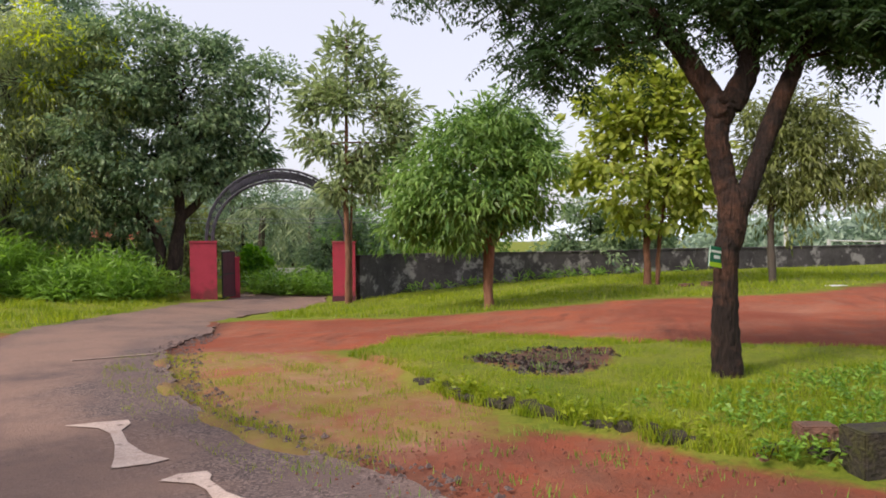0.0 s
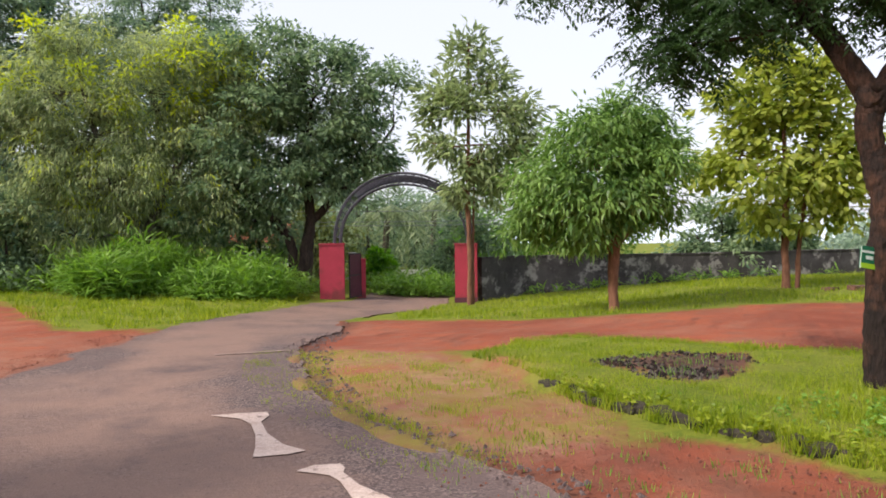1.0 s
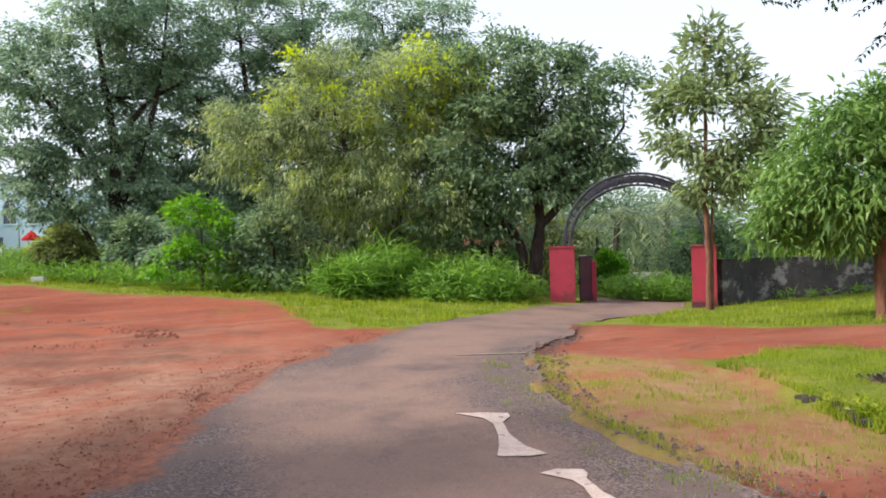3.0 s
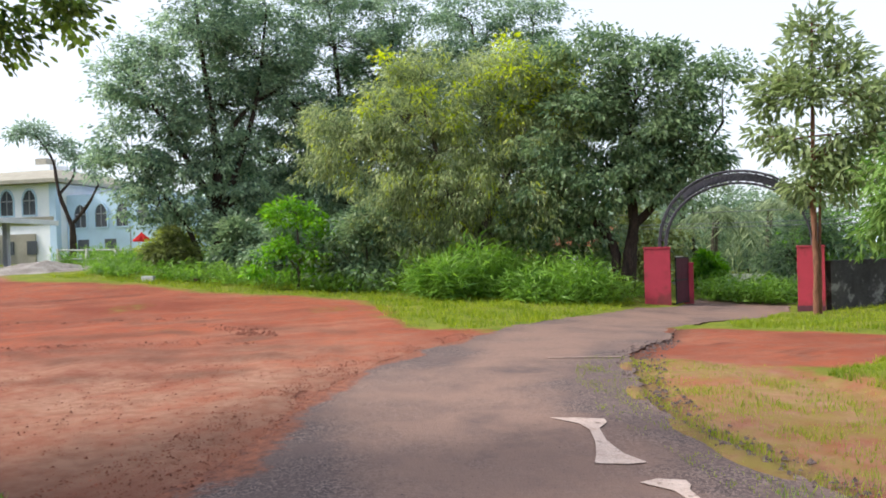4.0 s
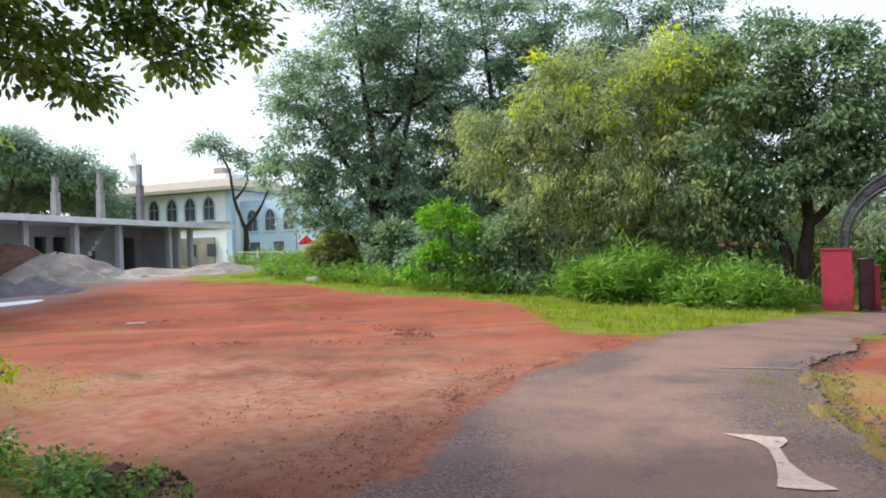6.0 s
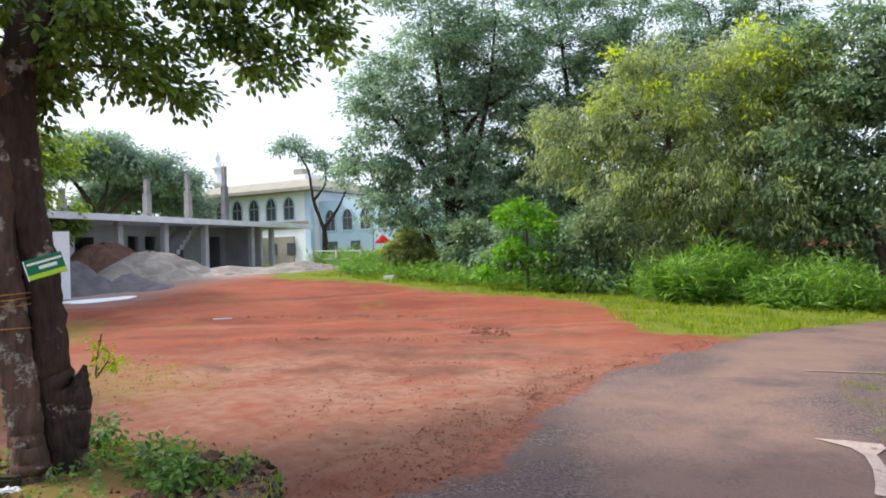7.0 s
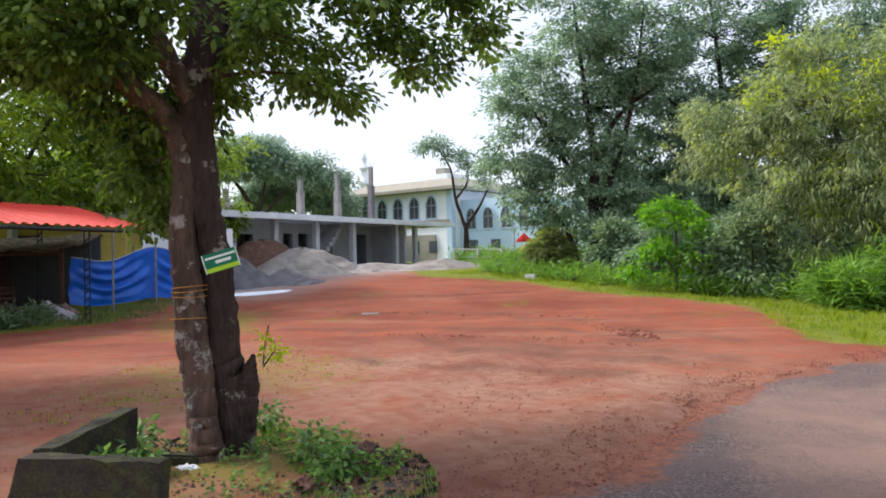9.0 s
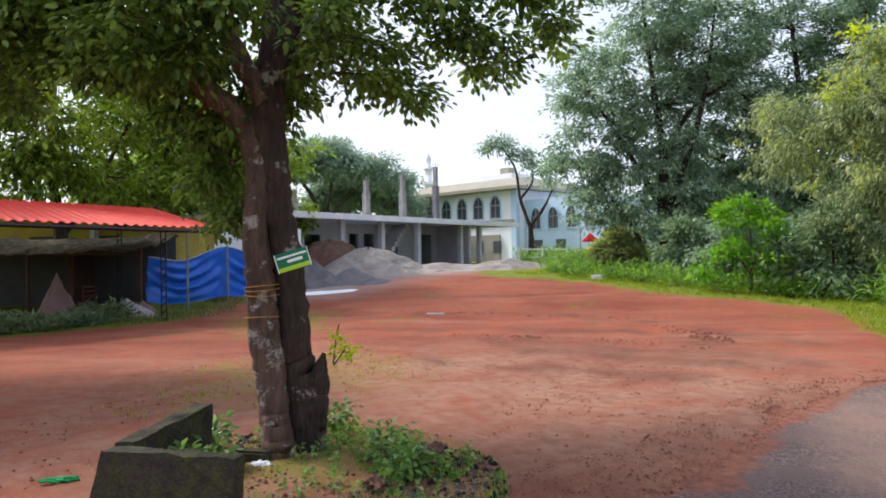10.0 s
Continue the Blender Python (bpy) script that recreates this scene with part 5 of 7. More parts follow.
grass_patch("weedy tufts on bare red soil", DIRT_NEAR, 7000, 0.04, 0.005, 104, 0.6, 0.3, WEED)
grass_patch("short grass on the far side of the red strip", FAR_RIGHT, 26000, 0.12, 0.012, 105, -0.3, 0.7)
grass_patch("short roadside grass beside the red plot", ROADSIDE, 26000, 0.13, 0.013, 106, -0.2, 0.7)
grass_patch("thin grass before the shed", [(-8.5, 1), (-8.5, 4.5), (-11, 6), (-14, 5.5), (-13, 2), (-10, 0.5)], 2500, 0.04, 0.005, 107, 0.5, 0.5)
grass_patch("grass and creepers at the foot of the twin-trunked tree", TREE_PATCH, 7000, 0.05, 0.005, 108, 0.35, 0.22, WEED)
# olive leaf colour here stands in for shade on the grass
grass_patch("rank grass before the shed", [(-20.0, -6), (-20.9, -1), (-21.9, 2.4), (-22.8, 4.4), (-27, 6.6), (-28.5, 5.6), (-24.5, 2.4), (-23, -2), (-22.4, -6)], 9000, 0.15, 0.014, 109, -0.1, 0.7, LEAF_OLIVE)


def weed_stand(label, poly, n, tall, seed, leaf=None, wide=0.09, level=-0.4, blade=0.34, lift=0.0):
    """Tall leafy weeds: bent stems with blades up their length."""
    g = np.random.default_rng(seed)
    x, y = scatter(poly, n, g, clumped(1.1, level, seed))
    h = tall * (0.45 + 0.75 * g.random(len(x))) * (0.7 + 0.4 * wobble(x, y, 1.6, seed))
    h = np.maximum(h, 0.15)
    cs, ds = [], []
    tilt = g.normal(size=(len(x), 2)) * 0.22
    for s in (0.1, 0.25, 0.4, 0.55, 0.7, 0.85, 1.0):
        c = np.stack([x + tilt[:, 0] * h * s, y + tilt[:, 1] * h * s, height(x, y) + lift + h * s * 0.9], -1)
        d = g.normal(size=(len(x), 3)) * np.array([0.8, 0.8, 0.3])
        d[:, 2] += 0.55
        cs.append(c)
        ds.append(d)
    v, f = leaves_at(np.vstack(cs), np.vstack(ds), blade, wide * 0.55, g, 0.35)
    tagged(part_np("weeds", v, f, leaf or WEED), label, "weeds", kind="stuff")


weed_stand("low creeping weeds in the tree bed", [(1.9, 6.3), (2.6, 5.5), (3.2, 5.2), (5.6, 4.8), (7.5, 6.2), (5.0, 7.4), (3.4, 7.0), (2.6, 6.8)], 800, 0.11, 131, WEED, 0.05, blade=0.05, lift=0.09)
weed_stand("creeping weeds hanging over the bed edge", EDGE, 300, 0.1, 132, GRASS, 0.06, blade=0.055, lift=0.03)
weed_stand("weeds along the broken planter", [(2.3, 5.1), (2.9, 4.9), (3.4, 4.6), (4.2, 4.3), (4.2, 4.7), (3.0, 5.4)], 110, 0.09, 133, WEED, 0.06, blade=0.06, lift=0.03)
weed_stand("tall bright green weeds under the roadside trees", WEEDS, 3600, 0.8, 111)
weed_stand("tall weeds round the acacia trunk", [(-9.0, 21.4), (-13.6, 22.2), (-14.2, 25.5), (-9.6, 25.5), (-7.2, 24.0), (-7.0, 22.6)], 1500, 1.35, 112, wide=0.1, level=-0.15, blade=0.45)
weed_stand("high grass standing against the acacia trunk", [(-10.6, 23.2), (-12.6, 23.0), (-14.2, 23.8), (-14.0, 25.4), (-11.2, 25.6)], 1100, 2.1, 119, wide=0.07, blade=0.6)
weed_stand("high grass clump before the acacia trunk", [(-12.8, 20.9), (-11.0, 20.6), (-10.3, 21.6), (-11.0, 23.2), (-13.2, 23.0)], 420, 1.7, 139, wide=0.1, level=-0.1, blade=0.75)
weed_stand("green weeds growing across the old gateway", [(-5.0, 26.6), (-1.9, 26.4), (-1.6, 30), (-5.2, 30)], 700, 0.95, 113)
weed_stand("green weeds around the cement building", [(-29, 22.5), (-35.5, 23), (-42, 31), (-36, 34), (-29, 28)], 1500, 1.1, 114)
weed_stand("leafy weeds in front of the shed", [(-20.0, -6), (-20.9, -1), (-21.6, 1.0), (-23.4, 2.2), (-23.6, 1.0), (-22.4, -2), (-22.2, -6)], 1500, 0.5, 135, LEAF_DARK, 0.12, level=-0.3, blade=0.2)
weed_stand("low leafy weeds at the foot of the tree", [(-5.2, 2.2), (-5.3, 3.0), (-6.3, 3.1), (-7.3, 2.6), (-7.2, 1.7), (-6.2, 2.3)], 100, 0.12, 115, WEED, 0.06, blade=0.055)
weed_stand("small creeping plants in litter under the twin trunks", [(-4.8, 2.1), (-4.9, 3.0), (-5.8, 3.2), (-6.6, 2.4), (-6.3, 1.4), (-5.4, 1.5)], 130, 0.09, 136, LEAF_MANGO, 0.055, level=0.25, blade=0.045)
weed_stand("weeds along the foot of the compound wall", [(-0.6, 25.2), (0.9, 26.0), (5.5, 26.5), (12, 27.8), (12, 28.2), (5.5, 26.9), (0.6, 26.4)], 260, 0.3, 116)

# ---- gate, wall, buildings ----
WHITE_WASH = material("white_lime_wash", (0.88, 0.9, 0.93), 0.85, 0.08, 0.8, 0.1, 12, second=(0.78, 0.82, 0.87))
BLUE_WASH = material("pale_blue_wash", (0.50, 0.66, 0.82), 0.85, 0.1, 0.8, 0.1, 12)
TAN = material("weathered_tan_roof", (0.35, 0.33, 0.27), 0.9, 0.2, 0.8, 0.1, 10)
YELLOW_WALL = material("mustard_wall", (0.55, 0.42, 0.10), 0.9, 0.2, 1.5, 0.1, 12)
DARK_GLASS = material("dark_window_pane", (0.06, 0.068, 0.085), 0.2, 0.1, 3, 0.0, 20, spec=0.6)
# hut interior shade is painted into this dark plaster colour
INSIDE_SHADE = material("plaster_darkened_as_unlit", (0.10, 0.095, 0.10), 0.95, 0.2, 2, 0.1, 20)
ROUGH_CEMENT = material("raw_column_cement", (0.3, 0.29, 0.28), 0.95, 0.25, 2.0, 0.4, 25, second=(0.2, 0.19, 0.185))
SLAB = material("pale_cement_slab", (0.8, 0.81, 0.86), 0.85, 0.12, 0.8, 0.2, 14, second=(0.66, 0.67, 0.74))
SAND = material("river_sand", (0.36, 0.325, 0.3), 0.95, 0.3, 1.4, 0.9, 30, second=(0.25, 0.22, 0.2), stain=(0.42, 0.39, 0.36), stain_scale=0.8, bump_size=0.08)
DARK_SAND = material("dark_stone_dust", (0.17, 0.165, 0.18), 0.95, 0.25, 2.0, 0.6, 40, second=(0.12, 0.115, 0.13), bump_size=0.04)
RED_SHEET = material("red_roof_sheet", (0.62, 0.05, 0.035), 0.65, 0.15, 1.0, 0.1, 20, second=(0.54, 0.04, 0.03), spec=0.15)
STEEL = material("dull_steel", (0.35, 0.36, 0.38), 0.5, 0.3, 6, 0.1, 40, metal=0.6)
BLACK_STEEL = material("blackened_steel", (0.04, 0.04, 0.045), 0.6, 0.3, 6, 0.1, 40, metal=0.3)
TARP = material("blue_tarpaulin", (0.008, 0.14, 0.68), 0.38, 0.2, 2.0, 0.2, 8, second=(0.004, 0.085, 0.46), spec=0.4)
CLOTH = material("faded_cloth", (0.33, 0.22, 0.21), 0.95, 0.2, 4, 0.2, 40)
OLD_WOOD = material("old_brown_wood", (0.11, 0.05, 0.04), 0.85, 0.3, 4, 0.3, 30)
THATCH = material("weathered_roof_covering", (0.12, 0.095, 0.06), 0.95, 0.45, 7, 1.0, 26, second=(0.05, 0.042, 0.03), stain=(0.22, 0.19, 0.11), stain_scale=5.0, bump_size=0.05)
MOSS = material("mossy_cement", (0.05, 0.042, 0.032), 0.95, 0.4, 6, 1.0, 40, second=(0.024, 0.022, 0.017), stain=(0.062, 0.068, 0.014), stain_scale=5.0, stain_at=(0.46, 0.7), bump_size=0.02)
STONE = material("laterite_stone", (0.19, 0.095, 0.065), 0.95, 0.4, 5, 1.0, 30, second=(0.08, 0.055, 0.045), bump_size=0.03)
CLOD = material("red_earth_clod", (0.22, 0.08, 0.05), 0.95, 0.4, 5, 0.8, 30, second=(0.13, 0.048, 0.033), bump_size=0.03, island=0.3)
FAINT = material("almost_worn_paint", (0.34, 0.25, 0.21), 0.85, 0.3, 6, 0.3, 60, second=(0.25, 0.18, 0.15), stain=(0.2, 0.145, 0.125), stain_scale=5.0)
SIGN_GREEN = material("green_sign_board", (0.01, 0.17, 0.085), 0.5, 0.1, 3, 0.0, 20)
SIGN_LIME = material("lime_sign_stripe", (0.45, 0.72, 0.03), 0.5, 0.1, 3, 0.0, 20)
SIGN_WHITE = material("white_lettering", (0.8, 0.85, 0.8), 0.5, 0.05, 3, 0.0, 20)
ROPE = material("orange_twine", (0.55, 0.26, 0.06), 0.9, 0.2, 20, 0.2, 80)
TILE_ORANGE = material("orange_clay_tile", (0.55, 0.16, 0.08), 0.9, 0.2, 3, 0.3, 20)
PAPER = material("crumpled_white_plastic", (0.75, 0.76, 0.8), 0.5, 0.1, 10, 0.2, 40)
GREEN_PLASTIC = material("green_plastic", (0.03, 0.42, 0.13), 0.35, 0.1, 10, 0.1, 40)
RED_CLOTH = material("red_flag_cloth", (0.75, 0.03, 0.03), 0.8, 0.1, 5, 0.1, 20)
FENCE_WHITE = material("weathered_white_rail", (0.5, 0.51, 0.5), 0.7, 0.15, 5, 0.1, 30)
PALE_WALL = material("pale_green_wash", (0.48, 0.52, 0.46), 0.9, 0.15, 1.0, 0.2, 20)


def pillar(x, y, wide, deep, tall, rz, label, mat, base_mat=None):
    z0 = hz(x, y)
    ob = tagged(empty("gate_pillar", x, y, z0, rz), label, "pillar", "gate pillars")
    box_part("shaft", (-wide / 2, wide / 2, -deep / 2, deep / 2, -0.15, tall - 0.07), mat, ob, 0.012)
    box_part("cap", (-wide / 2 - 0.02, wide / 2 + 0.02, -deep / 2 - 0.02, deep / 2 + 0.02, tall - 0.07, tall), mat, ob, 0.015)
    if base_mat:
        box_part("plinth", (-wide / 2 - 0.025, wide / 2 + 0.025, -deep / 2 - 0.025, deep / 2 + 0.025, -0.15, 0.16), base_mat, ob, 0.02, "dark splashed plinth")
    return ob


pillar(-5.86, 24.62, 0.82, 0.6, 1.85, 14, "crimson painted masonry gate pillar", PILLAR_RED)
pillar(-5.12, 25.75, 0.34, 0.4, 1.35, 14, "short crimson gate post behind the pillar", PILLAR_RED)
pillar(-1.40, 25.0, 0.74, 0.6, 1.95, 4, "crimson painted masonry gate pillar with a dark plinth", PILLAR_RED, PILLAR_DARK)


def gate_leaf():
    ob = tagged(empty("gate_leaf", -5.30, 24.72, hz(-5.3, 24.8), 75), "dark maroon sheet-metal gate leaf standing open", "gate")
    box_part("sheet", (0.04, 0.86, -0.012, 0.012, 0.08, 1.5), PILLAR_DARK, ob, 0.004)
    for x0, x1, z0, z1 in ((0, 0.9, 1.5, 1.54), (0, 0.9, 0.04, 0.08), (0, 0.04, 0.08, 1.5), (0.86, 0.9, 0.08, 1.5), (0.04, 0.86, 0.78, 0.82)):
        box_part("frame_bar", (x0, x1, -0.02, 0.02, z0, z1), BLACK_STEEL, ob, 0.005)
    box_part("top_rail", (0, 0.5, -0.03, 0.03, 1.545, 1.575), FENCE_WHITE, ob, 0.005, "pale top rail")


gate_leaf()


def arch():
    """A truss arch: two curved chords, their webs, and short legs on the pillars."""
    xa, xb, y, z0 = -5.72, -1.25, 24.95, 1.28
    ob = tagged(empty("gate_arch", (xa + xb) / 2, y, z0, 2), "dark steel truss arch spanning the old gate", "arch")
    half, n = (xb - xa) / 2, 28
    t = np.linspace(0, math.pi, n)
    for yy in (-0.14, 0.14):
        for name, a, b in (("outer_chord", half + 0.1, 2.46), ("inner_chord", half - 0.1, 2.08)):
            p = np.stack([-np.cos(t) * a, np.full(n, yy), np.sin(t) ** 0.85 * b], -1)
            v, f = tube_arrays(p, np.full(n, 0.03), 6)
            part_np(name, v, f, ARCH_METAL, ob, shade=True)
        lo = np.stack([-np.cos(t) * (half - 0.1), np.full(n, yy), np.sin(t) ** 0.85 * 2.08], -1)
        hi = np.stack([-np.cos(t) * (half + 0.1), np.full(n, yy), np.sin(t) ** 0.85 * 2.46], -1)
        for k in range(1, n - 1):
            v, f = tube_arrays(np.array([lo[k], hi[k]]), np.array([0.013, 0.013]), 5)
            part_np("web_bar", v, f, ARCH_METAL, ob)
            v, f = tube_arrays(np.array([lo[k], hi[k + 1]]), np.array([0.011, 0.011]), 5)
            part_np("diagonal_bar", v, f, ARCH_METAL, ob)
    bm = bmesh.new()
    q = []
    crest = [a for a in t if math.sin(a) > 0.72]
    for a in crest:
        c, h = -math.cos(a), math.sin(a) ** 0.85
        q.append([bm.verts.new((c * (half + r), yy, h * b)) for r, b, yy in ((-0.06, 2.15, 0.02), (0.06, 2.4, 0.02), (0.06, 2.4, -0.02), (-0.06, 2.15, -0.02))])
    for k in range(len(crest) - 1):
        for j in range(4):
            bm.faces.new((q[k][j], q[k][(j + 1) % 4], q[k + 1][(j + 1) % 4], q[k + 1][j]))
    bm.faces.new(q[0])
    bm.faces.new(q[-1][::-1])
    bmesh.ops.recalc_face_normals(bm, faces=bm.faces)
    part("name_band", bm, ARCH_METAL, ob, "weathered blank sheet band")


arch()


def compound_wall():
    line = [(-0.95, 25.15), (0.8, 26.75), (5.5, 27.2), (11.4, 28.5), (21.5, 31.0), (42, 35.5)]
    ob = tagged(empty("compound_wall", 0, 0, 0), "old black-stained plastered compound wall", "wall")
    ob["kind"] = "structure"
    bm = bmesh.new()
    pts = curve_through([(a, b, 0) for a, b in line], 8)[:, :2]
    d = np.gradient(pts, axis=0)
    d /= np.linalg.norm(d, axis=1)[:, None]
    nrm = np.stack([-d[:, 1], d[:, 0]], -1)
    top = 0.82 + 0.025 * wobble(pts[:, 0], pts[:, 1], 1.3)
    rows = []
    for k in range(len(pts)):
        lo = hz(*pts[k]) - 0.3
        a, b = pts[k] - nrm[k] * 0.1, pts[k] + nrm[k] * 0.1
        rows.append([bm.verts.new((*a, lo)), bm.verts.new((*a, top[k])), bm.verts.new((*b, top[k])), bm.verts.new((*b, lo))])
    for r, s in zip(rows, rows[1:]):
        for j in range(3):
            bm.faces.new((r[j], r[j + 1], s[j + 1], s[j]))
    bm.faces.new(rows[0][::-1])
    bm.faces.new(rows[-1])
    bmesh.ops.recalc_face_normals(bm, faces=bm.faces)
    part("wall_body", bm, WALL_OLD, ob)
    for k in range(0, len(pts) - 1):
        m = Matrix.Translation(((pts[k][0] + pts[k + 1][0]) / 2, (pts[k][1] + pts[k + 1][1]) / 2, (top[k] + top[k + 1]) / 2)) @ pose(0, 0, 0, 0, 0, math.degrees(math.atan2(d[k][1], d[k][0])))
        ln = float(np.linalg.norm(pts[k + 1] - pts[k]))
        box_part("coping", (-ln / 2, ln / 2 - 0.02, -0.13, 0.13, -0.01, 0.05), WALL_OLD, ob, 0.015, m=m)


compound_wall()


def cement_building():
    """Unfinished single-storey block: verandah columns, cement walls, flat slab and bare column stubs. x runs along its front, y into it."""
    ob = tagged(empty("cement_building", -36.0, 9.87, 1.0, math.degrees(math.atan2(0.9015, -0.4328))), "unfinished grey cement building with a columned verandah", "building")
    box_part("floor_plinth", (-9, 20.0, -0.1, 9, -1.2, 0.25), CONCRETE, ob, 0.02)
    box_part("roof_slab", (-9.5, 22.0, -0.2, 9.6, 2.85, 3.06), SLAB, ob, 0.015, "pale cement roof slab")
    box_part("slab_edge", (-9.55, 22.05, -0.26, -0.2, 2.8, 3.12), SLAB, ob, 0.02, "whitish slab edge")
    for u in (-5.0, -1.6, 1.9, 4.9, 8.2, 11.55, 16.1):
        box_part("column", (u - 0.16, u + 0.16, 0.65, 0.97, 0.25, 2.85), CONCRETE, ob, 0.012)
    box_part("column", (18.2, 18.5, 0.65, 0.95, -1.0, 2.85), CONCRETE, ob, 0.012)
    openings = [(4.6, 5.9, 0.95, 2.15), (8.3, 9.1, 0.25, 2.25), (9.6, 10.5, 0.25, 2.25), (11.0, 12.8, 0.25, 2.25), (15.3, 16.4, 0.25, 2.3)]
    x = -9.0
    for a, b, lo, hi in openings:
        box_part("wall", (x, a, 3.5, 3.7, 0.25, 2.85), CONCRETE, ob)
        box_part("lintel", (a, b, 3.5, 3.7, hi, 2.85), CONCRETE, ob)
        if lo > 0.3:
            box_part("sill_wall", (a, b, 3.5, 3.7, 0.25, lo), CONCRETE, ob)
            box_part("window_frame", (a, b, 3.56, 3.62, (lo + hi) / 2 - 0.03, (lo + hi) / 2 + 0.03), OLD_WOOD, ob)
            box_part("mullion", ((a + b) / 2 - 0.03, (a + b) / 2 + 0.03, 3.57, 3.61, lo, hi), OLD_WOOD, ob)
        x = b
    box_part("wall", (x, 17.2, 3.5, 3.7, 0.25, 2.85), CONCRETE, ob)
    box_part("end_wall", (17.0, 17.2, 0.7, 3.5, 0.25, 2.85), CONCRETE, ob)
    box_part("inner_wall", (13.6, 13.8, 3.7, 8.8, 0.25, 2.85), CONCRETE, ob)
    box_part("inner_wall", (7.2, 7.4, 3.7, 8.8, 0.25, 2.85), CONCRETE, ob)
    box_part("rear_wall", (-9, 17.2, 8.8, 9.0, 0.25, 2.85), CONCRETE, ob)
    box_part("side_wall", (-9.0, -8.8, 0.7, 8.8, 0.25, 2.85), CONCRETE, ob)
    box_part("side_wall", (17.0, 17.2, 3.7, 8.8, 0.25, 2.85), CONCRETE, ob)
    bm = bmesh.new()
    for k in range(9):
        box(bm, 9.2 + k * 0.28, 9.5 + k * 0.28, 1.6, 2.8, 0.3 + k * 0.28, 0.3 + k * 0.28 + 0.28)
    part("stair_flight", bm, CONCRETE, ob)
    for u, v, h, w in ((14.4, 1.5, 3.9, 0.17), (11.0, 1.5, 3.0, 0.17), (7.7, 1.5, 2.4, 0.17), (2.6, 2.0, 1.5, 0.17), (-2.0, 3.0, 2.2, 0.17)):
        box_part("column_stub", (u - w, u + w, v - w, v + w, 3.06, 3.06 + h * 0.6), DARK_SAND if u > 12 else ROUGH_CEMENT, ob, 0.01)
        box_part("formwork", (u - w * 0.7, u + w * 0.7, v - w * 0.7, v + w * 0.7, 3.06 + h * 0.6, 3.06 + h * 0.92), ROUGH_CEMENT, ob, 0.01)
        for dx in (-0.6, 0.6):
            for dy in (-0.6, 0.6):
                vv, ff = tube_arrays(np.array([[u + dx * w, v + dy * w, 3.06 + h * 0.55], [u + dx * w * 1.2, v + dy * w, 3.06 + h]]), np.array([0.016, 0.016]), 5)
                part_np("rebar", vv, ff, STEEL, ob)


cement_building()


def pointed_window(parent, x, z, w, h, m):
    """A pointed-arch opening: recessed dark pane, moulded frame and bars, on a wall that m places."""
    n = 7
    side = [(-w / 2, 0), (w / 2, 0), (w / 2, h * 0.6)]
    side += [(w / 2 * (1 - (k / n) ** 1.5), h * (0.6 + 0.4 * math.sin(k / n * math.pi / 2))) for k in range(1, n + 1)]
    side += [(-w / 2 * (1 - (k / n) ** 1.5), h * (0.6 + 0.4 * math.sin(k / n * math.pi / 2))) for k in range(n - 1, -1, -1)]
    win = new("arched_window")
    win.parent = parent
    win.matrix_basis = m @ Matrix.Translation((x, 0, z))
    bm = bmesh.new()
    bm.faces.new([bm.verts.new((a, -0.03, b)) for a, b in side])
    part("pane", bm, DARK_GLASS, win)
    bm = bmesh.new()
    ring = []
    cx, cz = 0, h * 0.45
    for a, b in side:
        ring.append([bm.verts.new((cx + (a - cx) * s, yy, cz + (b - cz) * s)) for s, yy in ((1.0, -0.02), (1.0, -0.16), (1.14, -0.16), (1.14, -0.02))])
    for k in range(len(ring)):
        r, q = ring[k], ring[(k + 1) % len(ring)]
        for j in range(3):
            bm.faces.new((r[j], r[j + 1], q[j + 1], q[j]))
    bmesh.ops.recalc_face_normals(bm, faces=bm.faces)
    part("window_frame", bm, BLUE_WASH, win)
    box_part("mullion", (-0.05, 0.05, -0.1, -0.04, 0, h * 0.95), STEEL, win)
    box_part("transom", (-w / 2, w / 2, -0.1, -0.04, h * 0.55, h * 0.6), STEEL, win)


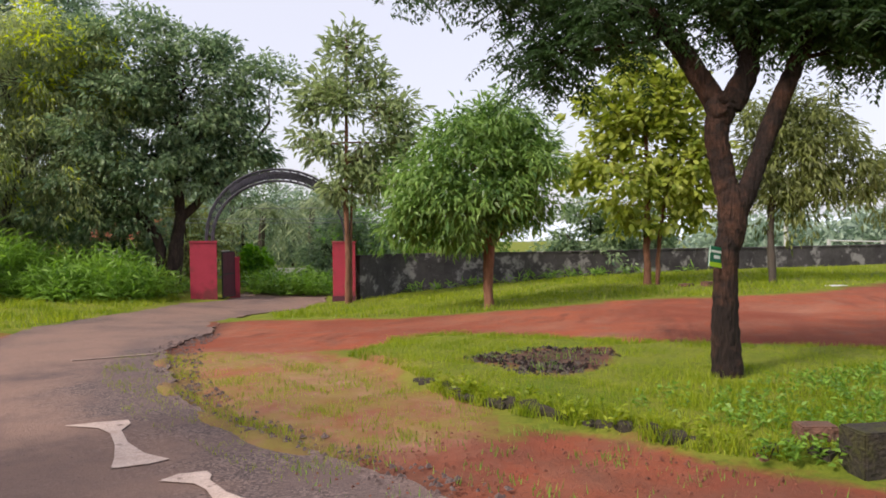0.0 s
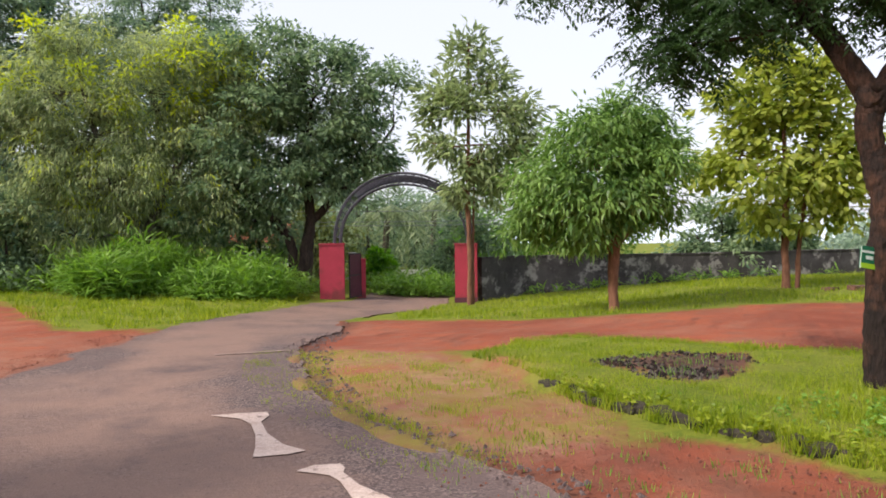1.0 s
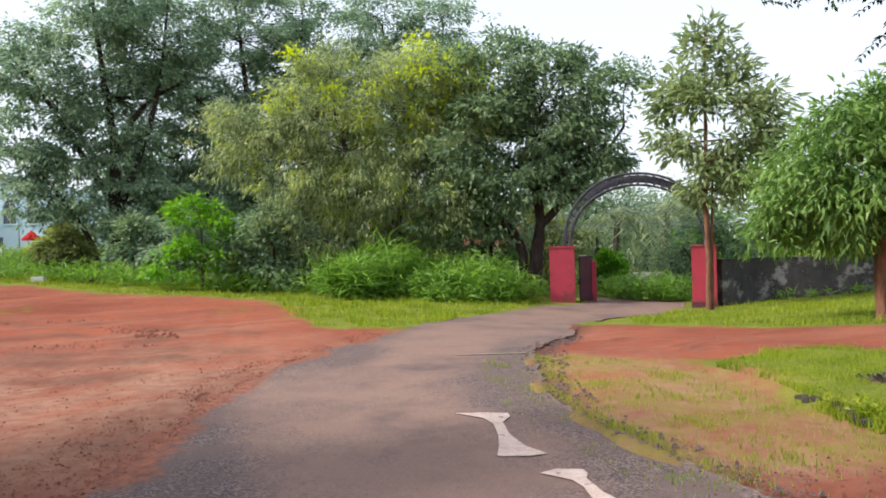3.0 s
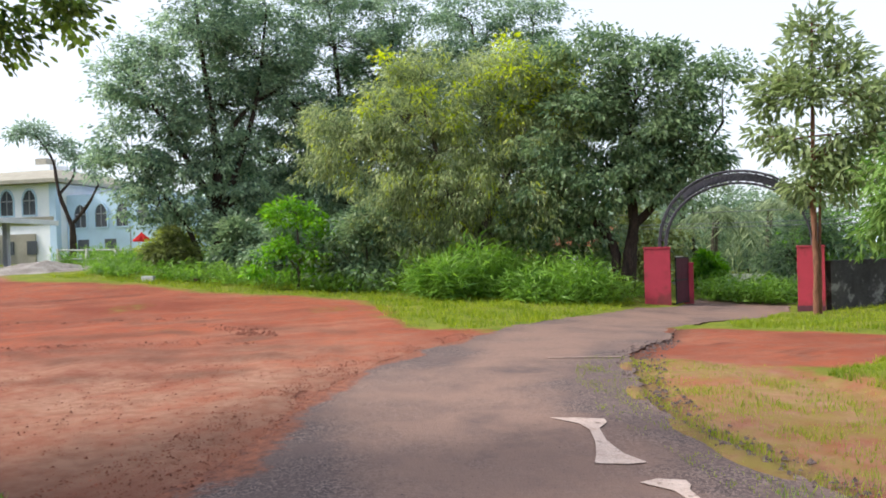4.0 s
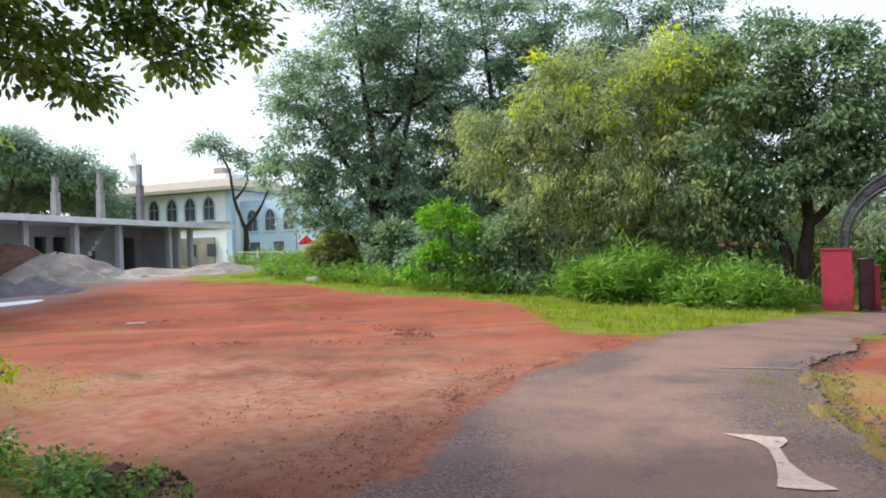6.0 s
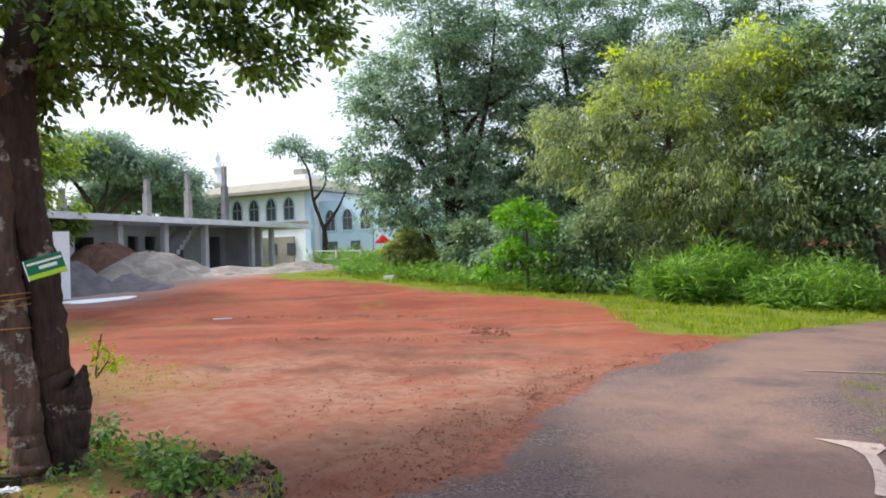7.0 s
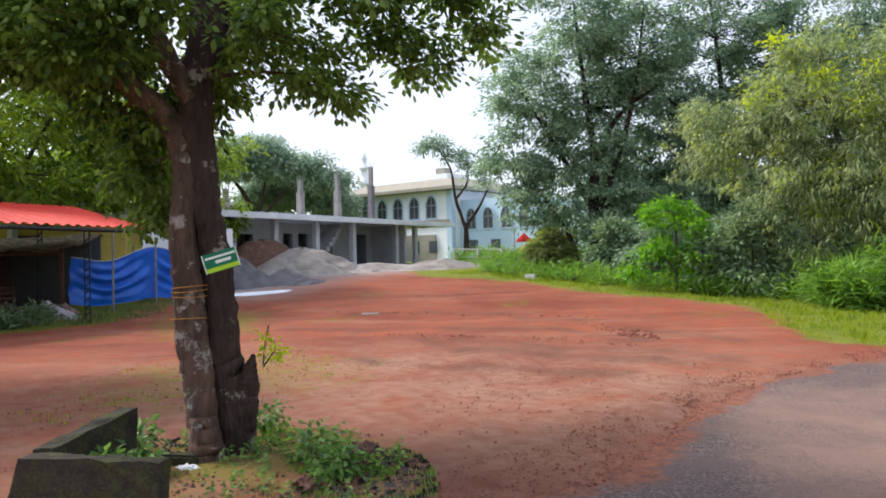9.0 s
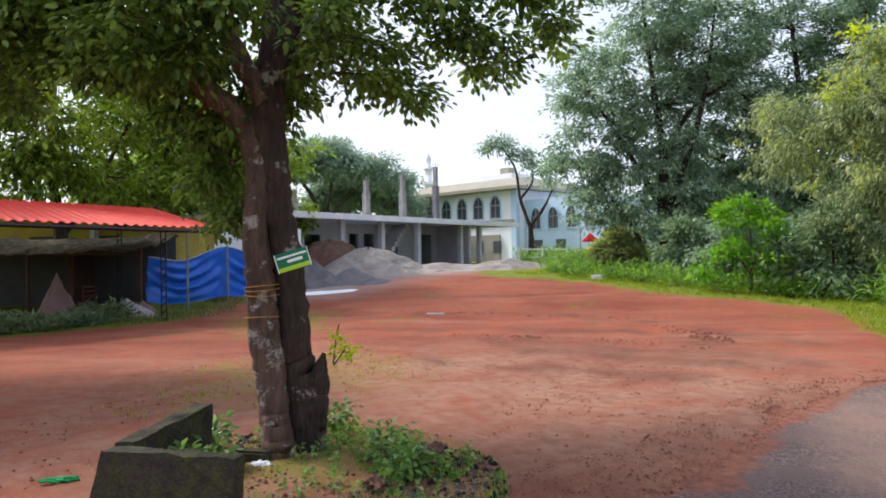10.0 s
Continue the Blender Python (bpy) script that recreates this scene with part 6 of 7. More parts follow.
def white_building():
    """The two-storey white and blue building with pointed windows; local x runs along its front."""
    rz = math.degrees(math.atan2(44.0 - 39.64, -67.29 + 81.24))
    ob = tagged(empty("white_building", -67.3, 43.95, 1.25, rz), "white and pale blue two-storey building with pointed-arch windows", "building")
    box_part("main_wall", (-17, 0, 0, 12, -0.3, 7.7), WHITE_WASH, ob, 0.03)
    box_part("wing_wall", (0.02, 10, 1.5, 12, -0.3, 6.6), BLUE_WASH, ob, 0.03)
    box_part("corner_pier", (-0.5, 0.25, -0.25, 0.4, -0.3, 7.7), BLUE_WASH, ob, 0.03)
    box_part("string_course", (-17, 0, -0.3, 0, 4.1, 4.5), TAN, ob, 0.03)
    box_part("lower_wall", (-17, -2.2, -0.2, -0.02, -0.3, 2.9), TAN, ob, 0.02, "tan lower storey")
    bm = bmesh.new()
    lo = [bm.verts.new(p) for p in ((-18.2, -1.3, 7.7), (1.3, -1.3, 7.7), (1.3, 13.2, 7.7), (-18.2, 13.2, 7.7))]
    md = [bm.verts.new(p) for p in ((-18.2, -1.3, 8.05), (1.3, -1.3, 8.05), (1.3, 13.2, 8.05), (-18.2, 13.2, 8.05))]
    hi = [bm.verts.new(p) for p in ((-15.5, 2.2, 9.3), (-1.5, 2.2, 9.3), (-1.5, 9.8, 9.3), (-15.5, 9.8, 9.3))]
    for a, b in ((lo, md), (md, hi)):
        for k in range(4):
            bm.faces.new((a[k], a[(k + 1) % 4], b[(k + 1) % 4], b[k]))
    bm.faces.new(hi)
    bm.faces.new(lo[::-1])
    bmesh.ops.recalc_face_normals(bm, faces=bm.faces)
    part("hipped_roof", bm, TAN, ob, "tan hipped concrete roof")
    box_part("roof_room", (-7.5, -3.0, 3, 7, 9.3, 10.0), WHITE_WASH, ob, 0.02)
    box_part("tank", (-5.6, -4.2, 4, 5.4, 10.0, 10.8), TAN, ob, 0.05)
    for k in range(5):
        pointed_window(ob, -13.03 + k * 2.55, 4.75, 1.45, 2.4, Matrix.Identity(4))
    for k in range(4):
        pointed_window(ob, 1.6 + k * 2.3, 3.4, 1.3, 2.2, Matrix.Translation((0, 1.5, 0)))
    for k in range(5):
        box_part("lower_window", (-13.5 + k * 2.6, -12.4 + k * 2.6, -0.27, -0.2, 0.9, 2.2), DARK_GLASS, ob)
    for k in range(2):
        box_part("lower_window", (1.2 + k * 3, 2.4 + k * 3, 1.42, 1.5, 0.8, 2.2), DARK_GLASS, ob)


white_building()


def minaret():
    ob = tagged(empty("minaret", -98.8, 49.2, 1.25), "slender white minaret with ringed balconies", "tower")
    prof = [(0, 1.1), (8, 1.05), (8.1, 0.7), (11.6, 0.62), (11.7, 1.0), (12.2, 1.0), (12.3, 0.55), (14.0, 0.5), (14.05, 0.78), (14.4, 0.78), (14.5, 0.42), (15.4, 0.38), (15.7, 0.5), (16.2, 0.3), (16.6, 0.06), (17.4, 0.02)]
    v, f = tube_arrays(np.array([[0, 0, z * 0.97] for z, r in prof]), np.array([r for z, r in prof]), 14)
    part_np("shaft", v, f, WHITE_WASH, ob, shade=True)
    box_part("base", (-1.4, 1.4, -1.4, 1.4, -0.4, 3.0), WHITE_WASH, ob, 0.04)


minaret()


def mound(x, y, ru, rv, h, mat, label, seed):
    """A heap of loose material with slumped flanks."""
    n, m = 72, 30
    a, r = np.meshgrid(np.linspace(0, 2 * np.pi, n, endpoint=False), np.linspace(0.02, 1.25, m))
    dx, dy = np.cos(a) * r, np.sin(a) * r
    lump = 1 + 0.18 * wobble(dx * 2, dy * 2, 0.6, seed)
    z = h * (0.4 * np.clip(1 - r / lump, -0.15, 1) + 0.6 * smooth(1 - r / lump)) + 0.1 * h * wobble(dx, dy, 0.18, seed) + 0.05 * h * wobble(dx, dy, 0.07, seed + 2)
    z = np.where(r > 1.15, -0.3, z)
    px, py = x + dx * ru, y + dy * rv
    v = np.stack([px, py, height(px, py) + z], -1).reshape(-1, 3)
    i, j = np.meshgrid(np.arange(m - 1), np.arange(n), indexing="ij")
    k = (j + 1) % n
    f = np.stack([i * n + j, i * n + k, (i + 1) * n + k, (i + 1) * n + j], -1).reshape(-1, 4)
    tagged(part_np("earth_mound", v, f, mat, shade=True), label, "heap", "heaps of building material")


mound(-35.6, 14.2, 2.8, 3.8, 1.25, SAND, "tall heap of pale sand before the building", 1)
mound(-37.0, 12.6, 2.4, 3.2, 1.75, STONE, "brownish heap of gravel before the building", 2)
mound(-31.0, 9.2, 1.7, 2.3, 1.2, DARK_SAND, "dark grey heap of stone dust beside the tree", 3)
mound(-30.6, 11.4, 1.2, 1.7, 0.6, DARK_SAND, "low dark heap of stone dust", 4)
mound(-35.0, 18.0, 1.6, 3.2, 0.34, SAND, "low spread of grey sand", 5)
mound(-33.6, 21.2, 1.6, 3.0, 0.45, SAND, "low heap of grey gravel beside grass", 6)
mound(-36.2, 9.6, 1.2, 1.6, 0.8, SAND, "small sand heap by the verandah", 7)
mound(-27.8, 8.9, 0.5, 1.9, 0.05, WHITE_WASH, "thin spill of white stone powder", 8)


# ---- the shed ----
def shed():
    """Red corrugated lean-to on lattice posts. The roof rises towards its back."""
    fr, fl = np.array([-22.0, 4.35, 2.58]), np.array([-18.3, -5.4, 2.75])
    br, bl = np.array([-27.4, 3.1, 3.5]), np.array([-24.4, -6.6, 3.75])
    ob = tagged(empty("shed", 0, 0, 0), "red sheet-roofed open shed on lattice steel posts", "shed")
    nu, nv = 160, 4
    s, t = np.meshgrid(np.linspace(0, 1, nu), np.linspace(0, 1, nv), indexing="ij")
    p = ((1 - s)[..., None] * ((1 - t)[..., None] * fr + t[..., None] * br) + s[..., None] * ((1 - t)[..., None] * fl + t[..., None] * bl))
    wave = np.array([0.0, 0.0, 0.045, 0.045])[np.arange(nu) % 4]
    p[..., 2] += wave[:, None]
    under = p.copy()
    under[..., 2] -= 0.012
    v = np.concatenate([p.reshape(-1, 3), under.reshape(-1, 3)])
    i, j = np.meshgrid(np.arange(nu - 1), np.arange(nv - 1), indexing="ij")
    f = np.stack([i * nv + j, (i + 1) * nv + j, (i + 1) * nv + j + 1, i * nv + j + 1], -1).reshape(-1, 4)
    f2 = f[:, ::-1] + nu * nv
    k = np.arange(nu - 1)
    e1 = np.stack([k * nv, k * nv + nu * nv, (k + 1) * nv + nu * nv, (k + 1) * nv], -1)
    part_np("roof_sheet", v, np.vstack([f, f2, e1]), RED_SHEET, ob, "red corrugated roof sheet")

    def beam(a, b, r, mat=BLACK_STEEL, name="beam"):
        vv, ff = tube_arrays(np.array([a, b]), np.array([r, r]), 4)
        part_np(name, vv, ff, mat, ob)

    down = np.array([0, 0, -0.09])
    beam(fr + down, fl + down, 0.05)
    beam(br + down, bl + down, 0.05)
    for q in np.linspace(0.02, 0.98, 5):
        beam(fr * (1 - q) + fl * q + down, br * (1 - q) + bl * q + down, 0.04, name="rafter")

    def post(x, y, top, lattice=True):
        z0 = hz(x, y)
        if not lattice:
            beam((x, y, z0 - 0.1), (x, y, top), 0.035, STEEL, "post")
            return
        for d in (-0.06, 0.06):
            beam((x + d * 0.5, y + d, z0 - 0.1), (x + d * 0.5, y + d, top), 0.018, BLACK_STEEL, "post_angle")
        zz = z0
        while zz < top - 0.2:
            beam((x - 0.03, y - 0.06, zz), (x + 0.03, y + 0.06, zz + 0.1), 0.02, BLACK_STEEL, "lacing_bar")
            zz += 0.2

    post(-22.35, 2.8, 2.6)
    post(-20.3, -2.4, 2.7)
    post(-25.2, 3.86, 2.9, False)
    post(-26.9, 5.45, 2.3, False)
    post(-27.2, 2.0, 3.45)


shed()


def tarpaulin():
    a, b = np.array([-25.75, 2.75]), np.array([-28.6, 7.9])
    n, m = 90, 32
    s, t = np.meshgrid(np.linspace(0, 1, n), np.linspace(0, 1, m), indexing="ij")
    fold = 0.10 * np.sin(s * 21 + t * 3) * t + 0.16 * np.sin(s * 8 + 1) * t * (1 - 0.4 * t) + 0.09 * np.sin(26 * (t + 0.9 * (2.0 * s % 1.0 - 0.5) ** 2)) * np.sin(np.pi * t) * np.sin(np.pi * (2.0 * s % 1.0)) + 0.05 * wobble(s * 5, t * 3, 0.5, 7)
    x = a[0] * (1 - s) + b[0] * s - 0.86 * fold
    y = a[1] * (1 - s) + b[1] * s - 0.48 * fold
    sag = (0.16 * np.sin(s * math.pi * 2) ** 2 + 0.26 * (1 - s) ** 2) * (1 - t)
    z = 0.40 - 0.12 * s - 0.1 * np.sin(s * 9) + (1.7 + 0.18 * s) * (1 - t) - sag
    top = np.stack([x, y, z], -1).reshape(-1, 3)
    back = top + np.array([-0.012, -0.006, 0])
    i, j = np.meshgrid(np.arange(n - 1), np.arange(m - 1), indexing="ij")
    f = np.stack([i * m + j, (i + 1) * m + j, (i + 1) * m + j + 1, i * m + j + 1], -1).reshape(-1, 4)
    sheet = part_np("tarpaulin", np.vstack([top, back]), np.vstack([f, f[:, ::-1] + n * m]), TARP, shade=True)
    v, f = tube_arrays(top.reshape(n, m, 3)[:, 0] + np.array([0, 0, 0.012]), np.full(n, 0.016), 6)
    part_np("hem_cord", v, f, FENCE_WHITE, sheet, "pale cord along the top hem", shade=True)
    tagged(sheet, "blue tarpaulin sheet hung sagging between shed posts", "tarpaulin")


tarpaulin()


def hut():
    """The old lean-to behind the shed: mud walls, sagging roof and a mustard house behind it."""
    ob = tagged(empty("old_hut", -27.6, -0.6, 0.15, 68), "dark old hut with a sagging litter-strewn roof", "hut")
    box_part("back_wall", (-4.5, 3.6, 2.2, 2.4, -0.2, 2.2), INSIDE_SHADE, ob)
    box_part("side_wall", (-4.7, -4.5, -0.6, 2.4, -0.2, 2.2), YELLOW_WALL, ob, 0.02, "stained mustard wall")
    box_part("partition", (1.0, 1.15, 0.4, 2.2, -0.2, 2.0), OLD_WOOD, ob)
    n = 30
    s, t = np.meshgrid(np.linspace(0, 1, n), np.linspace(0, 1, 8), indexing="ij")
    x = -3.6 + 7.6 * s
    y = -0.9 + 3.5 * t
    z = 1.98 + 0.55 * t + 0.09 * wobble(x, y, 0.45) - 0.12 * np.sin(s * math.pi)
    top = np.stack([x, y, z], -1).reshape(-1, 3)
    low = top - np.array([0, 0, 0.035])
    i, j = np.meshgrid(np.arange(n - 1), np.arange(7), indexing="ij")
    f = np.stack([i * 8 + j, (i + 1) * 8 + j, (i + 1) * 8 + j + 1, i * 8 + j + 1], -1).reshape(-1, 4)
    k = np.arange(n - 1)
    e = np.stack([k * 8, k * 8 + n * 8, (k + 1) * 8 + n * 8, (k + 1) * 8], -1)
    part_np("roof", np.vstack([top, low]), np.vstack([f, f[:, ::-1] + n * 8, e]), THATCH, ob, "weathered roof strewn with leaves")
    for u in (-3.4, 0.2, 3.6):
        box_part("post", (u - 0.05, u + 0.05, -0.75, -0.65, -0.2, 2.0), OLD_WOOD, ob)
    box_part("front_rail", (-3.5, 3.7, -0.76, -0.68, 1.78, 1.86), OLD_WOOD, ob)
    house = tagged(empty("mustard_house", -33.0, 1.5, 0.3, 70), "mustard-walled house half hidden behind the shed", "house")
    box_part("wall", (-4, 4, 0, 5, -0.3, 3.1), YELLOW_WALL, house, 0.02)
    box_part("roof_slab", (-4.4, 4.4, -0.5, 5.4, 3.1, 3.25), TAN, house, 0.02)
    for u in (-2.4, 0.0, 2.2):
        w = box_part("window", (u, u + 0.9, -0.06, -0.002, 1.3, 2.4), DARK_GLASS, house)
        box_part("frame", (u - 0.06, u + 0.96, -0.09, -0.065, 2.4, 2.47), OLD_WOOD, w)
    blue = tagged(empty("white_wall_panel", -29.8, 6.9, 0.4, 62), "white-washed wall above the blue tarpaulin", "wall")
    box_part("panel", (-1.4, 2.0, 0, 0.12, 0, 2.5), WHITE_WASH, blue, 0.01)


hut()


def chair():
    ob = tagged(empty("wooden_chair", -24.9, 0.9, hz(-24.9, 0.9), 55), "dark wooden chair standing in the old hut", "chair")
    box_part("seat", (-0.22, 0.22, -0.22, 0.22, 0.42, 0.46), OLD_WOOD, ob, 0.01)
    for a in (-0.2, 0.2):
        for b in (-0.2, 0.2):
            box_part("leg", (a - 0.02, a + 0.02, b - 0.02, b + 0.02, 0, 0.42 if b < 0 else 0.95), OLD_WOOD, ob, 0.004)
    for z in (0.62, 0.76, 0.9):
        box_part("back_slat", (-0.18, 0.18, 0.19, 0.21, z - 0.03, z + 0.03), OLD_WOOD, ob, 0.004)


chair()


def draped(name, label, x, y, rz, w, d, h, mat, seed):
    """Cloth thrown over a frame."""
    n = 40
    u, v = np.meshgrid(np.linspace(-1, 1, n), np.linspace(-1, 1, n), indexing="ij")
    ang = np.arctan2(v, u)
    z = h * (1 - np.hypot(u, v * 0.7).clip(0, 1) ** 0.8) * (1 + 0.22 * np.sin(ang * 9 + seed) * np.hypot(u, v).clip(0, 1)) + 0.07 * h * wobble(u * 3, v * 3, 0.5, seed)
    z[0], z[-1], z[:, 0], z[:, -1] = -0.1, -0.1, -0.1, -0.1
    p = np.stack([u * w / 2, v * d / 2, z], -1).reshape(-1, 3)
    i, j = np.meshgrid(np.arange(n - 1), np.arange(n - 1), indexing="ij")
    f = np.stack([i * n + j, (i + 1) * n + j, (i + 1) * n + j + 1, i * n + j + 1], -1).reshape(-1, 4)
    ob = part_np(name, p, f, mat, shade=True)
    ob.matrix_basis = pose(x, y, hz(x, y), 0, 0, rz)
    tagged(ob, label, "cloth")


draped("draped_cloth", "faded pinkish cloth draped over a pointed stack", -24.2, 0.15, 60, 1.3, 1.0, 1.45, CLOTH, 1)
draped("bundle", "pale bundle of sacks dumped beside the hut", -22.8, -1.5, 50, 1.2, 0.9, 0.6, WHITE_WASH, 2)
draped("rubble_pile", "grey pile of broken boards and sacks", -24.4, 2.0, 70, 1.8, 0.9, 0.55, CONCRETE, 3)
draped("sack", "grey sack slumped in front of the hut", -25.0, 2.5, 20, 0.9, 0.7, 0.4, CLOTH, 4)

# ---- the low things near the walk ----
def planter():
    """Broken square planter: two mossy cement walls that meet in a corner."""
    ob = tagged(empty("planter", -5.99, 0.46, 0.0, math.degrees(math.atan2(0.73, 0.69))), "mossy broken cement planter wall at the tree", "planter")
    bm = bmesh.new()
    box(bm, 0, 1.02, 0, 0.13, -0.2, 0.37)
    bmesh.ops.subdivide_edges(bm, edges=bm.edges, cuts=7, use_grid_fill=True)
    for v in bm.verts:
        v.co += Vector((0, 0.012, 0.014)) * float(wobble(v.co.x * 3 + v.co.z * 5, v.co.y * 3 + v.co.z, 0.3))
        v.co.y -= 0.1 * max(0, 0.37 - v.co.z)
        v.co.x -= 0.25 * max(0, 0.37 - v.co.z) * (1 - v.co.x)
    part("front_wall", bm, MOSS, ob, shade=False)
    bm = bmesh.new()
    box(bm, 0, 0.14, 0.132, 1.1, -0.2, 0.38)
    bmesh.ops.subdivide_edges(bm, edges=bm.edges, cuts=7, use_grid_fill=True)
    for v in bm.verts:
        v.co += Vector((0.012, 0, 0.016)) * float(wobble(v.co.y * 3 + v.co.z * 5, v.co.x * 3, 0.3, 2))
        if v.co.z > 0.1:
            v.co.z += 0.09 * v.co.y
    part("side_wall", bm, MOSS, ob)
    bm = bmesh.new()
    box(bm, 0.3, 0.62, 1.12, 1.25, -0.2, 0.1, 0.02)
    part("broken_end", bm, MOSS, ob)


planter()


def rock_mesh(size, g):
    bm = bmesh.new()
    bmesh.ops.create_icosphere(bm, subdivisions=2, radius=1)
    s = np.array(size)
    for v in bm.verts:
        k = 1 + 0.22 * float(wobble(v.co.x * 2 + size[0] * 9, v.co.y * 2 + v.co.z * 2, 0.7, g.random()))
        v.co = Vector((math.copysign(abs(v.co.x) ** 0.7, v.co.x) * s[0] * k, math.copysign(abs(v.co.y) ** 0.7, v.co.y) * s[1] * k, math.copysign(abs(v.co.z) ** 0.7, v.co.z) * s[2] * k))
    return bm


def stone(x, y, size, rz, label, mat, sink=0.3, lift=0.0, group=""):
    ob = part("stone", rock_mesh(size, np.random.default_rng(int(abs(x * 97 + y * 31)))), mat)
    ob.matrix_basis = pose(x, y, hz(x, y) + size[2] * (1 - sink) + lift, 0, 0, rz)
    tagged(ob, label, "stone", group)
    return ob


edge = curve_through([(0.35, 8.0, 0), (0.75, 7.3, 0), (1.2, 6.75, 0), (1.7, 6.15, 0), (2.25, 5.55, 0), (2.75, 5.25, 0)], 4)
for k, (ex, ey, _) in enumerate(edge):
    if math.sin(k * 5.3) > 0.75:
        continue
    stone(ex + 0.03 * math.sin(k * 4.1), ey + 0.03 * math.sin(k * 2.9), (0.12 + 0.04 * math.sin(k * 2.3), 0.05 + 0.015 * math.sin(k * 3.1), 0.06 + 0.02 * math.sin(k)), 130 + 12 * math.sin(k * 1.7), "half-buried dark laterite edging stone of the bed", MOSS, 0.62, 0.0, "bed edging stones")
for k in range(7):
    stone(4.9 + k * 0.22, 9.15 - k * 0.06, (0.12, 0.07, 0.06), -15 + 9 * math.sin(k * 2.0), "dark edging stone at the back of the bed", STONE, 0.5, 0.0, "bed edging stones")


def block(x, y, dims, rz, label, mat, name="cement_block", z=None):
    bm = bmesh.new()
    box(bm, -dims[0] / 2, dims[0] / 2, -dims[1] / 2, dims[1] / 2, 0, dims[2], 0.012)
    ob = part(name, bm, mat)
    ob.matrix_basis = pose(x, y, (hz(x, y) - 0.02) if z is None else z, 0, 0, rz)
    tagged(ob, label, "block")


block(2.95, 5.27, (0.26, 0.18, 0.17), -8, "reddish laterite block lying at the bed edge", STONE, z=0.05)
block(3.3, 4.9, (0.7, 0.26, 0.31), 4, "dark mossy remnant of a low planter wall", MOSS)
block(2.93, 5.12, (0.2, 0.16, 0.12), 30, "broken mossy cement lump beside the planter remnant", MOSS)
block(2.62, 5.3, (0.25, 0.2, 0.05), 15, "flat brown stone slab in the grass", STONE)
block(-25.1, 20.4, (0.5, 0.25, 0.22), 20, "pale cement kerb block at the edge of the plot", CONCRETE)
block(-22.3, 22.6, (0.45, 0.25, 0.24), 35, "pale cement kerb block beside the weeds", CONCRETE)
block(-23.8, 21.7, (2.6, 0.16, 0.09), 135, "dark timber beam lying on the ground", OLD_WOOD, "timber_beam")
block(9.3, 20.9, (0.5, 0.35, 0.14), 10, "grey stone slab under the broadleaf tree", STONE, "stone_slab")
block(8.6, 21.0, (0.4, 0.3, 0.1), 40, "flat grey stone under the broadleaf tree", STONE, "stone_slab")
block(12.2, 19.6, (0.55, 0.3, 0.05), 15, "white sheet of litter on the far grass", PAPER, "litter")
block(-19.2, 9.7, (0.5, 0.14, 0.05), 60, "pale strip of wood lying on red soil", FENCE_WHITE, "plank")


def leaf_litter(label, poly, n, seed, mat, size, lift=0.0):
    """Pebbles, crumbs and dry leaves, too many to count."""
    g = np.random.default_rng(seed)
    x, y = scatter(poly, n, g)
    r = size * (0.4 + g.random(len(x)) ** 3 * 1.6)
    d = np.array([[1, 0, 0], [-0.5, 0.87, 0], [-0.5, -0.87, 0], [0.1, 0.05, 0.75]])
    v = np.stack([x, y, height(x, y) + lift], -1)[:, None] + d[None] * r[:, None, None] * (0.7 + 0.6 * g.random((len(x), 4, 1)))
    i = np.arange(len(x))[:, None] * 4
    f = np.concatenate([i + np.array([0, 1, 3]), i + np.array([1, 2, 3]), i + np.array([2, 0, 3])])
    tagged(part_np("crumbs", v.reshape(-1, 3), f, mat), label, "gravel", kind="stuff")


RIGHT_EDGE = [(0.6, 4.3), (0.1, 4.8), (-0.4, 5.4), (-1.1, 6.2), (-1.7, 7.0), (-2.3, 8.1), (-2.85, 9.6), (-3.25, 10.6), (-3.4, 11.8), (-3.3, 13.6), (-2.8, 13.4), (-2.7, 11.6), (-2.4, 10.2), (-2.2, 9.2), (-1.6, 7.8), (-1.0, 6.8), (-0.4, 6.1), (0.3, 5.3), (0.8, 4.8)]
LEFT_EDGE = [(-4.0, 2.4), (-4.15, 3.6), (-4.35, 4.5), (-4.85, 5.6), (-5.6, 7.3), (-6.0, 8.6), (-6.3, 10.5), (-6.4, 12.8), (-7.0, 12.8), (-6.8, 10.5), (-6.6, 8.6), (-6.3, 7.0), (-5.8, 5.6), (-5.4, 4.5), (-5.2, 3.4), (-4.9, 2.4)]
leaf_litter("crumbled asphalt and gravel along the road edge", RIGHT_EDGE, 2600, 121, ASPHALT, 0.02)
leaf_litter("coarse laterite gravel along the road edge", LEFT_EDGE, 7000, 122, CLOD, 0.009)
leaf_litter("dead leaves and twigs under the twin-trunked tree", TREE_PATCH, 1500, 137, BARK_GREY, 0.028)
leaf_litter("dark rotting leaves under the twin-trunked tree", TREE_PATCH, 1600, 138, BARK_BLACK, 0.024)
leaf_litter("pebbles and dry crumbs on bare soil", DIRT_NEAR, 3000, 123, CLOD, 0.011)
leaf_litter("charred debris and dry leaves in the ash patch", ASH, 1500, 124, BARK_GREY, 0.03, lift=0.1)
leaf_litter("charred sticks and dark clods in the ash patch", ASH, 1500, 134, BARK_BLACK, 0.035, lift=0.1)
grass_patch("stray tufts in the ash patch", ASH, 900, 0.09, 0.006, 118, 0.5, 0.2, WEED, lift=0.1)
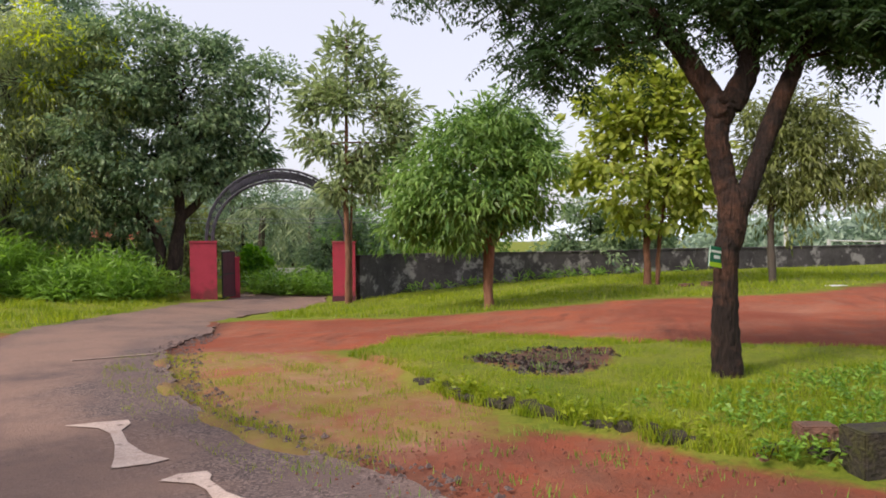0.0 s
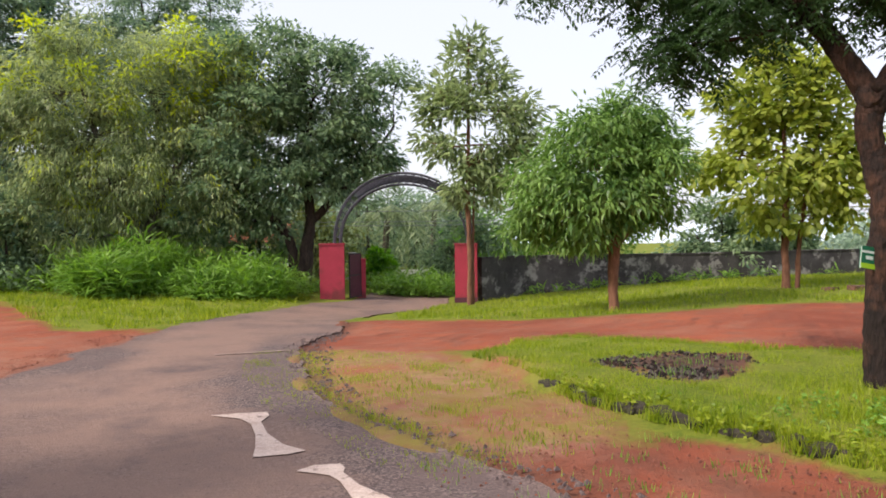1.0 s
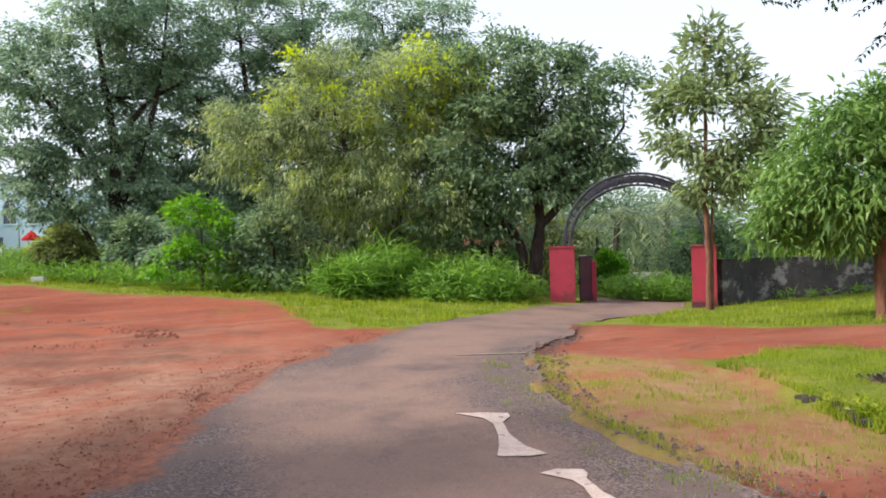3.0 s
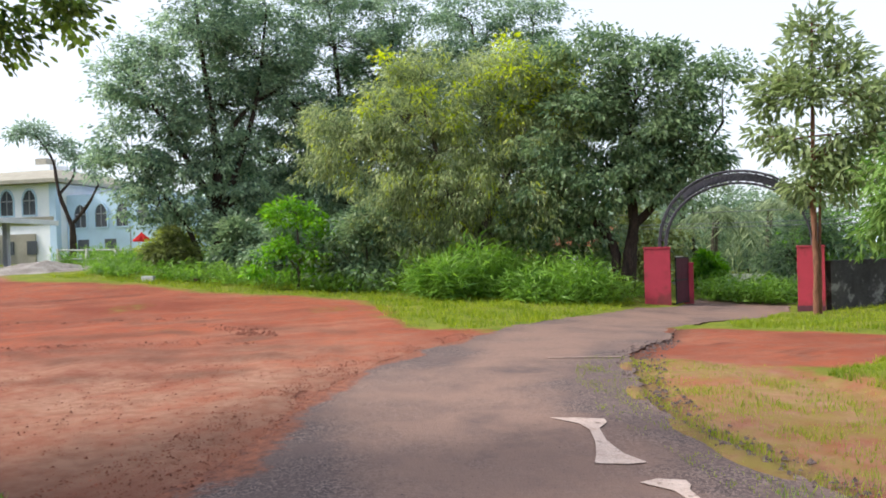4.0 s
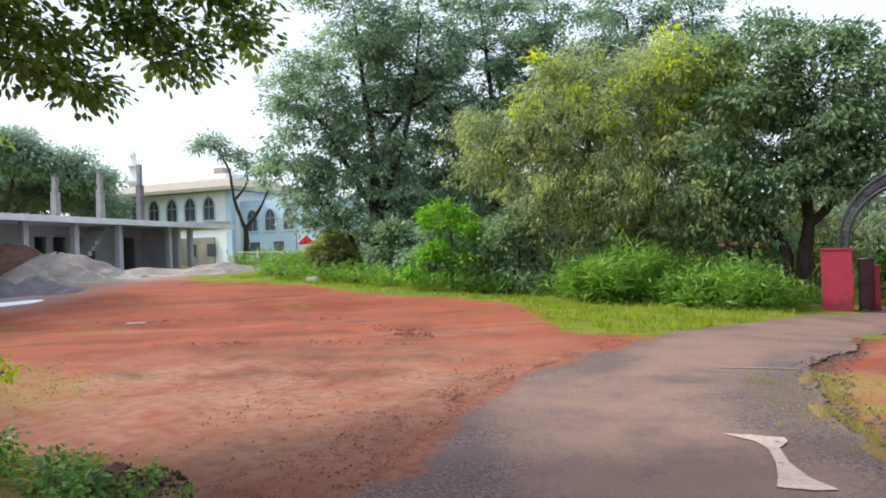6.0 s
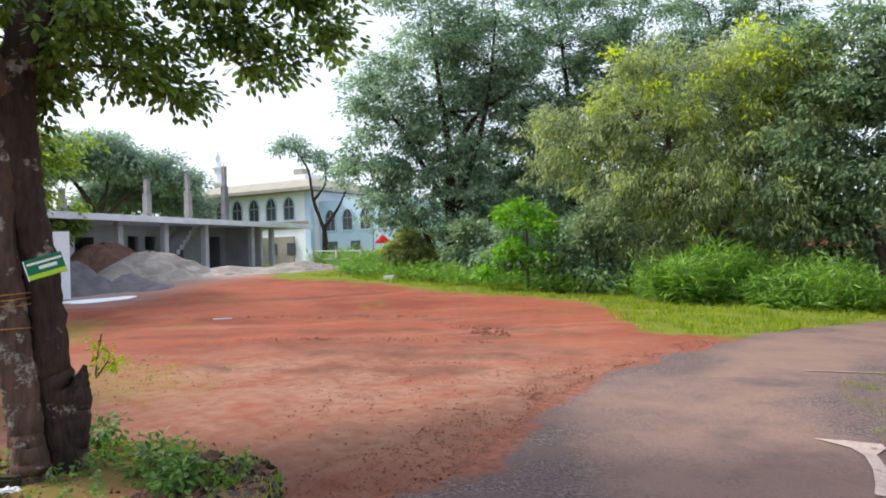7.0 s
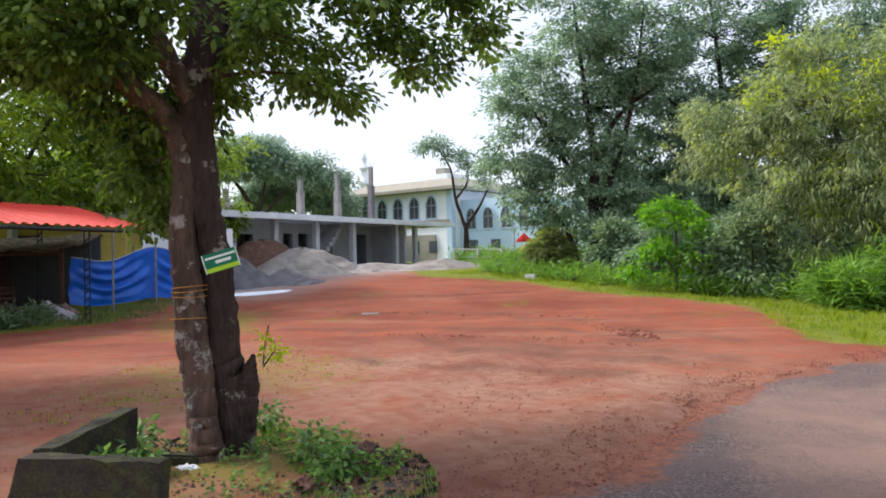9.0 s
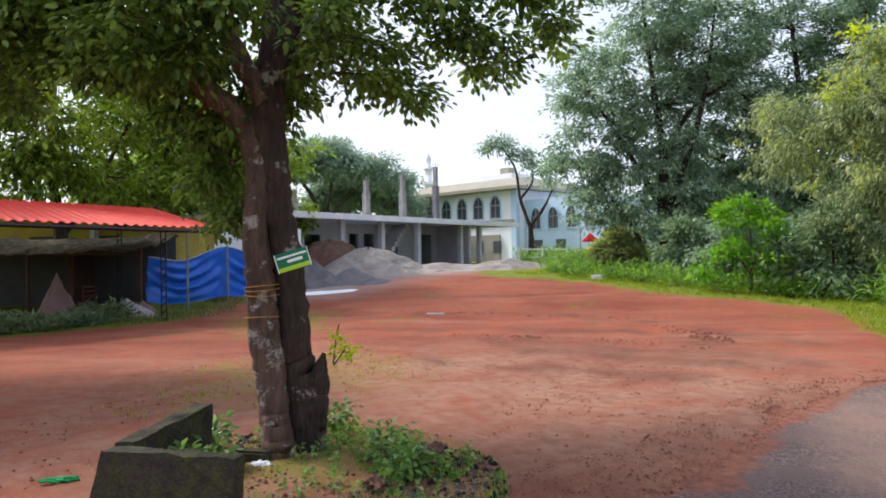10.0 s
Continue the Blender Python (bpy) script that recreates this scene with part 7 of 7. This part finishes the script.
leaf_litter("dry twigs and pebbles on the red plot", [(-4.9, 2.6), (-5.6, 6), (-6.5, 9), (-11, 11), (-15, 7), (-12, 1), (-8.5, -0.5), (-6.5, -0.5), (-7.5, 3.2)], 6000, 125, CLOD, 0.011)
leaf_litter("broken line of clods along an old rut", [(-21.0, 9.0), (-17.0, 12.1), (-14.5, 14.0), (-14.2, 13.7), (-16.8, 11.7), (-20.7, 8.7)], 420, 127, CLOD, 0.04)
leaf_litter("scattered clods in the red plot", [(-13.5, 12.4), (-11.0, 12.2), (-10.0, 11.2), (-10.6, 11.0), (-12.6, 11.8)], 380, 128, CLOD, 0.03)
leaf_litter("clods along a wheel rut", [(-14.6, 7.8), (-12.0, 9.6), (-9.6, 10.2), (-9.6, 10.0), (-12.0, 9.2), (-14.4, 7.5)], 260, 129, CLOD, 0.028)
leaf_litter("dry leaves and rubbish below the tree", [(-5.0, 1.6), (-5.0, 2.6), (-6.0, 3.0), (-7.0, 2.4), (-6.4, 1.3)], 900, 126, BARK_RED, 0.03)


# painted markings
def marking(name, label, outline, lift=0.008, paint=PAINT):
    """Road paint as a thin sheet that follows the asphalt."""
    bm = bmesh.new()
    face = bm.faces.new([bm.verts.new((x, y, 0)) for x, y in outline])
    bmesh.ops.triangulate(bm, faces=[face])
    bmesh.ops.subdivide_edges(bm, edges=bm.edges, cuts=4)
    for v in bm.verts:
        v.co.z = float(road_top(v.co.x, v.co.y)) + lift
    got = bmesh.ops.extrude_face_region(bm, geom=bm.faces[:])
    for v in got["geom"]:
        if isinstance(v, bmesh.types.BMVert):
            v.co.z += 0.003
    bmesh.ops.recalc_face_normals(bm, faces=bm.faces)
    tagged(part(name, bm, paint), label, "marking", kind="structure")


marking("road_marking", "worn whitish painted arrow on the asphalt", [(-2.67, 6.72), (-2.45, 6.8), (-2.2, 6.84), (-2.14, 6.72), (-2.14, 6.5), (-1.97, 6.15), (-1.75, 5.85), (-1.53, 5.69), (-1.64, 5.6), (-1.87, 5.52), (-1.93, 5.75), (-2.05, 6.1), (-2.2, 6.42), (-2.36, 6.6)])
marking("road_marking", "worn whitish painted arrow stem on the asphalt", [(-1.46, 5.22), (-1.38, 5.34), (-1.2, 5.38), (-1.15, 5.3), (-1.14, 5.2), (-0.98, 4.95), (-0.74, 4.72), (-0.5, 4.6), (-0.6, 4.48), (-0.84, 4.4), (-0.95, 4.66), (-1.12, 5.02), (-1.22, 5.14)])
marking("road_marking", "faded thin white line across the asphalt", [(-4.05, 10.17), (-3.6, 10.41), (-3.1, 10.63), (-3.1, 10.56), (-3.6, 10.32), (-4.02, 10.12)], paint=FAINT)


# notice boards on the trees
def notice(x, y, z, rz, tilt, w, h, label, yaw_off=0):
    ob = tagged(new("notice_board"), label, "sign")
    ob.matrix_basis = pose(x, y, z, 0, 0, rz) @ pose(0, 0, 0, 0, tilt, 0)
    box_part("board", (-w / 2, w / 2, -0.006, 0.006, -h / 2, h / 2), SIGN_GREEN, ob, 0.002)
    box_part("stripe", (-w / 2 + 0.003, w / 2 - 0.003, -0.009, -0.0065, -h / 2 + 0.003, -h / 2 + h * 0.24), SIGN_LIME, ob, 0, "lime green stripe")
    box_part("upper_line", (-w * 0.44, w * 0.46, -0.009, -0.0065, h * 0.2, h * 0.31), SIGN_WHITE, ob, 0, "small pale line of lettering")
    box_part("lower_line", (-w * 0.16, w * 0.3, -0.009, -0.0065, -h * 0.08, h * 0.08), SIGN_WHITE, ob, 0, "white line of lettering")
    for sx in (-1, 1):
        box_part("edge_strip", (sx * w / 2 - 0.004, sx * w / 2 + 0.004, -0.0085, -0.006, -h / 2, h / 2), SIGN_WHITE, ob)


notice(-6.12, 1.84, 1.64, 66, -16, 0.26, 0.15, "green notice board with a lime stripe nailed on the trunk")
notice(3.17, 7.29, 1.31, 30, 8, 0.2, 0.2, "green and lime notice board on the dark trunk")

# twine and stub shoots on the twin trunk
for k, (zz, r) in enumerate([(1.36, 0.142), (1.4, 0.142), (1.43, 0.141), (1.17, 0.146)]):
    a = np.linspace(0, 2 * np.pi, 25)
    ca, sa = math.cos(radians(74.1)), math.sin(radians(74.1))
    uu = -0.155 + np.cos(a) * r
    vv = np.sin(a) * r
    ring = np.stack([-6.55 + uu * ca - vv * sa, 1.86 + uu * sa + vv * ca, zz + 0.012 * np.sin(a + k)], -1)
    v, f = tube_arrays(ring, np.full(25, 0.004), 5)
    tagged(part_np("twine", v, f, ROPE), "orange twine wound round the lichened trunk", "twine", "turns of twine")
tree("sprout", "yellow-green sprout growing from the torn stub", -6.3, 2.22, [[(0, 0, 0.78, 0.008), (0.02, 0, 0.95, 0.006), (0.05, 0, 1.1, 0.004)], [(0, 0, 0.76, 0.007), (0.1, 0, 0.9, 0.004)]],
     [(0.06, 0, 0.98, 0.12, 0.1, 0.12, 12), (0.14, 0, 0.86, 0.08, 0.08, 0.05, 6)], BARK_GREY, LEAF_TIPS, 0.055, 0.035, 4, 0.07, 0.3, 0.3, seed=130, category="plant", wood="stem")
for k, (bx, by, s) in enumerate([(-6.9, 1.35, 0.8), (-6.35, 1.3, 0.6), (-6.0, 2.6, 0.7), (-5.4, 2.5, 0.6), (-6.9, 2.5, 0.9), (-6.2, 1.0, 0.6)]):
    tree("low_plant", "low leafy plant at the foot of the tree", bx, by, [[(0, 0, 0, 0.01), (0.02, 0, 0.2 * s, 0.006)], [(0, 0, 0, 0.008), (-0.1 * s, 0, 0.16 * s, 0.005)]],
         [(0, 0, 0.24 * s, 0.22 * s, 0.22 * s, 0.14 * s, 16), (-0.15 * s, 0, 0.14 * s, 0.14 * s, 0.14 * s, 0.08 * s, 8)], BARK_GREY, LEAF_MANGO, 0.08, 0.055, 6, 0.1, 0.2, 0.3, seed=140 + k, category="plant", wood="stem", z=hz(bx, by) + (0.0 if k != 5 else 0.05))


def crumpled(name, label, x, y, size, mat, seed, cat="litter"):
    g = np.random.default_rng(seed)
    bm = bmesh.new()
    bmesh.ops.create_icosphere(bm, subdivisions=3, radius=1)
    for v in bm.verts:
        k = 0.75 + 0.35 * float(wobble(v.co.x * 2.3, v.co.y * 2.3 + v.co.z * 2, 0.45, seed))
        v.co = Vector((v.co.x * size[0] * k, v.co.y * size[1] * k, max(v.co.z, -0.5) * size[2] * k))
    ob = part(name, bm, mat)
    ob.matrix_basis = pose(x, y, hz(x, y) + size[2] * 0.4, 0, 0, seed * 40)
    tagged(ob, label, cat)


crumpled("plastic_bag", "crumpled white plastic bag below the tree", -6.33, 1.62, (0.13, 0.07, 0.045), PAPER, 1)
crumpled("plastic_bottle", "flattened green plastic bottle on red soil", -6.75, 0.2, (0.17, 0.045, 0.035), GREEN_PLASTIC, 2)
crumpled("clod", "dark clod of earth in the weeds", -5.75, 2.85, (0.2, 0.14, 0.14), STONE, 3, "stone")
crumpled("clod", "grey-brown clod of earth in the weeds", -5.35, 2.2, (0.16, 0.12, 0.08), STONE, 4, "stone")
crumpled("clod", "dark clod at the edge of the plot", -5.9, 2.55, (0.13, 0.1, 0.1), STONE, 5, "stone")


# rails, poles and cables
def bar(name, label, a, b, r, mat, category, group=""):
    v, f = tube_arrays(np.array([a, b], float), np.array([r, r]), 8)
    tagged(part_np(name, v, f, mat), label, category, group)


def low_fence(label, x0, y0, x1, y1, n, h):
    ob = tagged(empty("low_fence", 0, 0, 0), label, "fence")
    for k in range(n):
        q = k / (n - 1)
        x, y = x0 * (1 - q) + x1 * q, y0 * (1 - q) + y1 * q
        box_part("post", (x - 0.07, x + 0.07, y - 0.07, y + 0.07, hz(x, y) - 0.2, hz(x, y) + h), FENCE_WHITE, ob, 0.01)
    for z in (h - 0.08, h * 0.45):
        v, f = tube_arrays(np.array([[x0, y0, hz(x0, y0) + z], [x1, y1, hz(x1, y1) + z]]), np.array([0.04, 0.04]), 6)
        part_np("rail", v, f, FENCE_WHITE, ob)


low_fence("low white rail fence in front of the thin tree", -35.4, 23.3, -31.4, 25.3, 4, 0.95)
low_fence("white post and rail fence beyond the compound wall", 23.9, 38.6, 30.0, 38.6, 3, 1.5)
bar("utility_pole", "pale concrete pole beyond the compound wall", (22.0, 39.5, -0.8), (22.0, 39.5, 3.0), 0.12, FENCE_WHITE, "pole")
bar("flag_pole", "thin pole carrying a red flag", (-34.9, 27.2, 1.0), (-34.9, 27.2, 3.3), 0.03, STEEL, "pole")
draped("red_flag", "small red flag cloth hanging by the hedge", -34.5, 27.6, 40, 0.9, 0.3, 0.45, RED_CLOTH, 5)
bpy.data.objects["red_flag"].location.z = 2.55
for k, zz in enumerate((2.62, 2.2, 2.05)):
    p = np.array([[-16 + 3 * s, 29.5, zz + 0.012 * (s - 5) ** 2] for s in range(11)])
    v, f = tube_arrays(p, np.full(len(p), 0.014), 5)
    tagged(part_np("cable", v, f, STEEL), "thin overhead cable beyond the gate", "cable", "overhead cables")
low = tagged(empty("low_wall", -4.6, 34.0, hz(-4.6, 34.0), 4), "pale washed low wall beyond the gate", "wall")
box_part("wall_body", (-5, 5, -0.1, 0.1, -0.3, 0.62), PALE_WALL, low, 0.02)
small = tagged(empty("tiled_house", -13.6, 40.5, hz(-13.6, 40.5), 15), "small house with orange tiled roof in the trees", "house")
box_part("wall", (-1.6, 1.6, 0, 3, -0.3, 1.3), WHITE_WASH, small, 0.02)
bm = bmesh.new()
r = [bm.verts.new(p) for p in ((-1.9, -0.4, 1.2), (1.9, -0.4, 1.2), (1.9, 3.4, 1.2), (-1.9, 3.4, 1.2), (-1.9, 1.5, 2.3), (1.9, 1.5, 2.3))]
for q in ((0, 1, 5, 4), (2, 3, 4, 5), (0, 4, 3), (1, 2, 5), (3, 2, 1, 0)):
    bm.faces.new([r[k] for k in q])
part("roof", bm, TILE_ORANGE, small, "orange tiled roof")

# backdrop ring whose pale blue colour and glow are painted as distant haze
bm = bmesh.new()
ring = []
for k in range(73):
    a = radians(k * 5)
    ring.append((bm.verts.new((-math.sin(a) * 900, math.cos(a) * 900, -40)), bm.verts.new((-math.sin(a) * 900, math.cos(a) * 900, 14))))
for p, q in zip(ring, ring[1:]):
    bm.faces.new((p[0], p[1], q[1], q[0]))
HAZE_GLOW = bpy.data.materials.new("glowing_haze_backdrop")
HAZE_GLOW.use_nodes = True
hb = HAZE_GLOW.node_tree.nodes["Principled BSDF"]
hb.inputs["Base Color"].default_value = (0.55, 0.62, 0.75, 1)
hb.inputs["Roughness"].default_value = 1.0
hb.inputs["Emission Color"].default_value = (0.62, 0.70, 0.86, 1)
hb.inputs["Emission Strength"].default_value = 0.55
tagged(part("backdrop", bm, HAZE_GLOW), "pale blue glowing backdrop ring painted as far haze", "backdrop", kind="structure")
